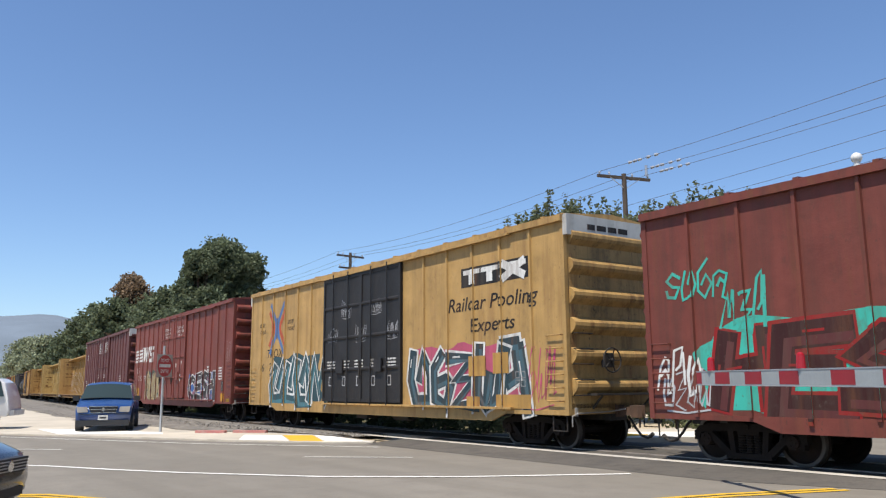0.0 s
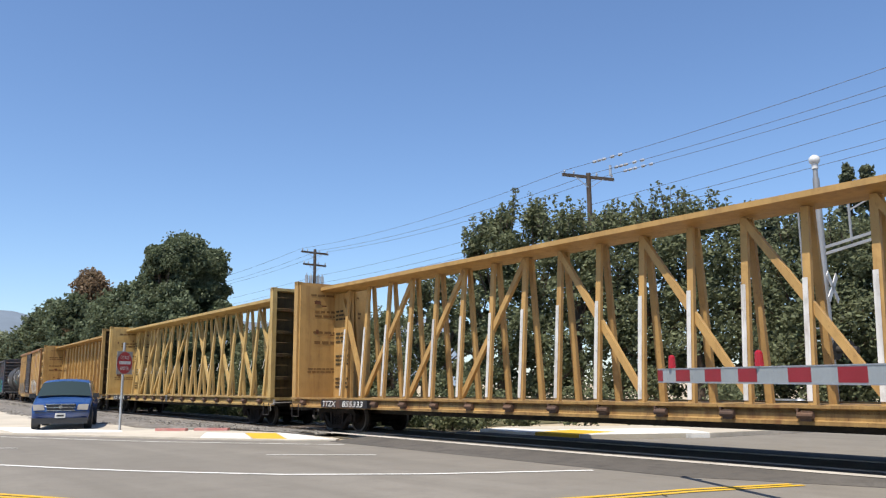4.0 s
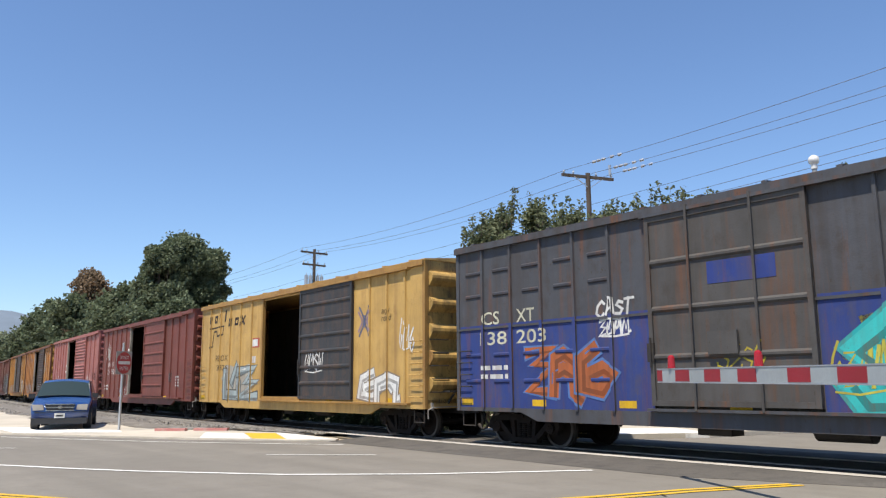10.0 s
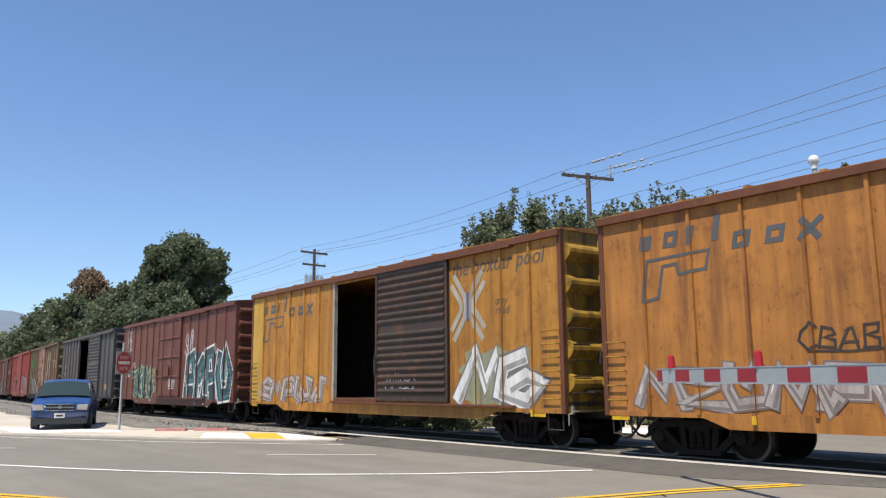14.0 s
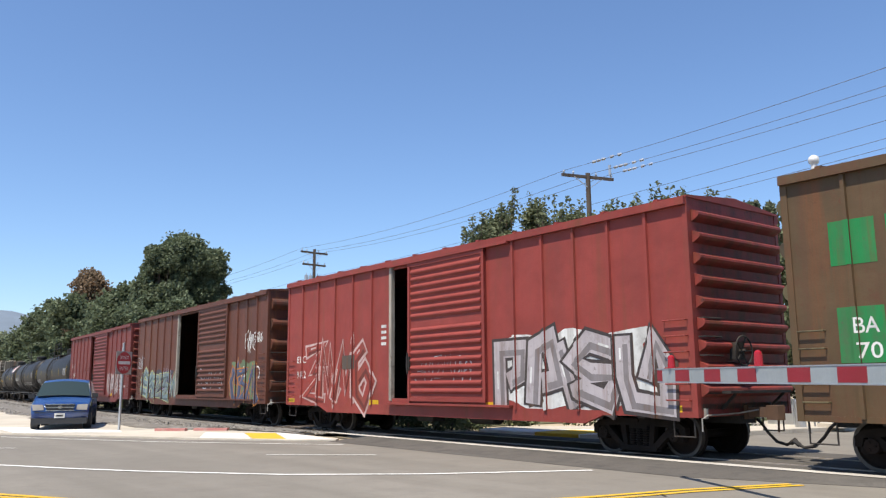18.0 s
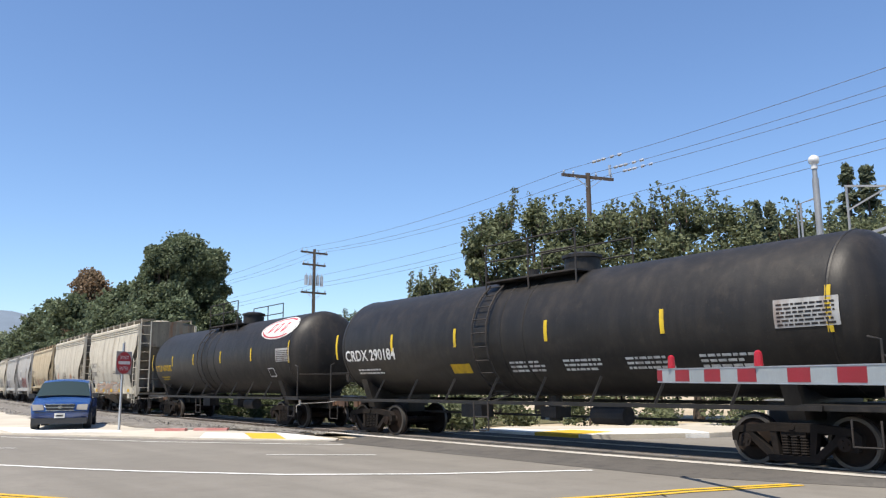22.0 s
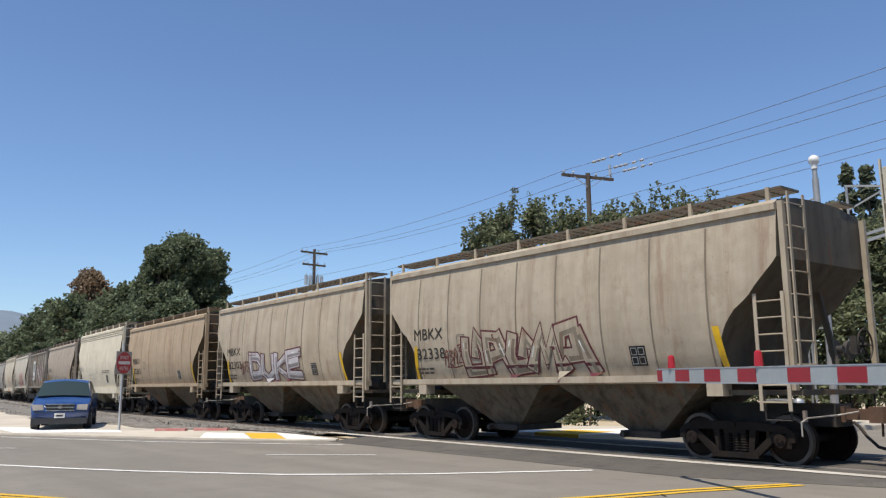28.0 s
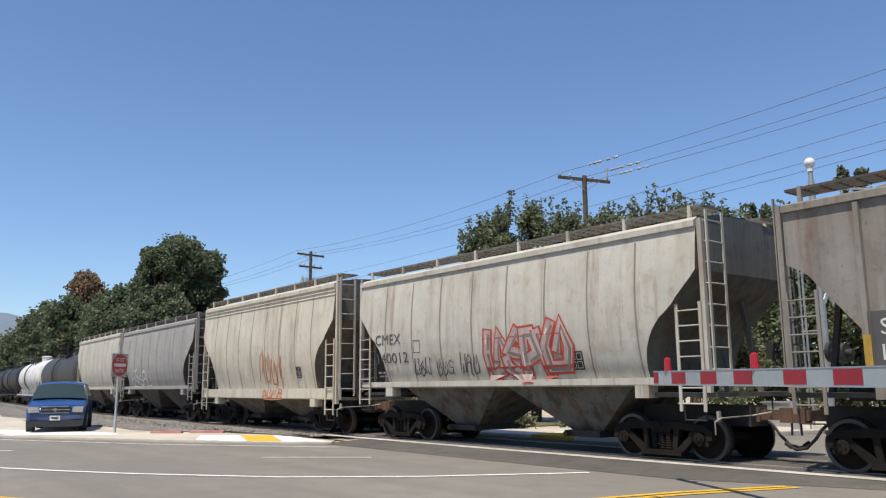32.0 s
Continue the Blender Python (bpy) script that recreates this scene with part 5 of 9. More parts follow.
CONC = surface("weathered_kerb_concrete", (0.52, 0.47, 0.39), 0.9, 0, 0.15, (0.26, 0.23, 0.19), 0.4, False, 20, 0.2, 0.8, 0.2, False)
kerb("kerb", [(-70, -14.5), (-29.45, 5.5), (-22.45, 9.05), (-21.0, 9.98), (-20.1, 10.62), (-19.0, 11.55)], CONC, "low grey concrete kerb with pale gutter", 0.16, LOW + 0.004)
for nm, pts_, mat_, lab in (
        ("nose_paint", [(-22.35, 9.13), (-20.97, 10.03), (-23.6, 11.05), (-24.75, 10.3)], ROADWHITE, "white painted kerb nose"),
        ("nose_paint", [(-20.93, 10.06), (-20.12, 10.66), (-22.9, 11.75), (-23.57, 11.07)], ROADYELLOW, "yellow painted kerb section"),
        ("nose_paint", [(-20.09, 10.69), (-19.06, 11.52), (-22.0, 11.95), (-22.87, 11.77)], ROADWHITE, "white painted kerb nose"),
        ("pale_strip", [(-29.2, 5.75), (-26.9, 8.4), (-28.0, 8.75), (-32.6, 7.1), (-34.0, 5.9)], ROADWHITE, "bleached white concrete strip")):
    sheet(nm, pts_, LOW + 0.006, mat_, label=lab, category="kerb")
part("kerb", Shape().box(-1.15, -0.10, 0.0, 0.0, 0.10, 0.13), KERBRED, m=pose(-25.3, 11.3, 0.0, 0, 0, 43))
part("kerb", Shape().box(-1.05, -0.10, 0.0, 0.0, 0.10, 0.13), KERBRED, m=pose(-26.2, 10.25, 0.0, 0, 0, 43))
for ob in [o for o in bpy.data.objects if o.name.startswith("kerb") and "label" not in o]:
    tagged(ob, "faded red painted kerb beside the ballast", "kerb", "painted kerbs", "structure")

# right island with painted kerb nose
RIGHT = [(-18.8, 16.5), (-14.85, 16.62), (-12.95, 19.7), (-11.5, 26.9), (-9, 45), (-13, 45), (-15.5, 27.0), (-17.2, 21.0), (-19.4, 18.2)]
sheet("pavement", RIGHT, 0.13, PAVE, thick=0.25, label="pale concrete pavement beyond the rails")
kerb("kerb", [(-18.8, 16.5), (-16.5, 16.55)], ROADWHITE, "white painted kerb nose", 1.0, 0.139)
kerb("kerb", [(-16.5, 16.55), (-14.9, 16.6)], ROADYELLOW, "yellow painted kerb section", 1.6, 0.141)
kerb("kerb", [(-14.9, 16.6), (-12.95, 19.7)], ROADWHITE, "white painted kerb nose", 2.4, 0.139)
kerb("kerb", [(-12.95, 19.7), (-11.5, 26.9), (-9.0, 45.0)], CONC, "grey concrete kerb beyond the rails", 0.2)

VERGE = surface("weedy_brown_verge", (0.13, 0.115, 0.065), 0.95, 0, 0.3, (0.06, 0.075, 0.03), 0.7, False, 12, 0.6, 0.6, 0.2, False)
edge_ = [line(-22.5 - 5 * k, 2.6) for k in range(32)] + [line(-177.5 + 5 * k, 11.0) for k in range(32)]
sheet("verge", [(p.x, p.y) for p in edge_], -0.03, VERGE, label="weedy brown verge beyond the track", category="verge")
# ballast bed, ties and rails
rnd = random.Random(4)
v, f = [], []
ss = [-780 + 12 * i for i in range(30)] + [-420 + 6 * i for i in range(51)] + [-119 + 2 * i for i in range(48)] + [-23.0, -21.5]
prof = [(-6.6, -0.16), (-6.2, 0.08), (-4.2, 0.13), (-2.4, 0.08), (-1.6, 0.03), (1.6, 0.03), (2.4, 0.02), (3.4, -0.10)]
for s in ss:
    near = -2.0 - 4.2 * min(1.0, max(0.0, (-22.5 - s) / 14))
    for y, z in prof:
        y = max(y, near - (0.0 if y > near else 0.02 * (near - y)))
        v.append(line(s, y + rnd.uniform(-0.1, 0.1), z + rnd.uniform(-0.012, 0.012) - 0.035 + (RAIL if abs(y) < 2.0 else 0.0)))
n = len(prof)
f = [(j * n + i, j * n + i + 1, (j + 1) * n + i + 1, (j + 1) * n + i) for j in range(len(ss) - 1) for i in range(n - 1)]
tagged(part("ballast_bed", Shape().add(v, f), GRAVEL), "crushed grey stone ballast under the track", "ballast", "", "structure")
g = Shape()
for i in range(15000):
    s, y = -21.5 - 75 * rnd.random() ** 1.8, rnd.uniform(-6.0, -0.9)
    p = line(s, y, 0.06 if y < -2.2 else 0.05)
    if y < -2.0 - 4.0 * min(1.0, max(0.0, (-22.5 - s) / 14)):
        continue
    r = rnd.uniform(0.02, 0.055)
    q = [p + Vector((rnd.uniform(-1, 1), rnd.uniform(-1, 1), rnd.uniform(-0.6, 0.9))).normalized() * r for _ in range(4)]
    g.add(q, [(0, 1, 2), (0, 3, 1), (1, 3, 2), (0, 2, 3)])
STONE = surface("loose_ballast_stones", (0.29, 0.27, 0.24), 0.95, 0, 0.4, (0.08, 0.075, 0.07), 0.6, False, 6, 0.0, 4.0, 0.2, False)
tagged(part("ballast_stones", g, STONE), "loose grey ballast stones beside the rails", "ballast", "", "stuff")
track = root("railway_track", "single steel railway track on timber ties", "railway track")
tie = Shape().box(-0.11, -1.3, -0.16, 0.11, 1.3, 0.012).mesh("tie")
tie.materials.append(WOOD)
for i in range(170):
    s = -21.8 - 0.55 * i
    p = line(s)
    part("tie", tie, WOOD, track, m=pose(p.x, p.y, RAIL, 0, 0, math.degrees(bearing(s)) + rnd.uniform(-1, 1)))
for side in (-0.755, 0.755):
    g = Shape()
    ss = [-780 + 8 * i for i in range(176)]
    for a, b in zip(ss, ss[1:]):
        for w_, z0, z1 in ((0.036, RAIL - 0.03, RAIL + 0.022), (0.012, RAIL - 0.14, RAIL - 0.03)):
            q = [line(s_, side + k, z_) for s_ in (a, b) for k, z_ in ((-w_, z0), (w_, z0), (w_, z1), (-w_, z1))]
            g.add(q, [(0, 4, 5, 1), (1, 5, 6, 2), (2, 6, 7, 3), (3, 7, 4, 0)])
    part("rail", g, STEEL, track, "bright worn steel rail")
for side, w_ in ((-1.56, 0.15), (0.0, 0.62), (1.05, 0.16)):
    g = Shape()
    ss = [-21.4 + 2 * i for i in range(12 if side < -1 else 20)]
    for a, b in zip(ss, ss[1:]):
        q = [line(s_, side + k + (0.016 * (s_ + 14) if side < -1 and s_ > -14 else 0.0), RAIL + 0.012) for s_ in (a, b) for k in (-w_, w_)]
        g.add(q, [(0, 1, 3, 2)])
    # inner panels take the dark asphalt, so the train's shade is in their colour
    part("crossing_panel", g, STRIP if side < 0 else TAR, track)

# ---- trees ----
def leaf_material(name, color, dry=0.0):
    m = bpy.data.materials.new(name)
    m.use_nodes = True
    nt = m.node_tree
    b = nt.nodes["Principled BSDF"]
    gm = nt.nodes.new("ShaderNodeNewGeometry")
    col = mixed(nt, ramp(nt, gm.outputs["Random Per Island"], [(0.0, 0.0), (1.0, 1.0)]), tone(color, 0.55), tone(color, 1.35))
    big = noise_node(nt, 0.5, 3, shift=False)
    col = mixed(nt, ramp(nt, big, [(0.52, 0.0), (0.80, 0.28 + dry)]), col, (0.16, 0.14, 0.07))
    nt.links.new(col, b.inputs["Base Color"])
    b.inputs["Roughness"].default_value = 0.55
    b.inputs["Specular IOR Level"].default_value = 0.15
    tr = nt.nodes.new("ShaderNodeBsdfTranslucent")
    nt.links.new(col, tr.inputs["Color"])
    mx = nt.nodes.new("ShaderNodeMixShader")
    mx.inputs[0].default_value = 0.40
    nt.links.new(b.outputs[0], mx.inputs[1])
    nt.links.new(tr.outputs[0], mx.inputs[2])
    nt.links.new(mx.outputs[0], nt.nodes["Material Output"].inputs["Surface"])
    return m


LEAF = leaf_material("dusty_green_leaves", (0.145, 0.165, 0.090))
LEAF_FAR = leaf_material("dark_green_leaves", (0.125, 0.155, 0.092))
# leaf colour lowered to hold the shade beneath the train
LEAF_LOW = leaf_material("shade_dark_weeds", (0.06, 0.075, 0.035))
LEAF_DRY = leaf_material("brownish_leaves", (0.20, 0.145, 0.095), 0.0)
LEAF_CON = leaf_material("grey_green_needles", (0.13, 0.15, 0.095))
BARK = surface("rough_brown_bark", (0.10, 0.075, 0.055), 0.95, 0, 0.3, (0.04, 0.03, 0.025), 0.5, True, 16, 0.8)


def leaves(g, c, r, n, size, rnd, flat_=1.0, long_=1.5):
    g.raw = True
    for _ in range(n):
        d = Vector((rnd.gauss(0, 1), rnd.gauss(0, 1), rnd.gauss(0, 1))).normalized()
        p = Vector(c) + Vector((d.x * r, d.y * r, d.z * r * flat_)) * (0.30 + 0.92 * rnd.random() ** 0.8)
        u = Vector((rnd.gauss(0, 1), rnd.gauss(0, 1), rnd.gauss(0, 0.8))).normalized()
        w = u.orthogonal().normalized()
        s = size * rnd.uniform(0.6, 1.35)
        g.add([p - u * s * long_ / 2, p + w * s * 0.42, p + u * s * long_ / 2, p - w * s * 0.42], [(0, 1, 2, 3)])


def tree(name, x, y, height, crown, label, material, seed, low=0.25, clumps=40, per=160, size=0.22, tops=0, lean=0.0, blunt=False):
    rnd = random.Random(seed)
    ob = root(name, label, "tree", pose(x, y, -0.05), "trees along the line")
    g = Shape()
    th = height * 0.55
    pts = [Vector((0, 0, 0)), Vector((rnd.uniform(-.15, .15), 0.1, th * 0.4)), Vector((rnd.uniform(-.3, .3), 0, th))]
    r0 = 0.022 * height + 0.05
    g.tube(pts[0], pts[1], r0, 9, r0 * 0.75)
    g.tube(pts[1], pts[2], r0 * 0.75, 9, r0 * 0.45)
    lf = Shape()
    for i in range(clumps):
        h = low + (1 - low) * ((i + rnd.random()) / clumps)
        prof_ = math.sin(math.pi * min(1, (h - low) / (1 - low) * 0.8 + 0.2)) ** 0.6
        if blunt:
            prof_ = math.sqrt(max(0.05, 1 - (2 * (h - low) / (1 - low) - 1.0) ** 4))
        a = rnd.uniform(0, 6.283)
        rr = crown * prof_ * rnd.uniform(0.35, 1.0)
        c = Vector((math.cos(a) * rr + lean * h, math.sin(a) * rr, height * h * 0.96))
        cr = crown * (rnd.uniform(0.14, 0.36) if not blunt else rnd.uniform(0.16, 0.48))
        leaves(lf, c, cr, per, size, rnd, 0.8)
        if i % 3 == 0:
            s_ = pts[1].lerp(pts[2], min(1, max(0, h * 0.8)))
            g.tube(s_, c, r0 * 0.28, 6, r0 * 0.08)
    for i in range(tops):
        a = rnd.uniform(0, 6.283)
        c = Vector((math.cos(a) * crown * rnd.uniform(0, 0.8), math.sin(a) * crown * rnd.uniform(0, 0.8), height * 0.86))
        e = c + Vector((rnd.uniform(-.25, .25), rnd.uniform(-.2, .2), height * rnd.uniform(0.08, 0.2)))
        g.tube(c, e, 0.02, 5, 0.008)
        for q in range(5):
            leaves(lf, c.lerp(e, 0.2 + 0.2 * q), 0.16, 9, size * 0.9, rnd)
    part("trunk", g, BARK, ob)
    part("crown", lf, material, ob)
    return ob


def conifer(x, y, height, rad, seed):
    rnd = random.Random(seed)
    ob = root("conifer_tree", "grey-green pointed conifer behind the crossing", "tree", pose(x, y, -0.05), "trees along the line")
    part("trunk", Shape().tube((0, 0, 0), (0, 0, height * 0.95), 0.16, 8, 0.03), BARK, ob)
    lf = Shape()
    for i in range(int(height * 14)):
        h = rnd.uniform(0.08, 1.0)
        a = rnd.uniform(0, 6.283)
        rr = rad * (1.04 - h) * rnd.uniform(0.5, 1.0)
        leaves(lf, (math.cos(a) * rr, math.sin(a) * rr, h * height * 0.97), 0.16 + 0.30 * (1 - h), 36, 0.13, rnd, 0.8, 2.0)
    part("crown", lf, LEAF_CON, ob)


spots = [(-56.3, 27.2, 5.8, 2.2), (-53.8, 27.6, 5.8, 2.4), (-51.1, 28.2, 5.9, 2.4), (-48.3, 28.9, 6.0, 2.4), (-45.5, 29.5, 6.1, 2.2), (-42.8, 30.0, 6.1, 2.2), (-62.1, 32.3, 5.7, 2.5), (-36.6, 27.9, 7.5, 1.1), (-33.5, 27.0, 7.4, 1.0), (-28.6, 25.0, 8.7, 0.9), (-27.2, 25.1, 9.6, 1.3), (-25.6, 26.0, 9.9, 1.7), (-24.0, 26.8, 9.3, 1.5), (-22.7, 28.0, 9.2, 1.5), (-21.7, 29.3, 9.4, 1.6),
         (-20.1, 29.9, 9.5, 1.7), (-19.1, 31.7, 9.2, 1.6), (-15.9, 31.2, 8.2, 1.5), (-14.6, 31.8, 7.8, 1.9), (-13.3, 32.4, 7.6, 2.0), (-9.5, 34.0, 8.0, 2.0), (-6.0, 36.0, 8.5, 2.2)]
for i, (x, y, h, r) in enumerate(spots):
    tree("broadleaf_tree", x, y, h, r + (0.75 if i > 9 else 0.2), "dusty grey-green broadleaf tree behind the line", LEAF, 100 + i, low=0.12, clumps=60, per=165, size=0.132, tops=12)
conifer(-18.65, 33.1, 9.8, 1.3, 301)
conifer(-18.4, 33.8, 9.8, 1.2, 302)
conifer(-15.3, 34.8, 11.1, 2.3, 303)
conifer(-14.6, 35.0, 11.0, 2.2, 304)
far_trees = [(-72.9, 27.7, 15.7, 2.9), (-71.8, 25.2, 14.6, 1.9), (-73.0, 30.0, 14.8, 1.9), (-69.6, 25.1, 10.3, 3.6), (-69.8, 30.0, 9.1, 2.6), (-78.0, 25.8, 10.8, 3.4), (-88.1, 27.2, 12.5, 4.0), (-92.1, 26.8, 12.0, 3.8),
             (-116.5, 29.0, 13.8, 4.4), (-134.5, 31.0, 15.1, 4.6), (-152.6, 32.6, 14.6, 4.6), (-170.6, 34.4, 13.4, 4.4), (-188.6, 36.2, 12.2, 4.2), (-125.0, 32.0, 12.5, 4.6), (-69.2, 31.5, 6.4, 2.2), (-68.6, 32.6, 6.0, 2.0), (-82.0, 31.0, 10.0, 4.0)]
for i, (x, y, h, r) in enumerate(far_trees):
    tree("broadleaf_tree", x, y, h, r, "dark green tree beside the far track", LEAF_FAR, 200 + i, low=0.40 if i < 3 else 0.06, clumps=90 if i < 5 else 60, per=300 if i < 5 else 170, size=0.22 if i < 5 else 0.29 if i < 8 else 0.38, blunt=i < 3)
tree("broadleaf_tree", -124.4, 33.4, 18.7, 4.4, "tall rounded tree with brownish foliage", LEAF_DRY, 240, low=0.35, clumps=90, per=180, size=0.36)
# farthest trees: haze put into a paler leaf colour
PALE = leaf_material("haze_paled_leaves", (0.25, 0.28, 0.18))
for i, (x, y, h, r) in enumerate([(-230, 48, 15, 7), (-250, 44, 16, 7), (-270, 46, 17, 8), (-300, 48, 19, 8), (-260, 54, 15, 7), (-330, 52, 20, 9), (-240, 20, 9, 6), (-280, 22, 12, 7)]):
    tree("broadleaf_tree", x, y, h, r, "green tree far along the line, paled for haze", PALE, 260 + i, low=0.06, clumps=40, per=160, size=0.6)
# low bushes beyond the track; the last 34 added to darken the under-car gap
for i, (x, y, h) in enumerate([(-22.0, 18.9, 1.3), (-20.6, 19.6, 1.1), (-24.0, 20.5, 1.2), (-18.6, 21.3, 1.5), (-16.8, 22.4, 1.4), (-15.0, 24.0, 1.5), (-27, 19.5, 1.2), (-21.6, 17.7, 0.7)] + [(-23.5 - 2.1 * k, 19.6 + 0.035 * k * k + 0.5 * math.sin(k * 2.3), 1.3 + 0.35 * math.sin(k * 1.7)) for k in range(20)] + [(*line(-24.0 - 1.25 * k, 3.1 + 0.4 * math.sin(k * 1.9))[:2], 0.55 + 0.3 * math.sin(k * 2.7)) for k in range(34)]):
    rb = random.Random(400 + i)
    ob = root("bush", "low green bush beside the track", "bush", pose(x, y, -0.05), "bushes beyond the track")
    lf = Shape()
    for _ in range(14 if i < 28 else 8):
        leaves(lf, (rb.uniform(-.8, .8), rb.uniform(-.6, .6), rb.uniform(0.15, h)), 0.35, 90, 0.10, rb)
    part("stem", Shape().tube((0, 0, 0), (0.1, 0, h * 0.6), 0.04, 6, 0.02), BARK, ob)
    part("foliage", lf, LEAF if i < 28 else LEAF_LOW, ob)
# hills; the blue-grey of distant haze is mixed into their base colour
HILL = surface("haze_tinted_hillside", (0.17, 0.21, 0.26), 1.0, 0, 0.2, (0.12, 0.15, 0.17), 0.4, False, 0.05, 0.0, 0.004, 0.1, False)
v, f = [], []
for i in range(60):
    a = math.radians(140 + 60 * i / 59)
    h = 136 + 10 * math.sin(i * 0.45) + 5 * math.sin(i * 1.1 + 1)
    for r, k in ((1300, 0.0), (1450, 0.6), (1700, 1.0)):
        v.append((r * math.cos(a), r * math.sin(a), h * k - 2))
f = [(i * 3 + k, (i + 1) * 3 + k, (i + 1) * 3 + k + 1, i * 3 + k + 1) for i in range(59) for k in range(2)]
tagged(part("hill_backdrop", Shape().add(v, f), HILL, smooth=True), "wooded hill far off, haze tint in its colour", "hill", "", "structure")

# ---- utility poles and wires ----
def pole(x, y, h, arms, yaw, label, extra=False):
    ob = root("utility_pole", label, "utility pole", pose(x, y, -0.05, 0, 0, yaw), "utility poles along the line")
    part("shaft", Shape().tube((0, 0, 0), (0, 0, h), 0.17, 12, 0.12), WOOD, ob)
    for z, w in arms:
        arm = part("crossarm", Shape().box(-0.06, -w / 2, z - 0.07, 0.06, w / 2, z + 0.07), WOOD, ob)
        part("brace", Shape().bar((0.08, -w * 0.28, z - 0.05), (0.08, 0, z - 0.6), 0.03).bar((0.08, w * 0.28, z - 0.05), (0.08, 0, z - 0.6), 0.03), GALV, arm)
        for k in (-0.46, -0.28, 0.16, 0.46):
            part("insulator", Shape().lathe([(z + 0.06, 0.02), (z + 0.12, 0.03), (z + 0.14, 0.06), (z + 0.19, 0.06), (z + 0.22, 0.035), (z + 0.26, 0.03)], (0, w * k, 0), "z", 8), GALV, arm)
    if extra:
        for k in (-0.75, -0.35, 0.35, 0.75):
            part("transformer", Shape().tube((0.0, k, h - 3.0), (0, k, h - 2.2), 0.14, 10).tube((0, k, h - 2.2), (0, k, h - 2.0), 0.03, 6), GALV, ob)
    else:
        part("fuse_holder", Shape().tube((0, arms[0][1] * 0.44, h + 0.0), (0, arms[0][1] * 0.44, h + 0.55), 0.07, 8), GALV, ob)
    return ob


pole(-26.04, 30.37, 12.0, [(11.8, 3.0)], -17, "brown timber utility pole rising above the trees")
pole(-57.4, 32.6, 12.6, [(12.3, 2.6), (11.3, 2.2), (9.0, 2.4)], 4, "brown timber pole with three crossarms", True)
pole(8.0, 26.5, 12.6, [(12.2, 2.6)], -8, "brown timber utility pole near the crossing")
pole(-92.0, 33.5, 12.6, [(12.2, 2.6)], 4, "brown timber utility pole far along the line")
WIRE = flat("dark_wire", (0.12, 0.12, 0.125), 0.6, 0.3)
spans = [((-92, 33.5, 12.4), (-57.4, 32.6, 12.5)), ((-57.4, 32.6, 12.5), (-26.04, 30.37, 12.0)), ((-26.04, 30.37, 12.0), (8.0, 26.5, 12.5))]
TURNS = {-26.04: -17.0, -57.4: 4.0, -92.0: 4.0, -92: 4.0, 8.0: -8.0}


def arm_end(p, off):
    """A point on a pole's crossarm, off metres from the shaft."""
    a = radians(TURNS[p[0]])
    return Vector(p) + Vector((-math.sin(a) * off, math.cos(a) * off, 0.0))


for k, off in enumerate((-1.3, 0.35, 1.3)):
    for a, b in spans:
        pts = []
        for i in range(25):
            u_ = i / 24
            pts.append(arm_end(a, off).lerp(arm_end(b, off), u_) + Vector((0, 0, -0.5 * 4 * u_ * (1 - u_))))
        tagged(part("overhead_wire", Shape().rod(pts, 0.011, 5), WIRE), "thin dark overhead power wire", "wire", "overhead wires")
        if b[0] > 0:
            sl = Shape()
            d = (pts[2] - pts[0]).normalized()
            for q in (2.0, 2.32, 2.64, 3.2, 3.7):
                e_ = pts[0] + d * (q - 0.5 * k)
                sl.tube(e_, e_ + d * 0.12, 0.075, 7, 0.045).tube(e_ + d * 0.13, e_ + d * 0.22, 0.07, 7, 0.03)
            tagged(part("wire_insulator", sl, GALV), "string of grey insulators on a wire", "wire", "overhead wires")
for k, (z, dy_) in enumerate(((10.3, 0.0), (9.7, 0.1), (9.4, 0.2))):
    for a, b in spans:
        pts = []
        for i in range(13):
            u_ = i / 12
            p = Vector((a[0], a[1] + dy_, z)).lerp(Vector((b[0], b[1] + dy_, z + (0.75 if b[0] > 0 else 0.0))), u_)
            pts.append(p + Vector((0, 0, -0.25 * 4 * u_ * (1 - u_))))
        tagged(part("overhead_wire", Shape().rod(pts, 0.010, 5), WIRE), "thin dark overhead cable", "wire", "overhead wires")

# ---- crossing signals ----
ARMRED, ARMWHITE = flat("red_reflective_sheeting", (0.27, 0.014, 0.022), 0.4), flat("silver_reflective_sheeting", (0.31, 0.34, 0.35), 0.4)
gate = root("crossing_gate", "striped red and silver crossing gate arm, lowered", "crossing gate", pose(0.55, 6.25, 0))
a0, a1 = Vector((-7.73, 10.5, 1.585)) - Vector((0.55, 6.25, 0)), Vector((-0.25, 0.2, 1.50))
axis_ = (a1 - a0).normalized()
total = (a1 - a0).length
arm = part("arm", Shape().bar(a0, a1, 0.05, 0.19), ARMWHITE, gate)
x, red, k = 0.0, True, 0
rows_ = [0.16, 0.41, 0.41, 0.41, 0.41, 0.41, 0.41, 0.62, 0.41, 0.44, 0.44]
while x < total - 0.6:
    d_ = rows_[k] if k < len(rows_) else 0.45
    if red:
        part("stripe", Shape().bar(a0 + axis_ * x, a0 + axis_ * (x + d_), 0.056, 0.165), ARMRED, arm)
    x, red, k = x + d_, not red, k + 1
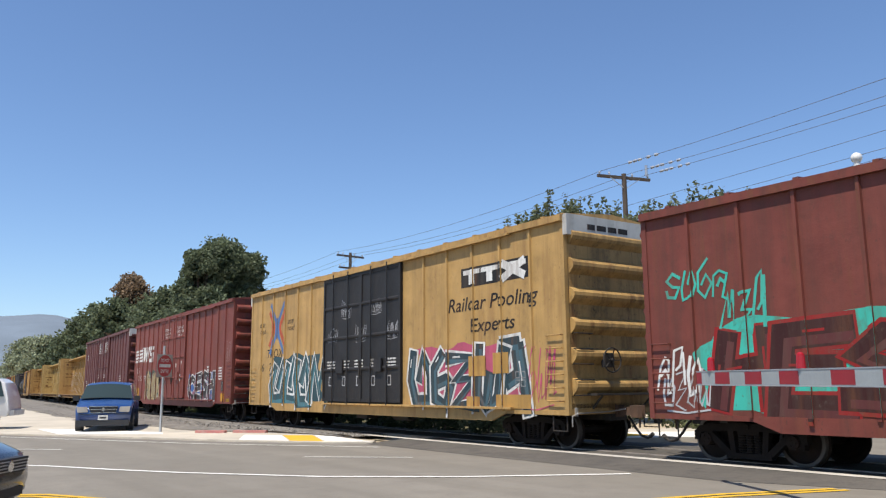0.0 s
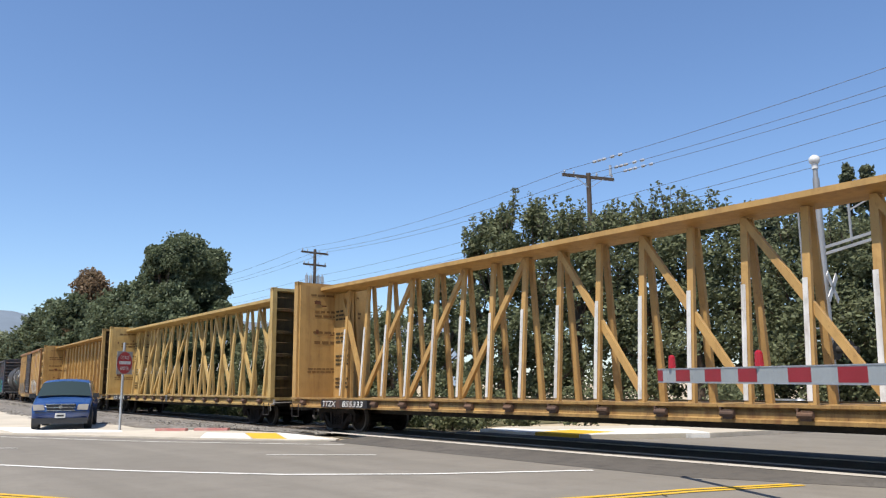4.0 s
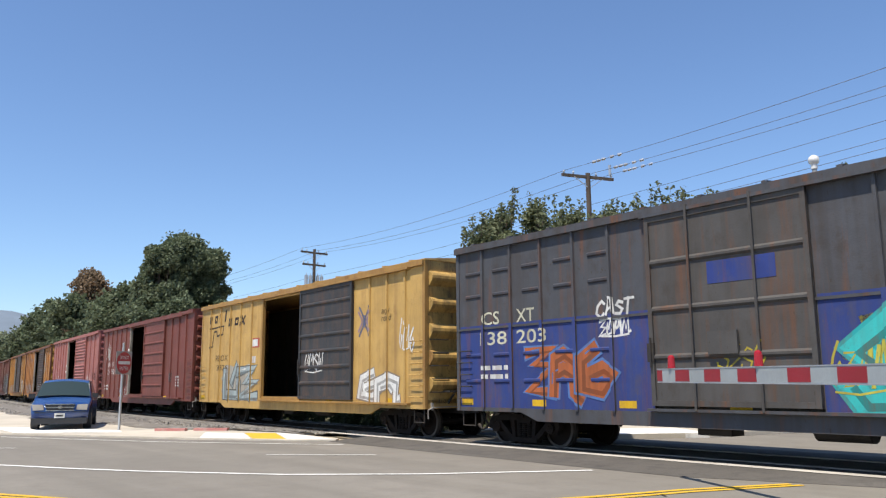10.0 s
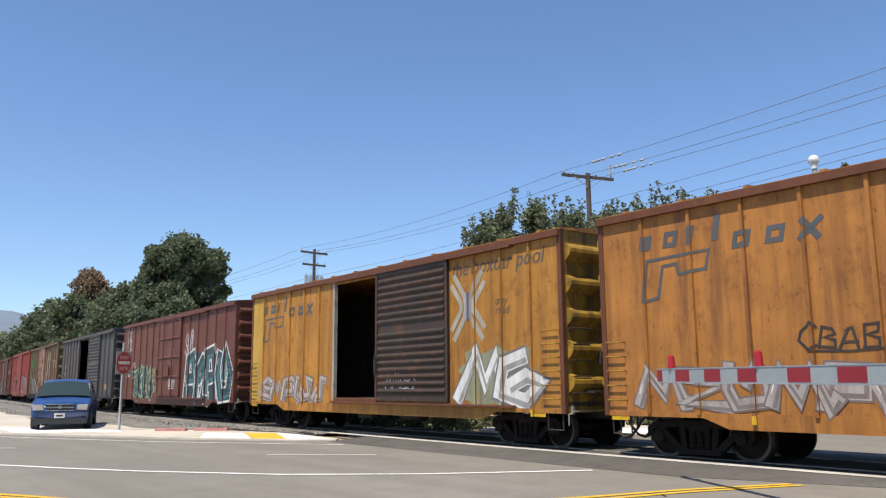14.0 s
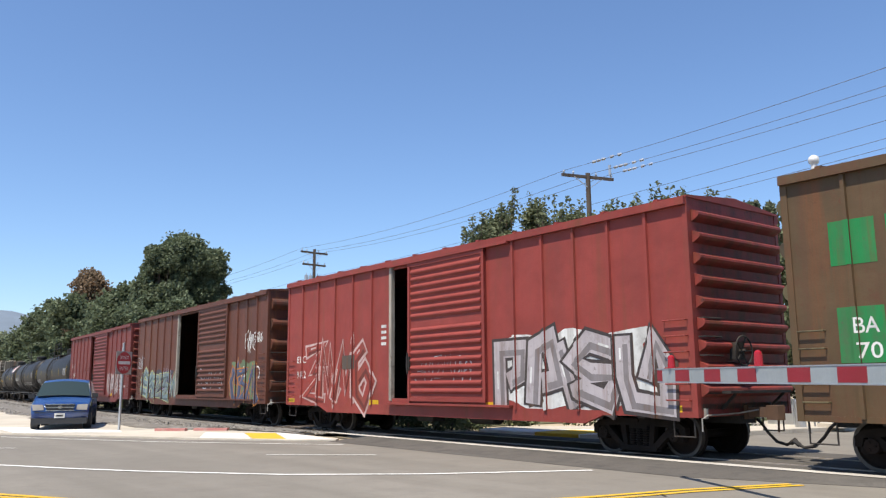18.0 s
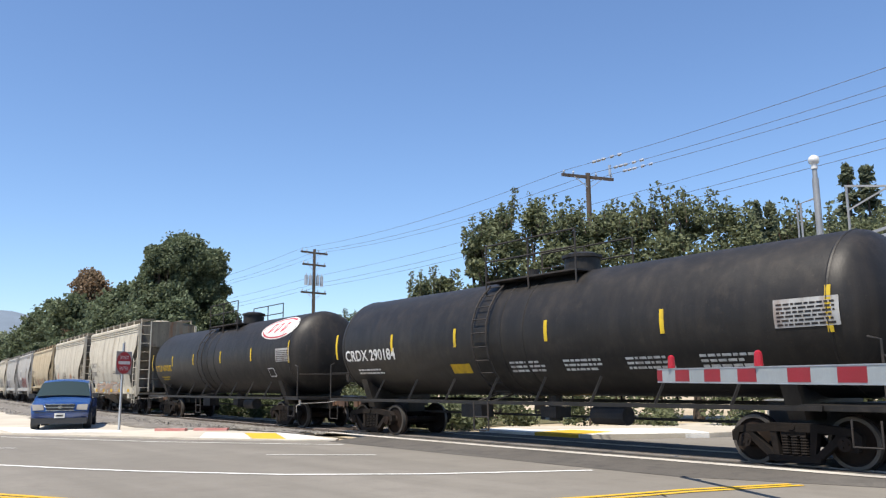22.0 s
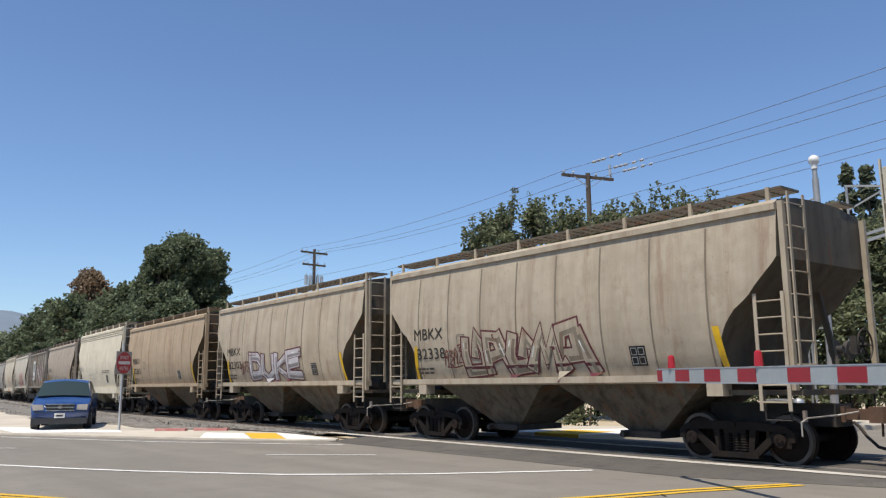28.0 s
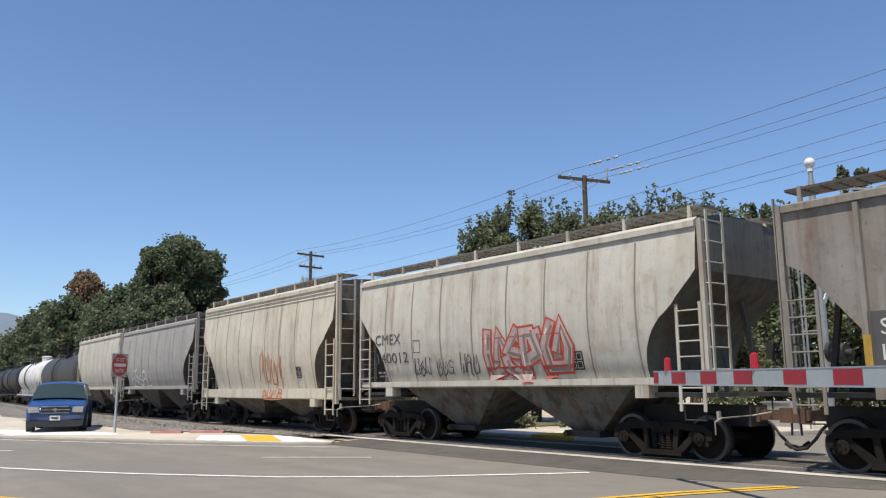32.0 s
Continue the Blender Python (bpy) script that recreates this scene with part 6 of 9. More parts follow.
part("edge_strip", Shape().bar(a0 + Vector((0, 0, 0.10)), a1 + Vector((0, 0, 0.10)), 0.06, 0.015).bar(a0 - Vector((0, 0, 0.10)), a1 - Vector((0, 0, 0.10)), 0.06, 0.015), GALV, arm)
LAMP = glow("red_lamp_lens", (0.30, 0.008, 0.014), 0.10)
for d_ in (0.42, 2.65):
    p = a0 + axis_ * d_ + Vector((0, 0, 0.11))
    part("gate_lamp", Shape().tube(p, p + Vector((0, 0, 0.15)), 0.058, 12, 0.05).ball(p + Vector((0, 0, 0.15)), 0.05, 10, 6), LAMP, gate, "small red lamp on the arm")
part("mast", Shape().tube((0, 0, 0), (0, 0, 3.4), 0.06, 12).box(-0.3, -0.3, 0, 0.3, 0.3, 0.15).box(-0.2, -0.25, 1.2, 0.2, 0.25, 1.9), GALV, gate)

MASTGREY = surface("dull_zinc_steel", (0.34, 0.34, 0.34), 0.5, 0.5, 0.12, (0.18, 0.17, 0.15), 0.25, False, 30, 0.1)
FINIAL = flat("white_enamel", (0.72, 0.72, 0.70), 0.35)
mast = root("signal_mast", "silver cantilever signal mast with a ball finial", "signal mast", pose(-11.9, 24.8, 0.12))
part("mast_pole", Shape().tube((0, 0, 0), (0, 0, 7.75), 0.125, 18, 0.10).tube((0, 0, 7.75), (0, 0, 8.1), 0.075, 12), MASTGREY, mast, smooth=True)
part("finial", Shape().ball((0, 0, 8.34), 0.17, 18, 12).tube((0, 0, 8.05), (0, 0, 8.2), 0.10, 12), FINIAL, mast, "white ball finial", True)
part("base", Shape().box(-0.4, -0.4, 0, 0.4, 0.4, 0.12), CONC, mast)
e = Vector((4.4, 1.6, 0)).normalized()
for z in (5.28, 5.48):
    part("cantilever_beam", Shape().bar(Vector((0, 0, z)), e * 5.0 + Vector((0, 0, z + 1.25)), 0.09, 0.09), MASTGREY, mast)
rail_ = part("guard_rail", Shape().bar(e * 0.8 + Vector((0, 0, 7.38)), e * 4.4 + Vector((0, 0, 6.9)), 0.06, 0.06), MASTGREY, mast)
for k, z in ((0.85, 7.37), (2.0, 7.2), (3.2, 7.05), (4.4, 6.9)):
    part("rail_post", Shape().bar(e * k + Vector((0, 0, z)), e * k + Vector((0, 0, 5.4 + 0.25 * k)), 0.06, 0.06), MASTGREY, rail_)
part("rail_brace", Shape().bar(e * 0.85 + Vector((0, 0, 6.6)), e * 2.0 + Vector((0, 0, 7.2)), 0.05, 0.05), MASTGREY, rail_)
part("conduit", Shape().rod([Vector((-0.5, -0.1, 0)), Vector((-0.5, -0.1, 7.0)), Vector((-0.1, 0, 7.1))], 0.035).rod([Vector((-0.62, -0.1, 0)), Vector((-0.62, -0.1, 7.0))], 0.03).bar((-0.6, -0.1, 3.0), (0, 0, 3.0), 0.04).bar((-0.6, -0.1, 5.0), (0, 0, 5.0), 0.04), MASTGREY, mast)
for a in (40, -40):
    d_ = Vector((-0.06, 0.42, 0.40 * (1 if a > 0 else -1)))
    part("crossbuck_blade", Shape().bar(Vector((0.35, -0.25, 4.2)) - d_, Vector((0.35, -0.25, 4.2)) + d_, 0.03, 0.2), WHITE, mast, "white crossbuck blade")
for y_ in (-0.45, 0.45):
    part("warning_lamp", Shape().tube((0.3, y_, 2.3), (0.42, y_, 2.3), 0.30, 18).tube((0.42, y_, 2.3), (0.62, y_, 2.3), 0.12, 14), DARK, mast, "round black warning light")
part("lamp_bracket", Shape().bar((0.2, -0.5, 2.3), (0.2, 0.5, 2.3), 0.06), MASTGREY, mast)
cab = root("control_box", "small grey metal control box on the pavement", "control box", pose(-13.9, 25.5, 0.13))
part("cabinet", Shape().box(-0.45, -0.3, 0, 0.45, 0.3, 0.75).box(-0.5, -0.35, 0.75, 0.5, 0.35, 0.80), GALV, cab)
bol = root("bollard", "short grey metal bollard by the kerb", "bollard", pose(-12.6, 24.0, 0.13))
part("post", Shape().tube((0, 0, 0), (0, 0, 0.7), 0.16, 14).ball((0, 0, 0.7), 0.16, 12, 6), GALV, bol)

sign = root("road_sign", "red and white do-not-enter sign on a steel post", "road sign", pose(-28.26, 8.75, LOW, 0, 0, 33))
SIGNRED = flat("red_sign_sheeting", (0.36, 0.035, 0.04), 0.5)
part("post", Shape().box(-0.03, -0.03, 0, 0.03, 0.03, 2.92), GALV, sign)
face = part("sign_plate", Shape().box(0.035, -0.385, 1.85, 0.045, 0.385, 2.62), paint((0.42, 0.40, 0.37), wear=0.2), sign)
part("sign_disc", Shape().tube((0.045, 0, 2.235), (0.052, 0, 2.235), 0.365, 32), SIGNRED, face)
part("white_bar", Shape().box(0.052, -0.28, 2.185, 0.057, 0.28, 2.29), WHITE, face)
for words, z in (("DO NOT", 2.36), ("ENTER", 1.99)):
    fm = placed(lettering(words, 0.01), -0.21, z, 0.12, 0.42)
    part("sign_words", Shape().add([(0.056, p[0], p[1]) for p in fm[0]], fm[1]), WHITE, face)

# ---- vehicles ----
GLASS = bpy.data.materials.new("tinted_car_glass")
GLASS.use_nodes = True
gbs = GLASS.node_tree.nodes["Principled BSDF"]
gbs.inputs["Base Color"].default_value = (0.03, 0.045, 0.045, 1)
gbs.inputs["Roughness"].default_value = 0.06
gbs.inputs["Specular IOR Level"].default_value = 0.3
RUBBER = flat("black_tyre_rubber", (0.02, 0.02, 0.02), 0.85)
TRIM = flat("black_plastic_trim", (0.02, 0.021, 0.023), 0.6)
CHROME = flat("chrome_trim", (0.7, 0.7, 0.7), 0.15, 1.0)
LENS = flat("pale_headlamp_lens", (0.40, 0.37, 0.33), 0.12)


def gloss(name, color):
    m = surface(name, color, 0.28, 0.0, 0.05, (0.2, 0.18, 0.15), 0.08, False, 120, 0.0)
    m.node_tree.nodes["Principled BSDF"].inputs["Coat Weight"].default_value = 0.8
    return m


def shell(prof, bow=0.16, crown=0.035):
    """A car body from a side outline of (x, z, half width) rows, front to back over the top and back along the floor; bowed in plan and over the roof."""
    n = len(prof)
    cols = (-1, -0.93, -0.75, -0.4, 0, 0.4, 0.75, 0.93, 1)
    back = min(p[0] for p in prof)
    mid = back / 2
    floor_ = min(p[1] for p in prof)
    v = []
    for c in cols:
        for x, z, w in prof:
            k = (x - mid) / -mid
            dx = -bow * abs(c) ** 3 * (max(0, k) ** 4 - 0.5 * max(0, -k) ** 4)
            dz = -crown * c * c * min(1.0, (z - floor_) * 1.2) if abs(c) < 1 else -crown * min(1.0, (z - floor_) * 1.2) - 0.02
            v.append((x + dx, c * w, z + dz))
    m = len(cols)
    f = [(j * n + i, j * n + (i + 1) % n, (j + 1) * n + (i + 1) % n, (j + 1) * n + i) for j in range(m - 1) for i in range(n)]
    return Shape().add(v, f + [tuple(range(n)), tuple(range(m * n - 1, (m - 1) * n - 1, -1))])


def vehicle(name, label, m, prof, color, wheel_x, r, crown=0.035, glass=(), front=None, wide=0.95):
    car_ = root(name, label, "car", m, "vehicles by the road")
    me = shell(prof, 0.16, crown).mesh("body")
    bm = bmesh.new()
    bm.from_mesh(me)
    bmesh.ops.bevel(bm, geom=[e_ for e_ in bm.edges if e_.calc_face_angle(0) > 0.22], offset=0.04, segments=3, profile=0.5, affect="EDGES", clamp_overlap=True)
    for f_ in bm.faces:
        f_.smooth = True
    bm.to_mesh(me)
    bm.free()
    part("body", me, gloss("car_lacquer", color), car_)
    for x in wheel_x:
        for s in (-1, 1):
            w = part("wheel", Shape().lathe([(s * (wide - 0.20), r * 0.62), (s * (wide - 0.20), r * 0.95), (s * (wide - 0.16), r), (s * (wide - 0.04), r), (s * (wide + 0.01), r * 0.94), (s * (wide + 0.01), r * 0.66)], (x, 0, r), "y", 24), RUBBER, car_, smooth=True)
            part("rim", Shape().lathe([(s * (wide - 0.10), 0.02), (s * (wide + 0.0), 0.05), (s * (wide - 0.02), r * 0.3), (s * (wide + 0.012), r * 0.62), (s * (wide + 0.0), r * 0.66), (s * (wide - 0.1), r * 0.64)], (x, 0, r), "y", 20), CHROME, w)
            part("wheel_arch", Shape().lathe([(s * (wide - 0.24), r * 1.07), (s * (wide + 0.004), r * 1.07)], (x, 0, r), "y", 20), TRIM, car_)
    for nm, pts_ in glass:
        part(nm, Shape().add(pts_, [(0, 1, 2, 3)]), GLASS, car_)
    return car_


# blue minivan: front at +x
vp = [(-0.10, 0.24, 0.84), (0.0, 0.36, 0.88), (0.03, 0.60, 0.91), (-0.02, 0.80, 0.92), (-0.22, 0.94, 0.92), (-0.95, 1.10, 0.93), (-1.70, 1.62, 0.78), (-2.1, 1.73, 0.76), (-3.4, 1.76, 0.75), (-4.4, 1.72, 0.75), (-4.75, 1.60, 0.75), (-5.0, 1.0, 0.93), (-5.05, 0.5, 0.92), (-4.9, 0.26, 0.88)]
van = vehicle("minivan", "bright blue minivan parked facing the road", pose(-30.1, 7.31, LOW, 0, 0, -18.5), vp, (0.007, 0.045, 0.175), (-0.98, -4.0), 0.33, crown=0.07, glass=[
    ("side_window", [(-1.25, 0.93, 1.04), (-2.6, 0.93, 1.04), (-2.6, 0.76, 1.52), (-1.8, 0.77, 1.50)]),
    ("side_window", [(-2.7, 0.93, 1.04), (-4.4, 0.93, 1.04), (-4.4, 0.76, 1.52), (-2.7, 0.76, 1.52)]),
    ("side_window", [(-1.25, -0.93, 1.04), (-2.6, -0.93, 1.04), (-2.6, -0.76, 1.52), (-1.8, -0.77, 1.50)])])
ws = [(-0.93 - 0.77 * t_ - 0.14 * abs(c_) ** 3 * (1 - t_) * 0.6, c_ * (0.88 - 0.13 * t_), 1.125 + 0.50 * t_ - (0.035 + 0.035 * t_) * c_ * c_) for t_ in (0.0, 0.5, 1.0) for c_ in (-1, -0.6, -0.2, 0.2, 0.6, 1)]
part("windscreen", Shape().add([(x + 0.035, y, z + 0.035) for x, y, z in ws], [(r_ * 6 + c_, r_ * 6 + c_ + 1, r_ * 6 + c_ + 7, r_ * 6 + c_ + 6) for r_ in range(2) for c_ in range(5)]), GLASS, van, smooth=True)
gr = part("grille", Shape().prism([(-0.40, 0.64), (0.40, 0.64), (0.48, 0.87), (-0.48, 0.87)], "x", -0.08, 0.045), TRIM, van)
for z in (0.65, 0.755, 0.86):
    part("grille_bar", Shape().box(0.03, -0.45, z - 0.012, 0.06, 0.45, z + 0.012), CHROME, gr)
part("grille_bar", Shape().box(0.03, -0.012, 0.69, 0.058, 0.012, 0.84), CHROME, gr)
part("badge", Shape().box(0.05, -0.05, 0.72, 0.066, 0.05, 0.81), CHROME, gr)
for s in (-1, 1):
    part("headlamp", Shape().prism([(s * 0.50, 0.67), (s * 0.84, 0.66), (s * 0.88, 0.86), (s * 0.54, 0.85)], "x", -0.26, -0.015), LENS, van)
    part("mirror", Shape().box(-1.22, s * 0.93, 1.06, -1.08, s * 1.13, 1.22), TRIM, van)
    part("windscreen_pillar", Shape().bar((-1.04, s * 0.87, 1.04), (-1.70, s * 0.76, 1.58), 0.022), WHITE if s > 0 else TRIM, van)
part("lower_bumper", Shape().box(-0.2, -0.86, 0.20, 0.032, 0.86, 0.40), TRIM, van)
part("bumper_seam", Shape().box(-0.1, -0.80, 0.595, 0.036, 0.80, 0.61), TRIM, van)
part("number_plate", Shape().box(0.0, -0.16, 0.40, 0.05, 0.16, 0.56), WHITE, van)
part("plate_bar", Shape().box(0.051, -0.11, 0.45, 0.053, 0.11, 0.51), TRIM, van)
part("wiper", Shape().bar((-0.90, -0.6, 1.14), (-0.97, 0.2, 1.18), 0.02), TRIM, van)

# white wagon, its tail towards the lot
wp = [(0.0, 0.45, 0.86), (0.02, 0.95, 0.93), (-0.1, 1.10, 0.94), (-1.35, 1.20, 0.95), (-2.1, 1.84, 0.76), (-3.4, 1.92, 0.76), (-4.9, 1.90, 0.76), (-5.15, 1.75, 0.79), (-5.35, 1.2, 0.95), (-5.42, 0.72, 0.95), (-5.35, 0.48, 0.92), (-0.2, 0.40, 0.86)]
suv = vehicle("white_wagon", "white sport wagon waiting behind the kerb", pose(-37.6, 0.42, LOW, 0, 0, -112), wp, (0.66, 0.65, 0.63), (-1.0, -4.2), 0.38, glass=[
    ("side_window", [(-1.6, 0.955, 1.22), (-2.8, 0.955, 1.22), (-2.8, 0.775, 1.80), (-2.2, 0.775, 1.80)]), ("side_window", [(-2.9, 0.955, 1.22), (-3.8, 0.955, 1.22), (-3.8, 0.775, 1.80), (-2.9, 0.775, 1.80)]), ("side_window", [(-3.95, 0.955, 1.22), (-5.15, 0.955, 1.22), (-4.95, 0.775, 1.80), (-3.95, 0.775, 1.80)])])
part("bumper", Shape().box(-5.50, -0.78, 0.50, -5.34, 0.78, 0.70), WHITE, suv)
part("side_moulding", Shape().box(-3.5, 0.945, 0.78, -1.5, 0.965, 0.85), TRIM, suv)
part("roof_rail", Shape().bar((-2.4, 0.66, 1.98), (-4.7, 0.66, 1.98), 0.04), TRIM, suv)

# black saloon on the road
bp = [(-0.12, 0.20, 0.74), (-0.02, 0.26, 0.78), (0.04, 0.46, 0.82), (0.02, 0.62, 0.83), (-0.10, 0.77, 0.84), (-0.40, 0.88, 0.86), (-1.2, 1.02, 0.88), (-1.95, 1.36, 0.66), (-2.5, 1.42, 0.64), (-3.2, 1.40, 0.66), (-4.1, 1.05, 0.86), (-4.6, 0.98, 0.84), (-4.65, 0.5, 0.82), (-4.5, 0.24, 0.78)]
sal = vehicle("dark_saloon", "dark blue-black saloon stopped on the road", pose(-10.38, 1.52, 0, 0, 0, 56), bp, (0.010, 0.014, 0.024), (-0.85, -3.6), 0.31, glass=[("windscreen", [(-1.25, -0.72, 1.06), (-1.25, 0.72, 1.06), (-1.9, 0.6, 1.36), (-1.9, -0.6, 1.36)])], wide=0.88)
gr = part("grille", Shape().prism([(-0.36, 0.56), (0.36, 0.56), (0.44, 0.72), (-0.44, 0.72)], "x", -0.2, 0.045), TRIM, sal)
for z in (0.585, 0.62, 0.655, 0.69):
    part("grille_bar", Shape().box(0.0, -0.40, z - 0.006, 0.055, 0.40, z + 0.006), GALV, gr)
part("badge", Shape().lathe([(0.045, 0.065), (0.06, 0.065), (0.062, 0.05)], (0, 0, 0.64), "x", 16), CHROME, gr)
part("lower_grille", Shape().box(-0.25, -0.40, 0.29, 0.02, 0.40, 0.39), TRIM, sal)
for s in (-1, 1):
    part("headlamp", Shape().prism([(s * 0.50, 0.60), (s * 0.74, 0.62), (s * 0.80, 0.74), (s * 0.52, 0.73)], "x", -0.40, -0.19), LENS, sal)
    part("fog_lamp", Shape().tube((-0.25, s * 0.60, 0.36), (-0.065, s * 0.60, 0.36), 0.045, 12), LENS, sal)
# ---- the train, car by car, from the head towards the rear (metres along the train) ----
OCHRE, ORANGE = (0.54, 0.335, 0.12), (0.48, 0.20, 0.045)
OXIDE, BROWN, MAROON, PINK, SCARLET, CRIMSON = (0.20, 0.054, 0.040), (0.165, 0.055, 0.038), (0.135, 0.042, 0.042), (0.37, 0.135, 0.115), (0.31, 0.056, 0.044), (0.19, 0.040, 0.034)
PALE, CREAM, SAND, BUFF, GREY = (0.62, 0.57, 0.46), (0.56, 0.46, 0.30), (0.47, 0.40, 0.30), (0.45, 0.35, 0.235), (0.29, 0.265, 0.225)
W, K, S, TURQ, RED_ = (0.78, 0.78, 0.75), (0.015, 0.015, 0.017), (0.55, 0.56, 0.58), (0.06, 0.50, 0.40), (0.45, 0.03, 0.03)


def rail_mark(car, x, z, on, color):
    """A bent-rail emblem and two rows of letters, reduced to plain blocks."""
    for i in range(4):
        a, b, w_, h_ = x + 0.52 * i, z + 0.62, (0.24, 0.30, 0.12, 0.12)[i], (0.28, 0.30, 0.34, 0.46)[i]
        fm = [(p + 0.22 * (q - b), q) for p, q in (outline(a, b, a + w_, b + h_, 0.09) if i == 1 else rect(a, b, a + w_, b + h_))[0]], outline(0, 0, 1, 1, 0.1)[1] if i == 1 else [(0, 1, 2, 3)]
        decal("emblem_letter", fm, ink(color), car, lift=0.005, **on)
    for i in range(3):
        a, b = x + 1.95 + 0.62 * i, z + 0.42
        fm = outline(a, b, a + 0.33, b + 0.30, 0.09) if i < 2 else joined([stroke([(a, b), (a + 0.3, b + 0.30)], 0.1), stroke([(a, b + 0.30), (a + 0.3, b)], 0.1)])
        decal("emblem_letter", ([(p[0] + 0.22 * (p[1] - b), p[1]) + tuple(p[2:]) for p in fm[0]], fm[1]), ink(color), car, lift=0.005, **on)
    decal("emblem_rail", stroke([(x + 0.05, z - 0.35), (x + 0.15, z + 0.42), (x + 1.5, z + 0.47), (x + 1.42, z + 0.14), (x + 0.85, z + 0.10), (x + 0.80, z + 0.30), (x + 0.50, z + 0.28), (x + 0.38, z - 0.30), (x + 0.05, z - 0.35)], 0.06), ink(color), car, lift=0.005, **on)


def cross_mark(car, x, z, s, on, c1, c2):
    """Two facing chevrons, each of an outer and an inner band, that meet in an upright core."""
    for sx_ in (-1, 1):
        decal("cross_emblem", stroke([(x + sx_ * s * 0.62, z + s * 0.92), (x + sx_ * s * 0.14, z + 0.30 * s), (x + sx_ * s * 0.08, z), (x + sx_ * s * 0.14, z - 0.30 * s), (x + sx_ * s * 0.62, z - s * 0.92)], 0.17 * s), ink(c2), car, lift=0.005, **on)
        decal("cross_emblem", stroke([(x + sx_ * s * 0.72, z + s * 0.62), (x + sx_ * s * 0.32, z + 0.14 * s), (x + sx_ * s * 0.28, z), (x + sx_ * s * 0.32, z - 0.14 * s), (x + sx_ * s * 0.72, z - s * 0.62)], 0.17 * s), ink(c1), car, lift=0.008, **on)
    decal("cross_emblem", rect(x - 0.05 * s, z - 0.40 * s, x + 0.05 * s, z + 0.40 * s), ink((0.10, 0.13, 0.26)), car, lift=0.011, **on)


# oxide-red boxcar with turquoise and black letters
car, half, c, on, don, dl = boxcar(280.3, 298.9, 4.85, OXIDE, (286.8, 290.0), "oxide red boxcar with turquoise and black graffiti", door_kind="plug", post_gap=1.15)
decal("graffiti_halo", cloud(-half + 0.9, 0.80, 4.6, 1.95, random.Random(8), 7), ink(TURQ), car, lift=0.003, **on)
piece(car, "HES", -half + 1.25, 0.95, 3.7, 1.5, (0.05, 0.015, 0.015), (0.30, 0.02, 0.02), None, 5, on)
tag(car, -half + 5.9, 1.1, 1.6, 1.0, W, 7, on, 0.10, 2)
tag(car, -half + 0.2, 1.3, 1.0, 0.8, W, 10, on, 0.08, 2)
tag(car, -half + 0.5, 3.0, 1.4, 0.7, TURQ, 6, on, 0.07)
tag(car, -half + 1.7, 2.3, 0.9, 1.0, TURQ, 8, on, 0.09, 2)
tag(car, -half + 0.3, 1.0, 1.1, 0.7, S, 9, on, 0.06)
small_print(car, -half + 6.2, 2.2, 0.5, 0.8, 6, on)

# tall ochre boxcar with black doors
car, half, c, on, don, dl = boxcar(259.6, 278.1, 5.28, OCHRE, (266.33, 268.9, 271.3), "tall ochre boxcar with black doors and graffiti", door_color=(0.025, 0.025, 0.027), door_kind="plug", band=(0.62, 0.62, 0.58), wear=0.22, post_gap=1.05, end_ribs=6)
decal("emblem_panel", rect(274.2 - c, 4.02, 276.9 - c, 4.52), BLACK, car, lift=0.004, **on)
for i, (a, b) in enumerate(((274.3, 275.0), (275.05, 275.75), (275.85, 276.8))):
    decal("emblem_letter", rect(a - c, 4.34, b - c, 4.46), WHITE, car, lift=0.008, **on)
    if i < 2:
        decal("emblem_letter", rect((a + b) / 2 - 0.12 - c, 4.08, (a + b) / 2 + 0.12 - c, 4.34), WHITE, car, lift=0.008, **on)
    else:
        decal("emblem_letter", joined([stroke([(a + 0.1 - c, 4.10), (b - 0.1 - c, 4.44)], 0.2), lifted(stroke([(a + 0.1 - c, 4.44), (b - 0.1 - c, 4.10)], 0.2), 0.002)]), WHITE, car, lift=0.011, **on)
stencil(car, "Railcar Pooling", 273.6 - c, 3.42, 0.36, K, on, 3.6, 0.01, 0.2)
stencil(car, "Experts", 274.6 - c, 2.86, 0.34, K, on, 1.75, 0.01, 0.2)
cross_mark(car, 262.2 - c, 3.75, 1.0, on, (0.55, 0.10, 0.05), (0.10, 0.20, 0.42))
stencil(car, "next", 260.5 - c, 3.86, 0.22, K, on, 0.52, 0.0, 0.2)
stencil(car, "load", 260.6 - c, 3.60, 0.22, K, on, 0.5, 0.0, 0.2)
stencil(car, "any", 263.2 - c, 3.86, 0.22, K, on, 0.52, 0.0, 0.2)
stencil(car, "road", 263.2 - c, 3.60, 0.22, K, on, 0.58, 0.0, 0.2)
stencil(car, "TBOX", 261.3 - c, 2.66, 0.32, K, on, 1.5, 0.0, 0.2)
stencil(car, "6", 260.75 - c, 2.15, 0.30, K, on, 0.25, 0.0, 0.2)
stencil(car, "71", 261.5 - c, 2.15, 0.30, K, on, 0.5, 0.0, 0.2)
piece(car, "#4", 261.6 - c, 0.88, 4.6, 1.75, (0.035, 0.10, 0.12), W, (0.035, 0.09, 0.11), 11, on)
piece(car, "#5", 271.7 - c, 0.92, 4.9, 1.6, (0.03, 0.06, 0.075), W, (0.50, 0.10, 0.17), 12, on, 0.1)
tag(car, 276.4 - c, 1.0, 1.3, 1.4, (0.60, 0.10, 0.20), 13, on, 0.05)
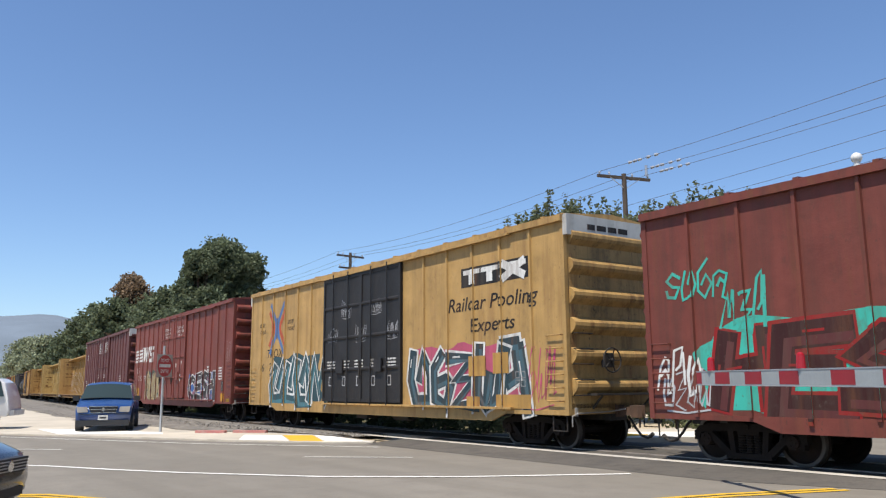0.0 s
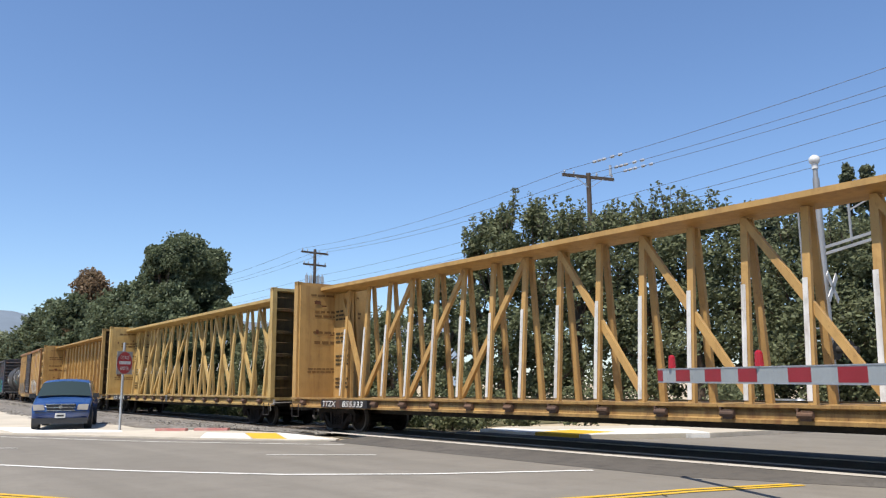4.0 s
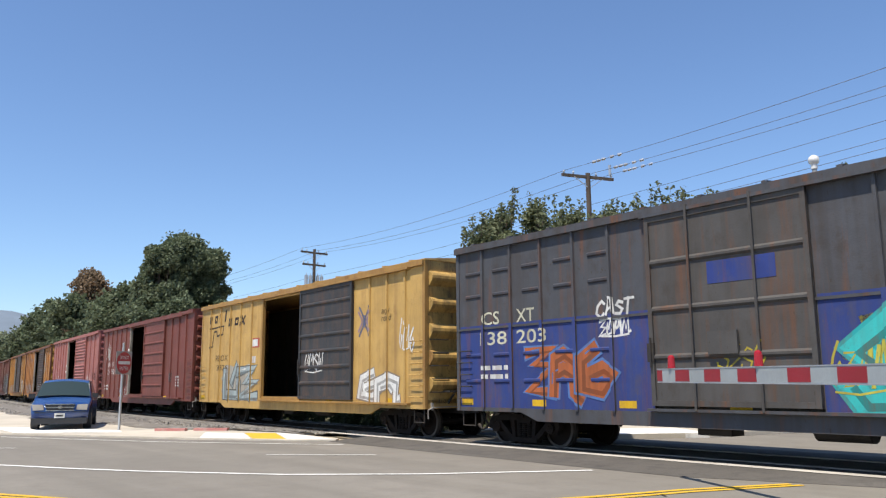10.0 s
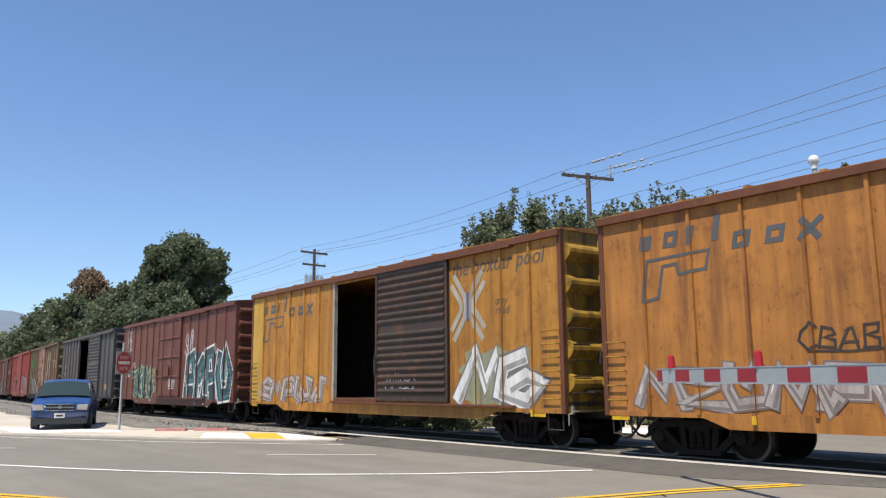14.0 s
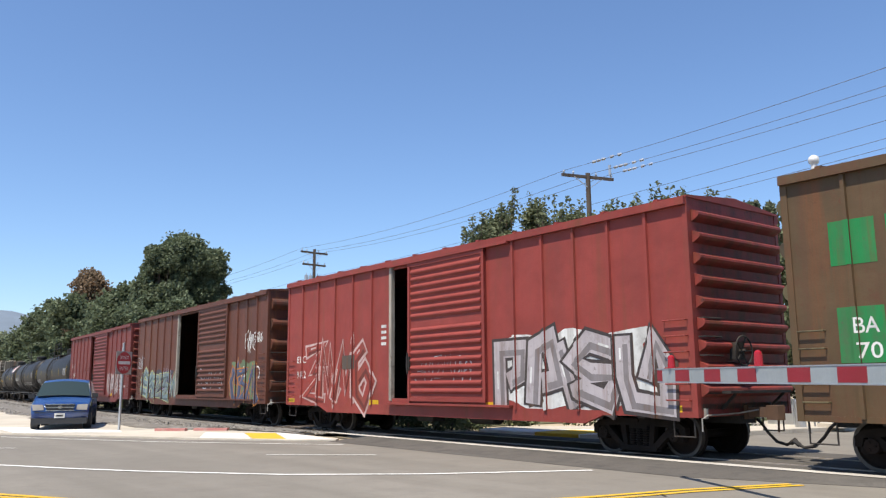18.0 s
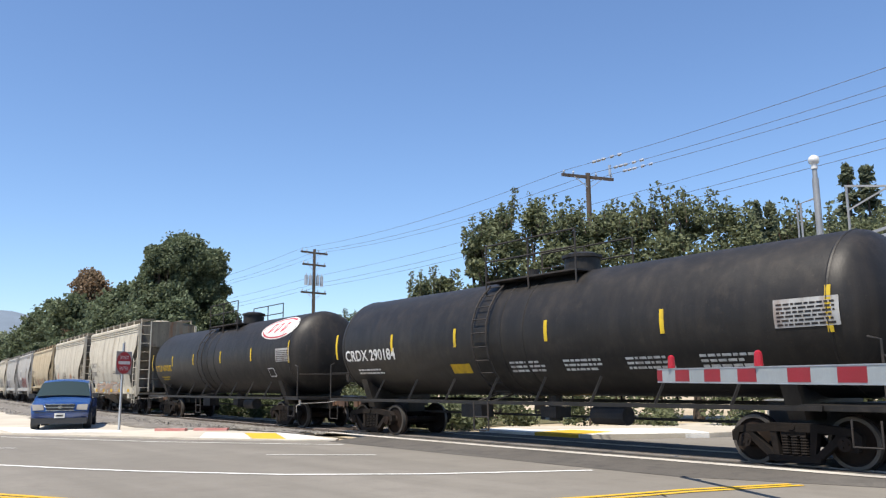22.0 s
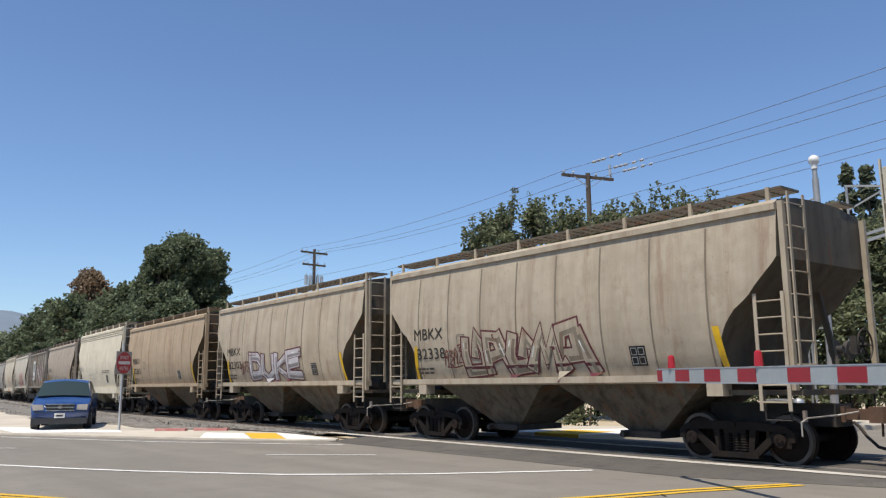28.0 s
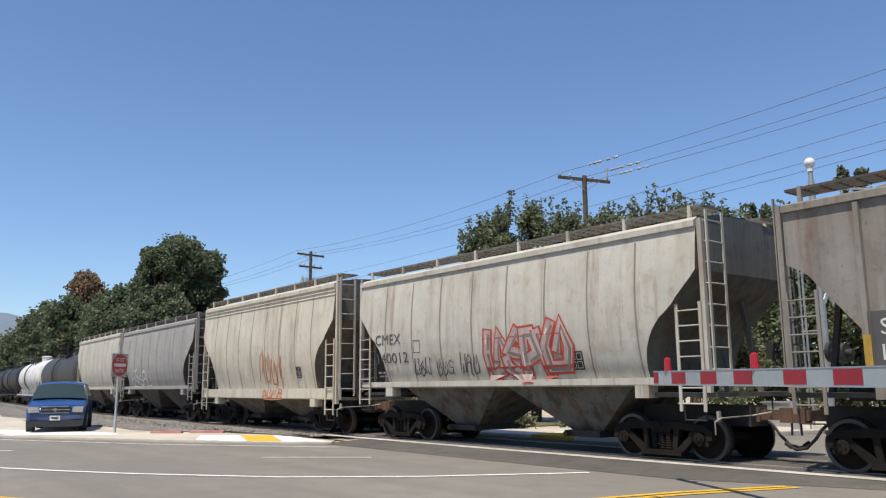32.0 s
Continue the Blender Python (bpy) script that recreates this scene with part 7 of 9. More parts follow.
for i in range(5):
    tag(car, dl[0][0] + 0.3 + 0.95 * i, 2.9 + 0.8 * (i % 2), 0.7, 0.5, S, 20 + i, don, 0.022, 4)
    decal("warning_stencil", outline(dl[0][0] + 0.42 + 0.95 * i, 1.55, dl[0][0] + 0.62 + 0.95 * i, 1.85, 0.03), ink(S), car, lift=0.006, **don)
    small_print(car, dl[0][0] + 0.3 + 0.95 * i, 2.1, 0.6, 0.3, 3, don, seed=i)
dataplate(car, 276.3 - c, 1.45, on)
for a, b, z0, z1 in ((274.5, 275.2, 1.75, 2.25), (275.5, 276.1, 1.8, 2.3), (274.4, 274.95, 0.95, 1.25), (275.6, 276.9, 0.98, 1.3)):
    decal("paint_patch", rect(a - c, z0, b - c, z1), ink((0.52, 0.30, 0.085)), car, lift=0.024, **on)

# red boxcar with a white emblem
car, half, c, on, don, dl = boxcar(239.0, 257.4, 5.36, (0.225, 0.055, 0.042), (245.6, 248.0, 250.3), "oxide red boxcar with a white striped emblem", door_kind="plug", wear=0.25, end_ribs=7)
for i in range(4):
    decal("emblem_stripe", ([(239.25 - c, 3.70 - 0.2 * i), (241.0 - c, 3.74 - 0.2 * i), (241.0 - c, 3.86 - 0.2 * i), (239.25 - c, 3.82 - 0.2 * i)], [(0, 1, 2, 3)]), WHITE, car, lift=0.005, **on)
decal("emblem_block", ([(241.0 - c, 3.1), (241.4 - c, 3.1), (242.0 - c, 3.45), (241.8 - c, 3.1), (242.3 - c, 3.1), (242.7 - c, 3.95), (242.3 - c, 3.95), (241.9 - c, 3.6), (241.7 - c, 3.95), (241.0 - c, 3.95)], [(0, 1, 8, 9), (2, 3, 4, 5), (2, 5, 6, 7), (1, 2, 7, 8)]), WHITE, car, lift=0.006, **on)
decal("emblem_block", stroke([(243.6 - c, 3.85), (242.9 - c, 3.85), (242.85 - c, 3.5), (243.5 - c, 3.5), (243.45 - c, 3.15), (242.7 - c, 3.15)], 0.2), WHITE, car, lift=0.007, **on)
stencil(car, "NS", 239.8 - c, 2.45, 0.30, W, on, 0.5)
stencil(car, "47", 239.85 - c, 2.0, 0.30, W, on, 0.5)
stencil(car, "12", 240.65 - c, 2.0, 0.30, W, on, 0.45)
stencil(car, "70", 241.6 - c, 2.0, 0.30, W, on, 0.5)
decal("graffiti_halo", cloud(241.7 - c, 0.9, 4.0, 1.75, random.Random(30), 9), ink((0.06, 0.10, 0.085)), car, lift=0.003, **on)
piece(car, "#4", 242.1 - c, 0.92, 3.2, 1.4, (0.46, 0.36, 0.20), (0.40, 0.31, 0.17), (0.60, 0.57, 0.48), 31, on)
decal("graffiti_halo", cloud(250.6 - c, 0.86, 4.9, 1.5, random.Random(33), 8), ink((0.06, 0.16, 0.42)), car, lift=0.003, **on)
piece(car, "CESH", 250.9 - c, 0.95, 4.1, 1.35, (0.035, 0.032, 0.036), W, None, 32, on)
rd = random.Random(34)
for i in range(16):
    a, b, r_ = 251.0 + rd.random() * 3.9 - c, 1.0 + rd.random() ** 2 * 1.1, rd.uniform(0.04, 0.10)
    decal("sprayed_dot", ([(a + r_ * math.cos(k * 0.785), b + r_ * math.sin(k * 0.785)) for k in range(8)], [tuple(range(8))]), ink((0.42, 0.16, 0.24)), car, lift=0.022, **on)
dataplate(car, 256.0 - c, 1.4, on)
for x, rows_ in ((246.1, ("CLOSE THIS DOOR", "BEFORE CLOSING", "MAIN DOOR")), (248.5, ("CLOSE AND LOCK", "BOTH DOORS BEFORE", "MOVING CAR"))):
    for i, row in enumerate(rows_):
        stencil(car, row, x - c + 0.12 + 0.04 * abs(17 - len(row)), 4.58 - 0.2 * i, 0.13, W, dict(don, y=don["y"] - 0.012), 0.078 * len(row), 0.01)
for x, z, s_ in ((245.9, 2.5, 0.16), (247.0, 2.2, 0.22), (248.6, 2.6, 0.18), (249.3, 1.9, 0.3), (249.6, 2.75, 0.14)):
    decal("notice", rect(x - c, z, x - c + s_, z + s_ * 1.2), WHITE, car, lift=0.006, **don)
decal("orange_panel", rect(239.85 - c, 1.12, 240.4 - c, 1.6), ink((0.62, 0.36, 0.03)), car, lift=0.004, **on)
decal("orange_panel", rect(256.0 - c, 0.95, 256.5 - c, 1.3), ink((0.62, 0.30, 0.03)), car, lift=0.004, **on)
tag(car, 256.55 - c, 2.7, 0.6, 0.9, (0.45, 0.28, 0.26), 35, on, 0.03, 3)
small_print(car, 253.9 - c, 1.9, 0.4, 0.7, 5, on)
small_print(car, 255.6 - c, 1.9, 0.5, 0.6, 5, on)
yellow_marks(car, half, 0.93, on, 4.4)

# maroon boxcar
car, half, c, on, don, dl = boxcar(218.3, 236.9, 5.38, MAROON, (225.07, 227.55, 230.0), "tall maroon boxcar with a white end band", door_kind="plug", band=(0.60, 0.60, 0.58), wear=0.22, end_ribs=7)
decal("emblem_loop", stroke([(219.6 - c, 4.25), (219.1 - c, 4.25), (219.1 - c, 3.9), (219.6 - c, 3.9), (219.65 - c, 4.25), (219.9 - c, 3.9), (220.1 - c, 4.25), (220.3 - c, 4.25)], 0.09), WHITE, car, lift=0.005, **on)
piece(car, "#5", 219.4 - c, 0.95, 5.2, 1.05, (0.55, 0.45, 0.05), W, (0.28, 0.28, 0.25), 41, on)
for i, x in enumerate((225.6, 228.1)):
    small_print(car, x - c, 4.2, 1.2, 0.75, 6, don, seed=i)
    small_print(car, x - c + 0.1, 2.2, 0.4, 0.5, 3, don, seed=i)
small_print(car, 234.1 - c, 1.6, 0.55, 0.9, 6, on)
dataplate(car, 232.6 - c, 1.75, on)
decal("sprayed_line", stroke([(230.3 - c + 0.35 * i, 1.25 + 0.12 * math.sin(i * 1.3)) for i in range(16)], 0.035), ink((0.10, 0.16, 0.28)), car, lift=0.006, **on)
tag(car, 230.4 - c, 1.0, 2.6, 0.5, (0.16, 0.22, 0.32), 44, on, 0.04)
stencil(car, "784555", 218.9 - c, 2.0, 0.22, W, on, 1.2)
yellow_marks(car, half, 0.93, on, 4.6)

# three centre-beam flat cars
car, half, c, on, son = centrebeam(194.5, 217.2, "mustard yellow centre-beam lumber car with white-wrapped posts", OCHRE, wrapped=True)
son = name_board(car, -half + 2.3, 0.82, 2.6, 0.23)
stencil(car, "TTZX", -half + 2.4, 0.86, 0.16, W, son, 0.78, 0.01, 0.2)
stencil(car, "855333", -half + 3.55, 0.86, 0.16, W, son, 1.15, 0.01, 0.2)
for i in range(4):
    small_print(car, -half + 0.5, 1.4 + 0.75 * i, 0.8, 0.4, 3, on, (0.05, 0.04, 0.02), i)
car, half, c, on, son = centrebeam(170.3, 193.0, "yellow centre-beam lumber car with open truss", (0.58, 0.40, 0.15))
nb_ = name_board(car, -half + 2.45, 0.82, 2.25, 0.23)
stencil(car, "TTZX", -half + 2.55, 0.86, 0.16, W, nb_, 0.78, 0.01, 0.2)
stencil(car, "84435", -half + 3.62, 0.86, 0.16, W, nb_, 0.92, 0.01, 0.2)
for i in range(4):
    small_print(car, -half + 0.5, 1.4 + 0.75 * i, 0.8, 0.4, 3, on, (0.05, 0.04, 0.02), i)
dataplate(car, -0.3, 0.80, son, 0.32)
car, half, c, on, son = centrebeam(146.0, 168.8, "weathered yellow lumber car with oval openings", (0.50, 0.31, 0.105), solid=True, wear=0.34)
small_print(car, -half + 3.2, 0.86, 1.2, 0.16, 1, son)
rs = random.Random(66)
for i in range(26):
    a, z, w_, h_ = -half + 0.5 + rs.random() ** 1.6 * 3.0, 1.2 + rs.random() * 3.0, rs.uniform(0.15, 0.5), rs.uniform(0.15, 0.7)
    decal("rust_blotch", cloud(a, z, w_, h_, rs, 7), ink((0.20, 0.075, 0.028)), car, lift=0.004 + 0.0006 * i, **on)
for i in range(15):
    for z in (1.15, 1.9, 2.7, 3.5):
        if rs.random() < 0.7:
            decal("rust_streak", cloud(-8.04 + 1.2 * i + rs.uniform(-0.06, 0.02), z, 0.10, rs.uniform(0.2, 0.6), rs, 5), ink((0.15, 0.06, 0.025)), car, lift=0.18, **on)
for i in range(3):
    small_print(car, 5.4 + 1.3 * i, 1.25, 0.8, 0.5, 4, on, (0.08, 0.06, 0.03), i)
    small_print(car, -half + 5.0 + 1.3 * i, 1.25, 0.8, 0.4, 3, on, (0.08, 0.06, 0.03), i)

# ochre boxcar with a black corrugated door
car, half, c, on, don, dl = boxcar(128.8, 144.5, 4.72, OCHRE, (134.84, 138.04), "ochre boxcar with a black corrugated door", door_color=(0.03, 0.03, 0.03), chord=(0.30, 0.14, 0.05), wear=0.3, grime=(0.16, 0.07, 0.03), end_ribs=5)
rail_mark(car, -half + 0.75, 3.3, on, K)
stencil(car, "RBOX", -half + 1.4, 2.55, 0.28, (0.08, 0.05, 0.02), on, 1.1)
stencil(car, "32365", -half + 1.5, 2.12, 0.24, (0.08, 0.05, 0.02), on, 1.2)
piece(car, "#5", -half + 0.6, 0.92, 4.3, 1.0, (0.30, 0.30, 0.29), K, S, 51, on)
tag(car, dl[0][0] + 0.3, 1.2, 2.6, 0.8, W, 52, don, 0.09, 4)
tag(car, dl[0][0] + 0.5, 2.15, 2.2, 0.3, W, 54, don, 0.05, 4)
cross_mark(car, 141.3 - c, 3.75, 0.55, on, (0.50, 0.22, 0.12), (0.20, 0.22, 0.45))
stencil(car, "next", 139.7 - c, 3.85, 0.18, K, on, 0.45, 0, 0.2)
stencil(car, "load", 139.7 - c, 3.64, 0.18, K, on, 0.42, 0, 0.2)
piece(car, "#3", 139.2 - c, 1.0, 3.6, 1.1, W, K, None, 53, on)
tag(car, 143.2 - c, 1.2, 0.9, 0.9, (0.5, 0.12, 0.06), 55, on)
tag(car, 138.4 - c, 2.4, 0.8, 0.8, (0.5, 0.14, 0.08), 56, on)

# dark tank car with a white drawing
car, half, c, on = tankcar(112.2, 127.6, "matt dark grey tank car with white sprayed drawing", (0.045, 0.042, 0.040), rad=1.36, zc=2.52, rough=0.6, dip=0.10, step=0.5, yellow=(0.24, 0.13, 0.03), dusty=True)
decal("lettering", fine_fm(placed(lettering("KFTX60055", 0.02), -6.9, 2.28, 0.24, 2.1)), WHITE, car, lift=0.006, **on)
small_print(car, -half + 1.2, 2.15, 1.3, 0.2, 2, on)
def arc(x, z, rx, rz, a0, a1, n=14):
    return [(x + rx * math.cos(a0 + (a1 - a0) * k / n), z + rz * math.sin(a0 + (a1 - a0) * k / n)) for k in range(n + 1)]


# a sprayed oval with hatched bands inside and a smaller oval beside it
for pts_, t_ in ((arc(1.3, 2.78, 0.68, 0.60, 0, 6.2, 28), 0.035), (arc(1.25, 2.95, 0.60, 0.50, 3.5, 6.0), 0.03), (arc(1.28, 2.90, 0.50, 0.62, 3.7, 5.9), 0.03),
                 (arc(1.05, 2.98, 0.40, 0.14, 0.2, 2.4), 0.035),
                 (arc(0.1, 2.62, 0.42, 0.36, 0, 6.2, 22), 0.03), (arc(1.2, 3.22, 0.4, 0.12, 0.3, 2.8), 0.03)):
    decal("sprayed_drawing", fine_fm(stroke(pts_, t_), 6), WHITE, car, lift=0.006, **on)
for k in range(8):
    a = 3.95 + 0.24 * k
    decal("sprayed_drawing", fine_fm(stroke([(1.26 + 0.58 * math.cos(a), 2.93 + 0.46 * math.sin(a)), (1.28 + 0.52 * math.cos(a), 2.90 + 0.60 * math.sin(a))], 0.025), 3), WHITE, car, lift=0.007, **on)
tag(car, -0.2, 2.45, 0.6, 0.34, W, 62, on, 0.03, 4)
tag(car, 2.0, 1.85, 1.5, 0.4, (0.08, 0.45, 0.42), 61, on, 0.06)
decal("placard", rect(4.1, 2.3, 4.7, 2.75), ink((0.50, 0.35, 0.05)), car, lift=0.006, **on)
small_print(car, 5.2, 2.6, 1.2, 0.6, 5, on)

# blue and grey boxcar
car, half, c, on, don, dl = boxcar(94.6, 109.9, 4.78, (0.085, 0.088, 0.098), (100.4, 103.6), "grey and blue boxcar with graffiti panels", door_kind="plug", door_color=(0.095, 0.090, 0.085), wear=0.45, end_color=(0.05, 0.05, 0.058), end_ribs=9, shelf=2.75)
for a, b in ((-half + 0.12, dl[0][0] - 0.02), (dl[0][1] + 0.02, half - 0.12)):
    decal("blue_band", rect(a, 0.95, b, 2.85), ink((0.035, 0.06, 0.22)), car, lift=0.003, **on)
for w_, a, z in (("CS", 0.95, 2.85), ("XT", 2.1, 2.85), ("138", 0.85, 2.38), ("203", 2.1, 2.38)):
    stencil(car, w_, -half + a, z, 0.30, (0.62, 0.60, 0.45), on, 0.34 * len(w_) - 0.1, 0.01)
for i in range(5):
    for z in (1.55, 2.15, 3.55, 4.1):
        part("side_bead", Shape().prism([(-HW, z - 0.05), (-HW - 0.03, z - 0.02), (-HW - 0.03, z + 0.02), (-HW, z + 0.05)], "x", -half + 0.35 + 0.98 * i, -half + 0.95 + 0.98 * i), paint((0.06, 0.062, 0.075) if z > 2.6 else (0.035, 0.06, 0.22), wear=0.45), car)
small_print(car, -half + 0.9, 1.6, 0.9, 0.4, 2, on)
piece(car, "#3", -half + 2.3, 1.15, 2.4, 1.15, (0.50, 0.14, 0.05), (0.10, 0.20, 0.45), None, 71, on)
piece(car, "#4", 103.9 - c, 0.95, 4.3, 1.5, (0.05, 0.52, 0.50), (0.03, 0.42, 0.42), (0.45, 0.40, 0.06), 72, on)
tag(car, -half + 4.45, 2.75, 0.95, 0.42, W, 73, on, 0.075, 3, "CAST")
tag(car, -half + 4.5, 2.4, 0.8, 0.34, W, 76, on, 0.07, 3)
tag(car, half - 6.2, 1.3, 0.9, 0.8, (0.55, 0.50, 0.08), 77, on, 0.06, 3)
tag(car, dl[0][0] + 1.4, 1.6, 0.9, 0.6, (0.5, 0.4, 0.05), 74, don, 0.05)
for i in range(2):
    decal("rust_panel", rect(105.6 - c + 1.8 * i, 3.4, 106.5 - c + 1.8 * i, 4.1), ink((0.16, 0.05, 0.045)), car, lift=0.004, **on)
decal("blue_patch", rect(dl[0][0] + 1.3, 3.2, dl[0][0] + 2.6, 3.6), ink((0.035, 0.06, 0.24)), car, lift=0.006, **don)
dataplate(car, half - 2.3, 1.7, on)
yellow_marks(car, half, 1.0, on, 2.4)

# yellow boxcar with an open door
car, half, c, on, don, dl = boxcar(77.4, 93.3, 4.72, (0.60, 0.38, 0.12), (83.41, 86.36, 89.7), "pale yellow boxcar with its dark door slid open", opening=(83.41, 86.36), door_color=(0.045, 0.048, 0.052), door_kind="panel", wear=0.25, grime=(0.20, 0.10, 0.04), end_ribs=5, chord=(0.42, 0.24, 0.07))
rail_mark(car, -half + 0.8, 3.35, on, K)
stencil(car, "RBOX", -half + 1.6, 2.45, 0.24, (0.10, 0.07, 0.03), on, 1.2)
stencil(car, "3826", -half + 1.7, 2.1, 0.20, (0.10, 0.07, 0.03), on, 1.1)
piece(car, "#2", -half + 2.3, 0.95, 2.9, 1.3, (0.38, 0.45, 0.45), (0.12, 0.12, 0.11), (0.45, 0.42, 0.35), 81, on)
cross_mark(car, 90.3 - c, 3.3, 0.45, on, (0.35, 0.25, 0.3), (0.15, 0.15, 0.2))
stencil(car, "any", 91.2 - c, 3.45, 0.18, (0.12, 0.08, 0.03), on, 0.42, 0, 0.2)
stencil(car, "road", 91.2 - c, 3.24, 0.18, (0.12, 0.08, 0.03), on, 0.5, 0, 0.2)
tag(car, 92.1 - c, 2.3, 0.7, 0.8, W, 82, on, 0.07, 2)
tag(car, dl[0][0] + 0.4, 1.9, 1.2, 0.7, W, 83, don, 0.06)
piece(car, "#2", 89.9 - c, 1.0, 2.1, 0.9, W, (0.3, 0.25, 0.2), None, 84, on)
dataplate(car, 91.0 - c, 1.35, on, 0.34)
yellow_marks(car, half, 0.98, on, 3.5)
for z, w_ in ((2.9, 0.45), (2.3, 0.3)):
    decal("notice", rect(82.5 - c, z, 82.5 - c + w_, z + 0.25), WHITE, car, lift=0.006, **on)
decal("notice", rect(82.5 - c, 2.85, 83.1 - c, 3.2), ink((0.5, 0.12, 0.08)), car, lift=0.004, **on)

# brown-red boxcar with an open door
car, half, c, on, don, dl = boxcar(60.7, 76.4, 4.74, OXIDE, (66.55, 69.17, 72.48), "brown-red boxcar with its door slid open", opening=(66.55, 69.17), door_kind="panel", wear=0.3, end_ribs=8, white_jamb=True)
for w_, a, z in (("IA", 1.3, 2.6), ("NR", 2.12, 2.6), ("214", 1.22, 2.2), ("932", 2.08, 2.2)):
    stencil(car, w_, -half + a, z, 0.27, W, on, 0.20 * len(w_), 0.012)
tag(car, -half + 0.85, 2.9, 0.75, 0.9, W, 91, on, 0.06, 2)
decal("stencil_frame", outline(-half + 3.25, 2.42, -half + 3.5, 2.72, 0.02), ink((0.5, 0.42, 0.4)), car, lift=0.005, **on)
for i in range(3):
    decal("notice", rect(66.0 - c + 0.05 * i, 3.35 - 0.26 * i, 66.0 - c + 0.30 + 0.03 * i, 3.47 - 0.26 * i), WHITE, car, lift=0.006, **on)
decal("dark_patch", rect(-half + 4.5, 1.5, -half + 5.2, 2.1), ink((0.05, 0.025, 0.02)), car, lift=0.004, **on)
dataplate(car, 73.2 - c, 1.7, on, 0.4)
small_print(car, 74.2 - c, 1.5, 0.5, 0.5, 4, on)
small_print(car, -half + 0.9, 1.35, 0.6, 0.35, 2, on)
yellow_marks(car, half, 0.93, on, 3.9)
tag(car, -half + 3.8, 0.98, 1.8, 0.5, S, 92, on, 0.03)

# faded pink boxcar with an open door
car, half, c, on, don, dl = boxcar(43.7, 59.4, 4.82, PINK, (49.63, 52.56, 55.89), "faded pink boxcar with its louvred door open", opening=(49.63, 52.56), wear=0.25, grime=(0.20, 0.06, 0.05), end_ribs=9, end_color=(0.24, 0.075, 0.075), white_jamb=True)
stencil(car, "EE", -half + 1.62, 2.47, 0.23, W, on, 0.36)
stencil(car, "C", -half + 2.42, 2.47, 0.23, W, on, 0.16)
stencil(car, "30", -half + 1.6, 2.07, 0.23, W, on, 0.38)
stencil(car, "97", -half + 2.42, 2.07, 0.23, W, on, 0.38)
piece(car, "#4", -half + 1.5, 1.0, 3.2, 0.95, W, K, (0.30, 0.27, 0.42), 101, on)
tag(car, 56.3 - c, 1.3, 1.0, 0.9, W, 102, on, 0.07, 2)
tag(car, 58.0 - c, 1.9, 0.9, 0.5, K, 103, on, 0.05)
dataplate(car, 56.9 - c, 1.45, on, 0.42)
for i in range(5):
    decal("painted_triangle", ([(52.9 - c + 0.62 * i, 0.72), (53.4 - c + 0.62 * i, 0.72), (53.1 - c + 0.62 * i, 1.0)], [(0, 1, 2)]), ink((0.10, 0.12, 0.14)), car, lift=0.02, **on)
decal("notice", rect(49.0 - c, 2.9, 49.25 - c, 3.05), WHITE, car, lift=0.006, **on)
decal("notice", rect(48.9 - c, 2.5, 49.25 - c, 2.65), WHITE, car, lift=0.006, **on)
decal("reflective_mark", rect(half - 1.3, 0.95, half - 0.7, 1.15), ink((0.55, 0.22, 0.05)), car, lift=0.005, **on)

# two rusty orange boxcars with dark doors
for k, (a, b, d_, lab, seed) in enumerate(((26.15, 42.1, (32.52, 35.49, 38.69), "rust-stained orange boxcar with a dark door slid open", 110), (9.45, 25.1, (15.51, 17.9, 21.21), "faded orange boxcar with graffiti and an open door", 120))):
    car, half, c, on, don, dl = boxcar(a, b, 4.76, ORANGE if k == 0 else (0.50, 0.23, 0.04), d_, lab, opening=d_[:2], door_color=(0.052, 0.042, 0.036), wear=0.5, grime=(0.10, 0.035, 0.015), end_ribs=5, end_color=(0.42, 0.24, 0.03), chord=(0.16, 0.06, 0.03), white_jamb=True)
    if k == 1:
        decal("repainted_panel", rect(-half + 0.1, 0.95, -half + 0.95, 4.6), ink((0.56, 0.34, 0.06)), car, lift=0.003, **on)
    rail_mark(car, -half + 1.0, 3.35, on, (0.10, 0.11, 0.12))
    stencil(car, "the boxcar pool", d_[2] - c + 0.12, 4.12, 0.36, (0.13, 0.11, 0.09), on, 3.3, 0.012, 0.2)
    cross_mark(car, d_[2] - c + 0.72, 3.35, 0.85, on, (0.46, 0.42, 0.34), (0.40, 0.37, 0.31))
    stencil(car, "any", half - 2.15, 3.3, 0.2, (0.14, 0.10, 0.06), on, 0.45, 0, 0.2)
    stencil(car, "road", half - 2.15, 3.08, 0.2, (0.14, 0.10, 0.06), on, 0.5, 0, 0.2)
    dataplate(car, half - 2.0, 1.55, on, 0.6)
    tag(car, dl[0][0] + 0.5, 1.3, 1.4, 0.45, W, seed, don, 0.07)
    piece(car, "#5", -half + 0.8, 0.95, 4.4, 0.8, (0.45, 0.40, 0.38), (0.20, 0.15, 0.14), None, seed + 1, on, 0.06)
    if k == 0:
        tag(car, -half + 4.0, 1.95, 1.7, 0.45, (0.05, 0.04, 0.035), 119, on, 0.06, 5, "CBABY")
        tag(car, d_[2] - c + 0.3, 1.4, 0.8, 0.9, (0.55, 0.40, 0.22), seed + 2, on, 0.05)
    else:
        piece(car, "#2", d_[2] - c + 0.4, 0.95, 2.6, 1.3, W, (0.2, 0.2, 0.2), (0.30, 0.32, 0.2), seed + 2, on)
    yellow_marks(car, half, 0.78, on, 2.9)

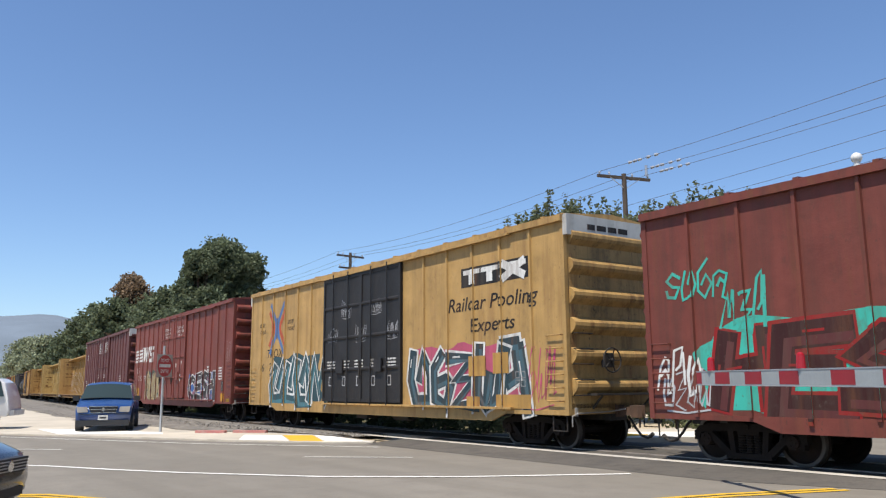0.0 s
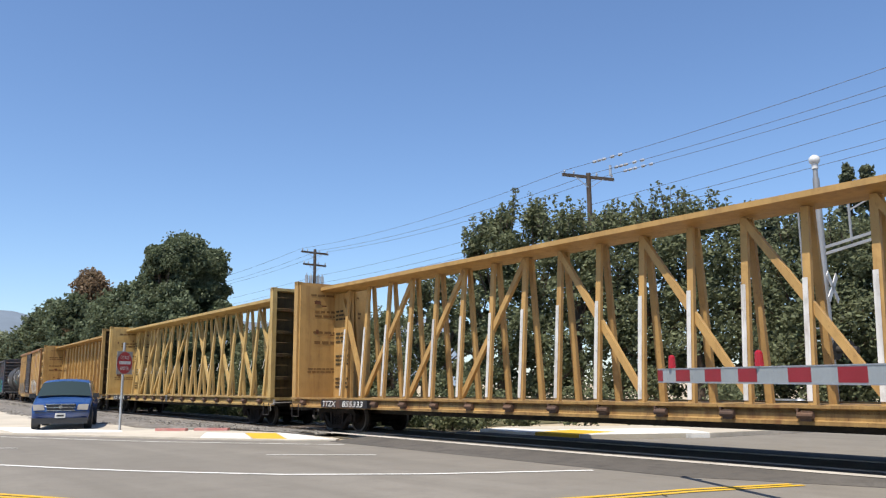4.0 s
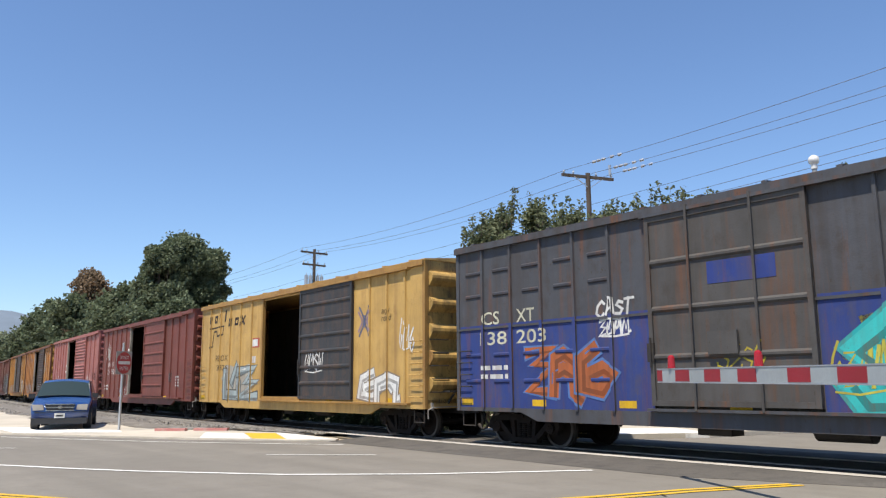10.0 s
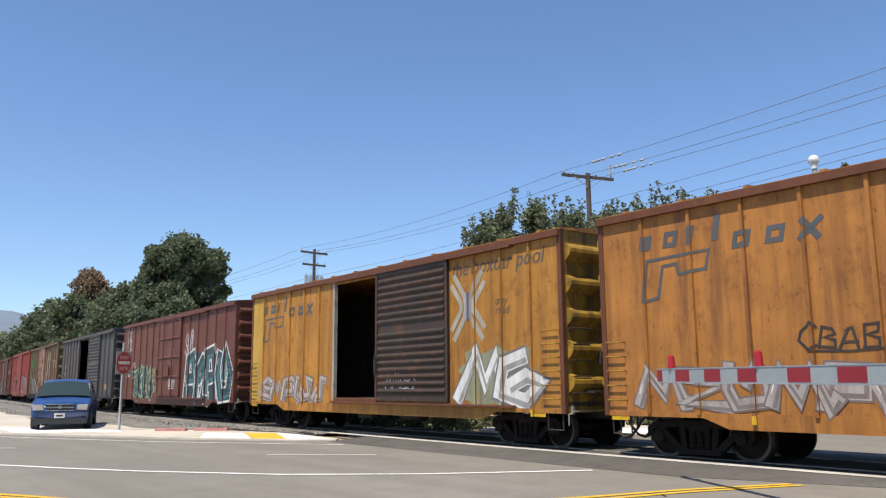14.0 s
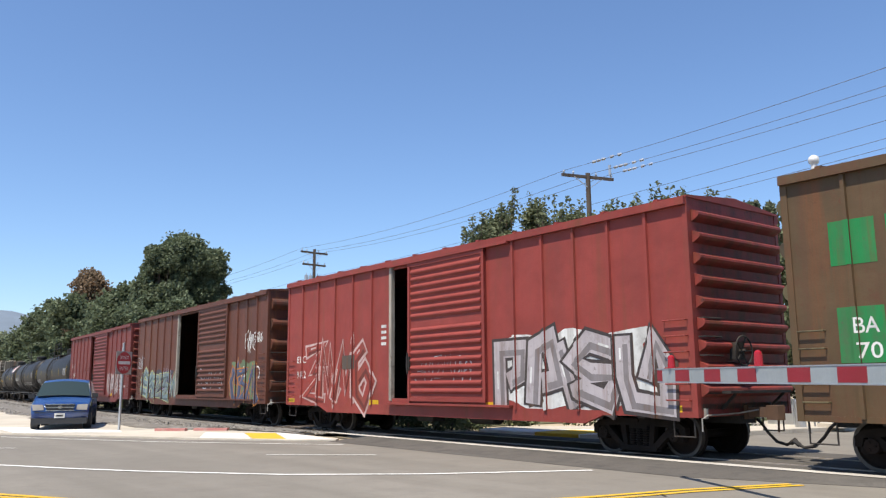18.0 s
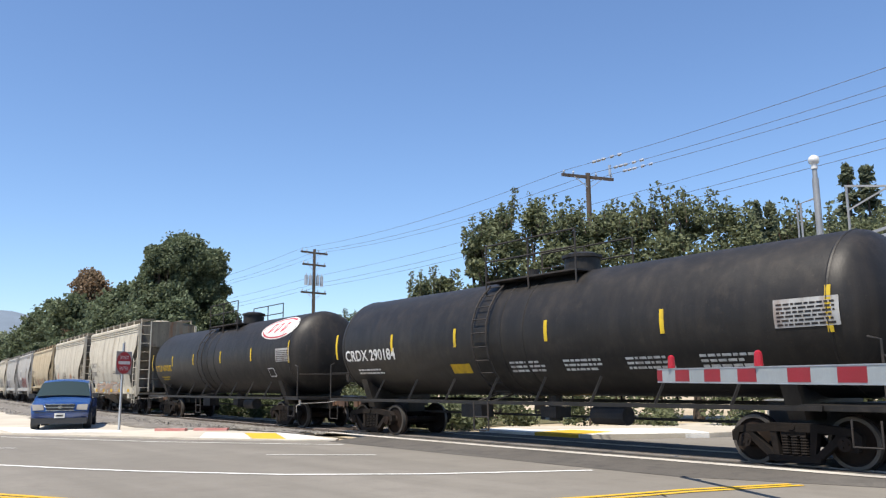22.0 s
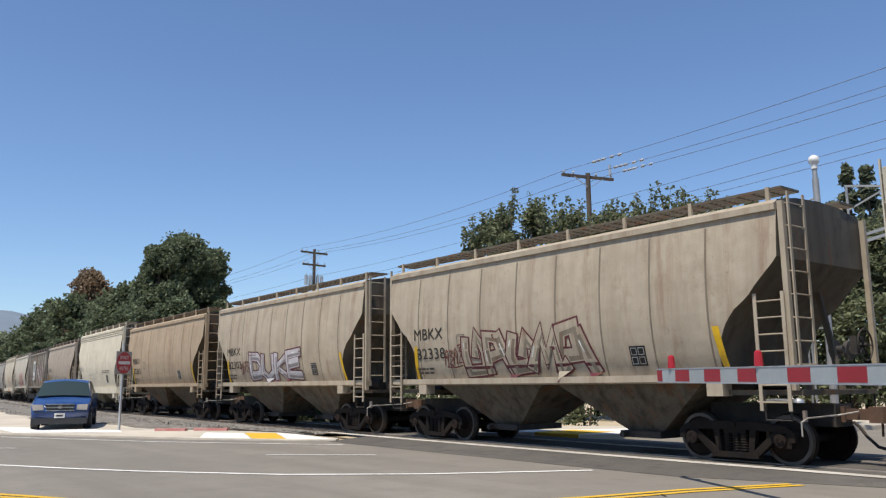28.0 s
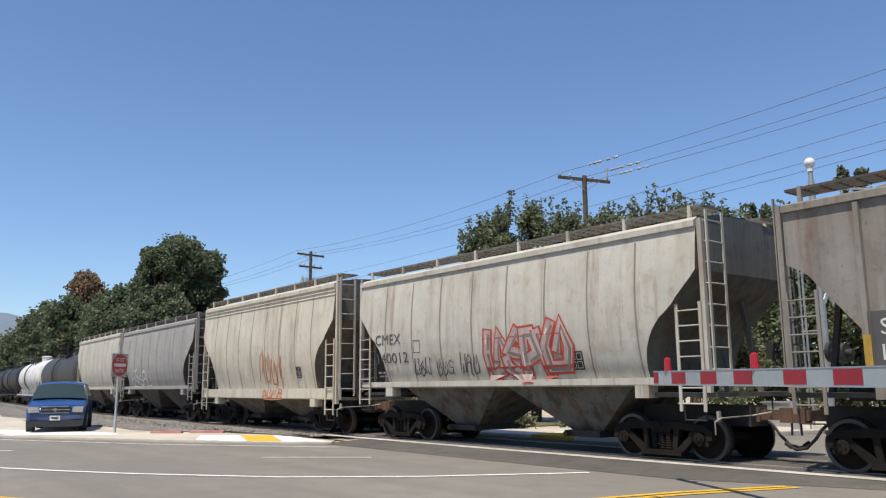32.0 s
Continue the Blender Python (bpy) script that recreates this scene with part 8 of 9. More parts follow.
# dark red boxcar
car, half, c, on, don, dl = boxcar(-7.8, 7.9, 4.70, BROWN, (-1.47, 1.74), "brown-red boxcar with teal and white graffiti", door_kind="plug", wear=0.3, end_ribs=7, post_gap=1.0)
for w_, a, z in (("BA", 0.9, 2.42), ("YL", 2.0, 2.42), ("81", 0.95, 1.98), ("56", 2.02, 1.98)):
    stencil(car, w_, -half + a, z, 0.31, W, on, 0.48, 0.012)
for i in range(4):
    tag(car, -half + 0.8, 2.85 + 0.42 * i, 0.72, 0.40, W, 130 + i, on, 0.034, 4)
piece(car, "#4", -half + 2.2, 0.95, 3.2, 1.5, (0.05, 0.13, 0.14), (0.46, 0.52, 0.30), (0.04, 0.10, 0.11), 135, on)
piece(car, "#4", 2.3, 0.92, 5.0, 2.0, (0.03, 0.085, 0.10), W, (0.03, 0.08, 0.095), 136, on)
tag(car, 2.1, 2.7, 1.0, 1.2, W, 137, on, 0.08, 2)
for i in range(3):
    tag(car, -2.6, 1.2 + 0.4 * i, 0.9, 0.34, (0.60, 0.50, 0.30), 138 + i, on, 0.05)
for z in (2.9, 2.5):
    decal("notice_frame", outline(0.1, z, 0.75, z + 0.28, 0.02), ink((0.5, 0.3, 0.28)), car, lift=0.006, **don)
tag(car, 0.2, 1.4, 0.9, 0.5, W, 142, don, 0.06, 3)

# charcoal boxcar with an open door
car, half, c, on, don, dl = boxcar(-25.5, -10.0, 4.72, (0.062, 0.064, 0.068), (-19.51, -16.38, -13.21), "charcoal boxcar with its ribbed door slid open", opening=(-19.51, -16.38), wear=0.35, grime=(0.12, 0.09, 0.06), end_ribs=8)
stencil(car, "ATW", -half + 1.05, 2.75, 0.26, (0.42, 0.42, 0.36), on, 0.82)
stencil(car, "8", -half + 1.15, 2.3, 0.22, (0.42, 0.42, 0.36), on, 0.16)
stencil(car, "99", -half + 1.62, 2.3, 0.22, (0.42, 0.42, 0.36), on, 0.36)
tag(car, dl[0][0] + 0.15, 1.2, 2.8, 0.9, W, 151, don, 0.08, 5)
piece(car, "#5", -half + 1.0, 0.98, 4.3, 0.9, (0.30, 0.30, 0.32), (0.20, 0.12, 0.10), None, 152, on, 0.05)
decal("orange_panel", rect(half - 1.7, 1.35, half - 1.1, 1.65), ink((0.60, 0.30, 0.03)), car, lift=0.005, **on)
decal("notice", rect(-19.95 - c, 2.2, -19.7 - c, 2.45), WHITE, car, lift=0.006, **on)
decal("notice", rect(dl[0][0] + 0.02, 2.6, dl[0][0] + 0.14, 2.8), WHITE, car, lift=0.012, **don)

# olive boxcar with green panels
car, half, c, on, don, dl = boxcar(-43.4, -27.6, 4.82, (0.125, 0.080, 0.040), (-37.3, -34.06), "olive brown boxcar with green panels and graffiti", door_kind="plug", door_color=(0.40, 0.26, 0.20), wear=0.6, grime=(0.11, 0.045, 0.025), end_ribs=5, end_color=(0.15, 0.125, 0.065))
GREEN = (0.02, 0.24, 0.07)
rs = random.Random(160)
for i in range(30):
    w_, h_ = rs.uniform(0.2, 0.9), rs.uniform(0.15, 0.6)
    a, z = dl[0][0] + 0.1 + rs.random() * (2.95 - w_), 1.15 + rs.random() ** 1.7 * 2.6
    decal("rust_blotch", cloud(a, z, w_, h_, rs, 8), ink((0.115, 0.042, 0.024) if i % 3 else (0.17, 0.075, 0.04)), car, lift=0.004 + 0.0006 * i, **don)
for a, b, z0, z1 in ((0.72, 1.42, 3.25, 3.95), (1.58, 2.42, 3.25, 3.95), (2.56, 3.4, 3.25, 3.95), (0.75, 1.45, 1.75, 2.6), (1.58, 2.4, 1.75, 2.6), (2.58, 3.4, 1.75, 2.1), (3.55, 4.4, 1.75, 2.1)):
    decal("green_panel", rect(-half + a, z0, -half + b, z1), ink(GREEN), car, lift=0.004, **on)
for w_, a, z in (("BA", 1.0, 2.2), ("YL", 1.72, 2.2), ("70", 1.02, 1.82), ("50", 1.75, 1.82)):
    stencil(car, w_, -half + a, z, 0.24, W, on, 0.36, 0.01)
for i, row in enumerate(("CLOSE AND LOCK", "DOOR BEFORE", "MOVING CAR")):
    stencil(car, row, dl[0][0] + 1.0 + 0.05 * abs(14 - len(row)), 4.05 - 0.2 * i, 0.13, (0.20, 0.10, 0.07), don, 0.08 * len(row), 0.01)
tag(car, -half + 4.5, 1.1, 1.0, 1.1, (0.60, 0.58, 0.52), 167, on, 0.03, 5)
stencil(car, "CUSHION", half - 2.45, 3.34, 0.22, (0.55, 0.52, 0.42), on, 1.65, 0.01)
stencil(car, "SERVICE", half - 2.45, 2.98, 0.22, (0.55, 0.52, 0.42), on, 1.65, 0.01)
tan = (0.46, 0.36, 0.26)
for i in range(3):
    for s in (-1, 1):
        x, z = -32.0 - c, 2.4 + 0.5 * i
        decal("chevron", ([(x + s * 0.10, z + 0.36), (x + s * 0.66, z), (x + s * 0.66, z + 0.30), (x + s * 0.10, z + 0.66)], [(0, 1, 2, 3)]), ink(tan), car, lift=0.005, **on)
decal("emblem_ring", stroke([(-32.0 - c + 1.0 * math.cos(a / 5), 3.05 + 1.15 * math.sin(a / 5)) for a in range(-3, 20)], 0.15), ink(tan), car, lift=0.005, **on)
decal("primer_patch", rect(-30.8 - c, 1.0, -29.9 - c, 4.1), ink((0.14, 0.055, 0.03)), car, lift=0.004, **on)
piece(car, "#4", -33.6 - c, 0.95, 3.0, 1.0, (0.45, 0.46, 0.40), (0.25, 0.22, 0.16), (0.36, 0.32, 0.25), 161, on, 0.06)
piece(car, "#3", -30.0 - c, 0.95, 1.9, 1.15, (0.30, 0.42, 0.48), W, None, 162, on)
tag(car, -30.0 - c, 1.0, 1.9, 1.0, W, 165, on, 0.05, 4)
tag(car, -33.6 - c, 1.0, 3.0, 1.3, (0.60, 0.58, 0.50), 166, on, 0.06, 6)
decal("orange_patch", rect(half - 0.75, 1.2, half - 0.3, 1.6), ink((0.60, 0.22, 0.03)), car, lift=0.004, **on)
piece(car, "#4", -half + 2.0, 0.92, 3.0, 1.2, (0.26, 0.27, 0.26), (0.52, 0.52, 0.50), (0.32, 0.34, 0.33), 163, on, 0.05)
dataplate(car, half - 2.1, 1.4, on, 0.55)
part("end_sign", Shape().box(half + 0.06, -0.2, 4.45, half + 0.08, 0.8, 4.68), ink(GREEN), car)

# scarlet boxcar
car, half, c, on, don, dl = boxcar(-61.1, -45.2, 4.86, SCARLET, (-54.85, -54.0, -50.87), "bright red boxcar with its ribbed door ajar", opening=(-54.85, -54.0), wear=0.22, grime=(0.16, 0.05, 0.04), end_ribs=9, white_jamb=True)
stencil(car, "EEC", -half + 0.7, 2.2, 0.22, W, on, 0.6)
stencil(car, "9112", -half + 0.7, 1.72, 0.22, W, on, 0.6)
piece(car, "#4", -50.6 - c, 0.92, 4.7, 1.6, (0.50, 0.45, 0.46), (0.06, 0.05, 0.05), W, 171, on, 0.12)
piece(car, "#4", -half + 1.2, 0.92, 3.9, 1.8, SCARLET, (0.56, 0.40, 0.38), None, 172, on)
decal("dark_patch", rect(-half + 3.6, 1.95, -half + 4.3, 2.35), ink((0.09, 0.08, 0.07)), car, lift=0.02, **on)
tag(car, dl[0][0] + 0.3, 1.5, 2.4, 0.7, W, 173, don, 0.035, 5)
dataplate(car, -47.6 - c, 1.45, on, 0.42)
for i in range(4):
    decal("notice", rect(-55.4 - c, 3.05 - 0.16 * i, -55.15 - c, 3.13 - 0.16 * i), WHITE, car, lift=0.006, **on)
yellow_marks(car, half, 0.93, on, 5.0)

# brown boxcar with an open door
car, half, c, on, don, dl = boxcar(-78.4, -62.7, 4.84, (0.145, 0.050, 0.031), (-72.23, -69.54, -66.33), "brown boxcar with open door and bright graffiti", opening=(-72.23, -69.54), wear=0.35, end_ribs=5, white_jamb=True)
piece(car, "#5", -half + 0.7, 0.90, 5.2, 1.3, (0.20, 0.28, 0.30), (0.45, 0.50, 0.25), (0.06, 0.07, 0.10), 181, on, 0.05)
tag(car, -half + 0.8, 1.0, 4.6, 1.3, (0.55, 0.50, 0.70), 187, on, 0.05, 6)
piece(car, "#3", -66.0 - c, 0.85, 2.4, 1.5, (0.10, 0.13, 0.22), (0.50, 0.20, 0.05), (0.16, 0.25, 0.14), 182, on)
tag(car, dl[0][0] + 0.2, 1.35, 2.7, 0.75, W, 183, don, 0.08, 4)
tag(car, -64.6 - c, 2.7, 0.9, 0.8, W, 184, on, 0.07)
tag(car, -63.7 - c, 3.0, 0.6, 0.4, W, 185, on, 0.05)
tag(car, -half + 0.1, 2.4, 1.0, 0.6, S, 186, on, 0.05)
for x in (-64.7, -63.5):
    decal("painted_ring", stroke([(x - c + 0.22 * math.cos(a / 3), 1.95 + 0.22 * math.sin(a / 3)) for a in range(20)], 0.05), WHITE, car, lift=0.006, **on)

# crimson boxcar
car, half, c, on, don, dl = boxcar(-95.7, -79.9, 4.76, CRIMSON, (-89.37, -88.17, -84.97), "crimson boxcar with its louvred door part open", opening=(-89.37, -88.17), wear=0.2, grime=(0.12, 0.04, 0.03), end_ribs=10, white_jamb=False)
stencil(car, "ATW", -half + 0.75, 2.75, 0.24, W, on, 0.75)
stencil(car, "740", -half + 0.72, 2.15, 0.24, W, on, 0.55)
stencil(car, "35", -half + 1.5, 2.15, 0.24, W, on, 0.36)
piece(car, "#4", -84.7 - c, 1.15, 3.2, 1.0, (0.44, 0.36, 0.35), (0.34, 0.20, 0.18), None, 191, on, 0.07)
for i in range(4):
    small_print(car, -half + 0.8 + 1.05 * i, 1.15, 0.6, 0.3, 2, on, seed=i)
small_print(car, -82.2 - c, 1.3, 1.6, 0.35, 2, on)
yellow_marks(car, half, 1.02, on, 3.9)
for z in (1.55, 2.55):
    for i in range(6):
        part("side_bead", Shape().box(-half + 0.5 + 0.98 * i, -HW - 0.03, z, -half + 1.1 + 0.98 * i, -HW + 0.01, z + 0.08), paint(CRIMSON, wear=0.2, grime=(0.12, 0.04, 0.03)), car)

# black tank cars
SHELL = (0.020, 0.0185, 0.0175)
car, half, c, on = tankcar(-113.7, -97.2, "glossy black tank car with yellow reflective stripes", SHELL)
decal("lettering", fine_fm(placed(lettering("SAIX 25193", 0.02), -7.5, 1.92, 0.24, 2.0), 4), WHITE, car, lift=0.006, **on)
small_print(car, -half + 1.5, 1.66, 1.4, 0.18, 2, on)
decal("data_panel", fine_fm(rect(half - 2.15, 2.35, half - 1.05, 2.82), 6), ink((0.45, 0.45, 0.44)), car, lift=0.006, **on)
small_print(car, half - 2.1, 2.38, 0.98, 0.4, 6, on, K)
decal("placard", outline(half - 3.75, 1.72, half - 3.2, 2.05, 0.03), WHITE, car, lift=0.006, **on)
car, half, c, on = tankcar(-132.3, -115.9, "black tank car with white reporting marks", SHELL)
decal("lettering", fine_fm(placed(lettering("CRDX 290184", 0.03), -7.3, 2.18, 0.30, 2.6), 4), WHITE, car, lift=0.006, **on)
small_print(car, -half + 1.4, 1.8, 1.3, 0.18, 2, on)
decal("data_panel", fine_fm(rect(half - 1.72, 2.35, half - 0.62, 2.82), 6), ink((0.45, 0.45, 0.44)), car, lift=0.006, **on)
small_print(car, half - 1.67, 2.38, 0.98, 0.4, 6, on, K)
decal("yellow_panel", rect(-half + 5.8, 1.75, -half + 6.55, 1.98), YELLOW, car, lift=0.006, **on)
for i in range(4):
    small_print(car, -0.2 + 1.7 * i, 1.75, 1.1, 0.28, 3, on, seed=i)
car, half, c, on = tankcar(-150.5, -134.4, "black tank car with a white oval emblem", SHELL, wear=0.18)
decal("lettering", fine_fm(placed(lettering("UTLX 670582", 0.02), -7.1, 2.2, 0.26, 2.2), 4), YELLOW, car, lift=0.006, **on)
small_print(car, -half + 1.5, 1.8, 1.1, 0.2, 2, on, (0.6, 0.4, 0.03))
ov = [(half - 2.1 + 1.42 * math.cos(a / 24 * 6.28318), 3.5 + 0.40 * math.sin(a / 24 * 6.28318)) for a in range(24)]
decal("emblem_oval", fine_fm((ov, [tuple(range(24))]), 10), WHITE, car, lift=0.006, **on)
ov = [(half - 2.1 + 1.28 * math.cos(a / 24 * 6.28318), 3.5 + 0.34 * math.sin(a / 24 * 6.28318)) for a in range(25)]
decal("emblem_ring", fine_fm(stroke(ov[3:22], 0.05), 10), ink((0.5, 0.02, 0.05)), car, lift=0.009, **on)
for i in range(3):
    decal("emblem_letter", fine_fm(stroke([(half - 2.85 + 0.52 * i, 3.36), (half - 2.72 + 0.52 * i, 3.64), (half - 2.55 + 0.52 * i, 3.66), (half - 2.6 + 0.52 * i, 3.48), (half - 2.85 + 0.52 * i, 3.36)], 0.07), 4), ink((0.5, 0.02, 0.05)), car, lift=0.009, **on)
decal("data_panel", fine_fm(rect(half - 1.78, 2.3, half - 0.70, 2.75), 6), ink((0.40, 0.40, 0.39)), car, lift=0.006, **on)
small_print(car, half - 1.72, 2.33, 0.96, 0.38, 6, on, K)
decal("placard", outline(half - 2.6, 1.8, half - 2.1, 2.1, 0.03), WHITE, car, lift=0.006, **on)

# covered hoppers
def marks(car, half, on, a, b, x=1.35, color=K):
    stencil(car, a, -half + x, 2.62, 0.28, color, on, 0.30 * len(a))
    stencil(car, b, -half + x + 0.05, 2.12, 0.28, color, on, 0.24 * len(b))
    small_print(car, -half + x, 1.75, 0.7, 0.2, 2, on, tone(color, 4))
    decal("stencil_frame", outline(-half + x + 1.75, 2.35, -half + x + 2.05, 2.68, 0.02), ink((0.15, 0.14, 0.12)), car, lift=0.005, **on)
    dataplate(car, half - 3.3, 1.8, on, 0.38)


DEEP, THIN = (1.12, 1.44), (1.46, 1.60)
car, half, c, on, son = hopper(-163.6, -152.6, "off-white covered hopper with a graffitied sill", PALE, 4.72, DEEP, ridges=True)
marks(car, half, on, "GACX", "12768", 1.2, (0.16, 0.16, 0.17))
piece(car, "#7", -half + 2.2, 1.14, 5.6, 0.62, (0.50, 0.34, 0.24), (0.12, 0.10, 0.09), (0.42, 0.52, 0.50), 201, dict(y=-1.475))
for i in range(6):
    decal("reflective_mark", rect(-half + 0.3 + 1.8 * i, 1.22, -half + 0.72 + 1.8 * i, 1.38), YELLOW, car, lift=0.024, **son)
small_print(car, half - 4.6, 2.2, 1.9, 0.18, 2, on, (0.1, 0.1, 0.1))
car, half, c, on, son = hopper(-176.4, -165.5, "pale grey covered hopper with orange tags", PALE, 4.72, DEEP, ridges=True)
stencil(car, "CEFX", -half + 1.5, 2.8, 0.3, (0.40, 0.42, 0.44), on, 1.0)
tag(car, -half + 1.9, 1.6, 0.6, 0.9, (0.60, 0.16, 0.08), 211, on, 0.07, 1)
tag(car, -half + 4.0, 1.6, 1.6, 1.0, K, 212, on, 0.05, 3)
tag(car, half - 4.3, 1.7, 0.8, 0.7, (0.60, 0.25, 0.10), 213, on, 0.08, 2)
dataplate(car, half - 2.9, 1.85, on, 0.36)
small_print(car, -half + 2.6, 1.2, 1.8, 0.14, 1, son, (0.06, 0.06, 0.06))
car, half, c, on, son = hopper(-189.3, -178.0, "cream covered hopper with red and black tags", CREAM, 4.55, THIN)
marks(car, half, on, "CEMX", "11403", 1.1, (0.06, 0.055, 0.05))
for i in range(5):
    tag(car, -half + 2.4 + 1.35 * i, 1.72, 1.1, 0.55, (0.35, 0.07, 0.05) if i % 2 else (0.06, 0.05, 0.05), 220 + i, on, 0.05, 3)
for k, (a, b) in enumerate(((-202.0, -191.1), (-214.6, -204.0))):
    car, half, c, on, son = hopper(a, b, "light grey covered hopper with a blue and white emblem", (0.47, 0.465, 0.44), 4.60, (1.18, 1.46), ridges=True)
    decal("emblem_panel", rect(-half + 3.3, 2.25, -half + 4.1, 3.2), WHITE, car, lift=0.006, **on)
    decal("emblem_block", rect(-half + 3.48, 2.6, -half + 3.92, 3.05), ink((0.06, 0.10, 0.16)), car, lift=0.010, **on)
    piece(car, "#4", -half + 1.6, 1.5, 2.6, 0.75, (0.42, 0.42, 0.42), (0.16, 0.16, 0.22), None, 231 + k, on, 0.05)
    if k == 0:
        piece(car, "#5", -half + 4.4, 1.45, 3.4, 0.95, (0.42, 0.18, 0.17), (0.14, 0.06, 0.06), None, 233, on)
        tag(car, half - 3.0, 2.6, 0.8, 0.7, K, 234, on, 0.05, 2)
car, half, c, on, son = hopper(-227.3, -216.4, "off-white covered hopper with outlined graffiti", PALE, 4.72, DEEP, ridges=True)
marks(car, half, on, "CMEX", "130117", 1.35, (0.05, 0.05, 0.05))
piece(car, "#5", -half + 4.2, 1.55, 3.6, 1.05, (0.50, 0.49, 0.44), (0.10, 0.10, 0.12), None, 241, on, 0.06)
tag(car, -half + 3.0, 1.7, 0.8, 0.5, (0.5, 0.15, 0.1), 242, on, 0.03)
for i in range(4):
    tag(car, -half + 1.4 + 2.4 * i, 1.18, 0.9, 0.2, (0.05, 0.05, 0.08), 243 + i, dict(y=-1.472), 0.03, 4)
    decal("reflective_mark", rect(-half + 0.5 + 2.6 * i, 1.14, -half + 0.95 + 2.6 * i, 1.26), YELLOW, car, lift=0.006, **son)
MB = "beige covered hopper with worn yellow end stripes"
for k, (a, b, num, col, word) in enumerate(((-240.5, -228.9, "82338", SAND, "#5"), (-253.0, -241.7, "82302", SAND, "DUKE"), (-265.9, -254.4, "82265", BUFF, ""), (-291.2, -280.0, "82258", (0.42, 0.36, 0.29), ""))):
    car, half, c, on, son = hopper(a, b, MB, col, 4.52, THIN, wear=0.28, grime=(0.24, 0.14, 0.07) if k == 2 else (0.18, 0.13, 0.08))
    marks(car, half, on, "MBKX", num, 1.3, (0.02, 0.02, 0.02))
    for s in (-1, 1):
        decal("yellow_stripe", fine_fm(([(s * (half - 1.18), 1.62), (s * (half - 1.30), 1.62), (s * (half - 1.42), 2.45), (s * (half - 1.28), 2.45)], [(0, 1, 2, 3)]), 5), YELLOW, car, lift=0.008, **on)
    if word:
        piece(car, word, -half + 3.2, 1.66, 4.0, 1.05, tone(col, 1.0) if k == 0 else (0.52, 0.50, 0.52), (0.12, 0.03, 0.04), None, 251 + k, on, 0.06)
        tag(car, -half + 2.5, 1.9, 0.7, 0.5, (0.14, 0.03, 0.04), 255 + k, on, 0.05)
    elif k == 3:
        tag(car, -half + 3.6, 1.75, 2.8, 0.6, (0.22, 0.20, 0.18), 261, on, 0.06, 4)
car, half, c, on, son = hopper(-278.4, -267.3, "clean white covered hopper with a deep sill", (0.70, 0.64, 0.50), 4.78, DEEP, ridges=True, seam=False, wear=0.15)
stencil(car, "BAEX", -half + 1.2, 2.5, 0.24, (0.42, 0.44, 0.52), on, 0.7)
tag(car, -half + 3.4, 2.0, 2.6, 1.6, (0.42, 0.41, 0.36), 271, on, 0.03, 3)
decal("stencil_frame", outline(-half + 2.8, 2.4, -half + 3.05, 2.7, 0.02), ink((0.2, 0.2, 0.2)), car, lift=0.005, **on)
dataplate(car, half - 3.3, 1.75, on, 0.42)
small_print(car, half - 4.2, 2.3, 2.0, 0.18, 2, on, (0.15, 0.15, 0.15))
small_print(car, -half + 1.8, 1.2, 1.2, 0.14, 1, son, (0.05, 0.05, 0.05))
car, half, c, on, son = hopper(-303.9, -292.7, "grey rib-sided hopper with a white sign panel", GREY, 4.46, THIN, ribbed=True, wear=0.45, grime=(0.10, 0.08, 0.06))
part("sign_panel", Shape().box(-half + 4.0, -1.58, 2.15, -half + 5.25, -1.545, 3.75), paint((0.66, 0.66, 0.62), wear=0.2), car, "white sign panel with dark blue blocks")
pn = dict(y=-1.582)
for i, (z, col) in enumerate(((3.28, (0.05, 0.16, 0.20)), (3.04, (0.06, 0.18, 0.20)), (2.80, (0.04, 0.08, 0.12)))):
    decal("emblem_block", rect(-half + 4.3, z, -half + 4.95, z + 0.2), ink(col), car, **pn)
small_print(car, -half + 4.12, 2.28, 1.0, 0.3, 2, pn, (0.05, 0.05, 0.06))
stencil(car, "SD", -half + 1.5, 2.2, 0.24, W, on, 0.42)
stencil(car, "WX", -half + 2.2, 2.2, 0.24, W, on, 0.5)
stencil(car, "101", -half + 1.5, 1.82, 0.24, W, on, 0.4)
stencil(car, "37", -half + 2.2, 1.82, 0.24, W, on, 0.4)
piece(car, "#5", half - 5.8, 2.0, 4.2, 1.15, (0.58, 0.57, 0.55), (0.35, 0.08, 0.14), None, 281, on)
piece(car, "#3", -half + 2.75, 1.95, 1.7, 1.1, (0.55, 0.53, 0.51), (0.26, 0.055, 0.07), (0.24, 0.05, 0.065), 282, on)
decal("dark_patch", rect(-half + 1.35, 1.7, -half + 2.85, 2.55), ink((0.10, 0.10, 0.10)), car, lift=0.003, **on)
for a, b in on["posts"][::2]:
    decal("yellow_stripe", rect(a - 0.01, 1.62, b + 0.01, 2.2), ink((0.55, 0.34, 0.04)), car, lift=0.075, y=-1.47)
stencil(car, "2011", half - 2.2, 3.4, 0.2, W, on, 0.5)
tag(car, half - 5.9, 2.9, 0.6, 0.9, W, 283, on, 0.03)
tag(car, -half + 4.5, 1.65, 0.8, 0.35, S, 284, on, 0.04)
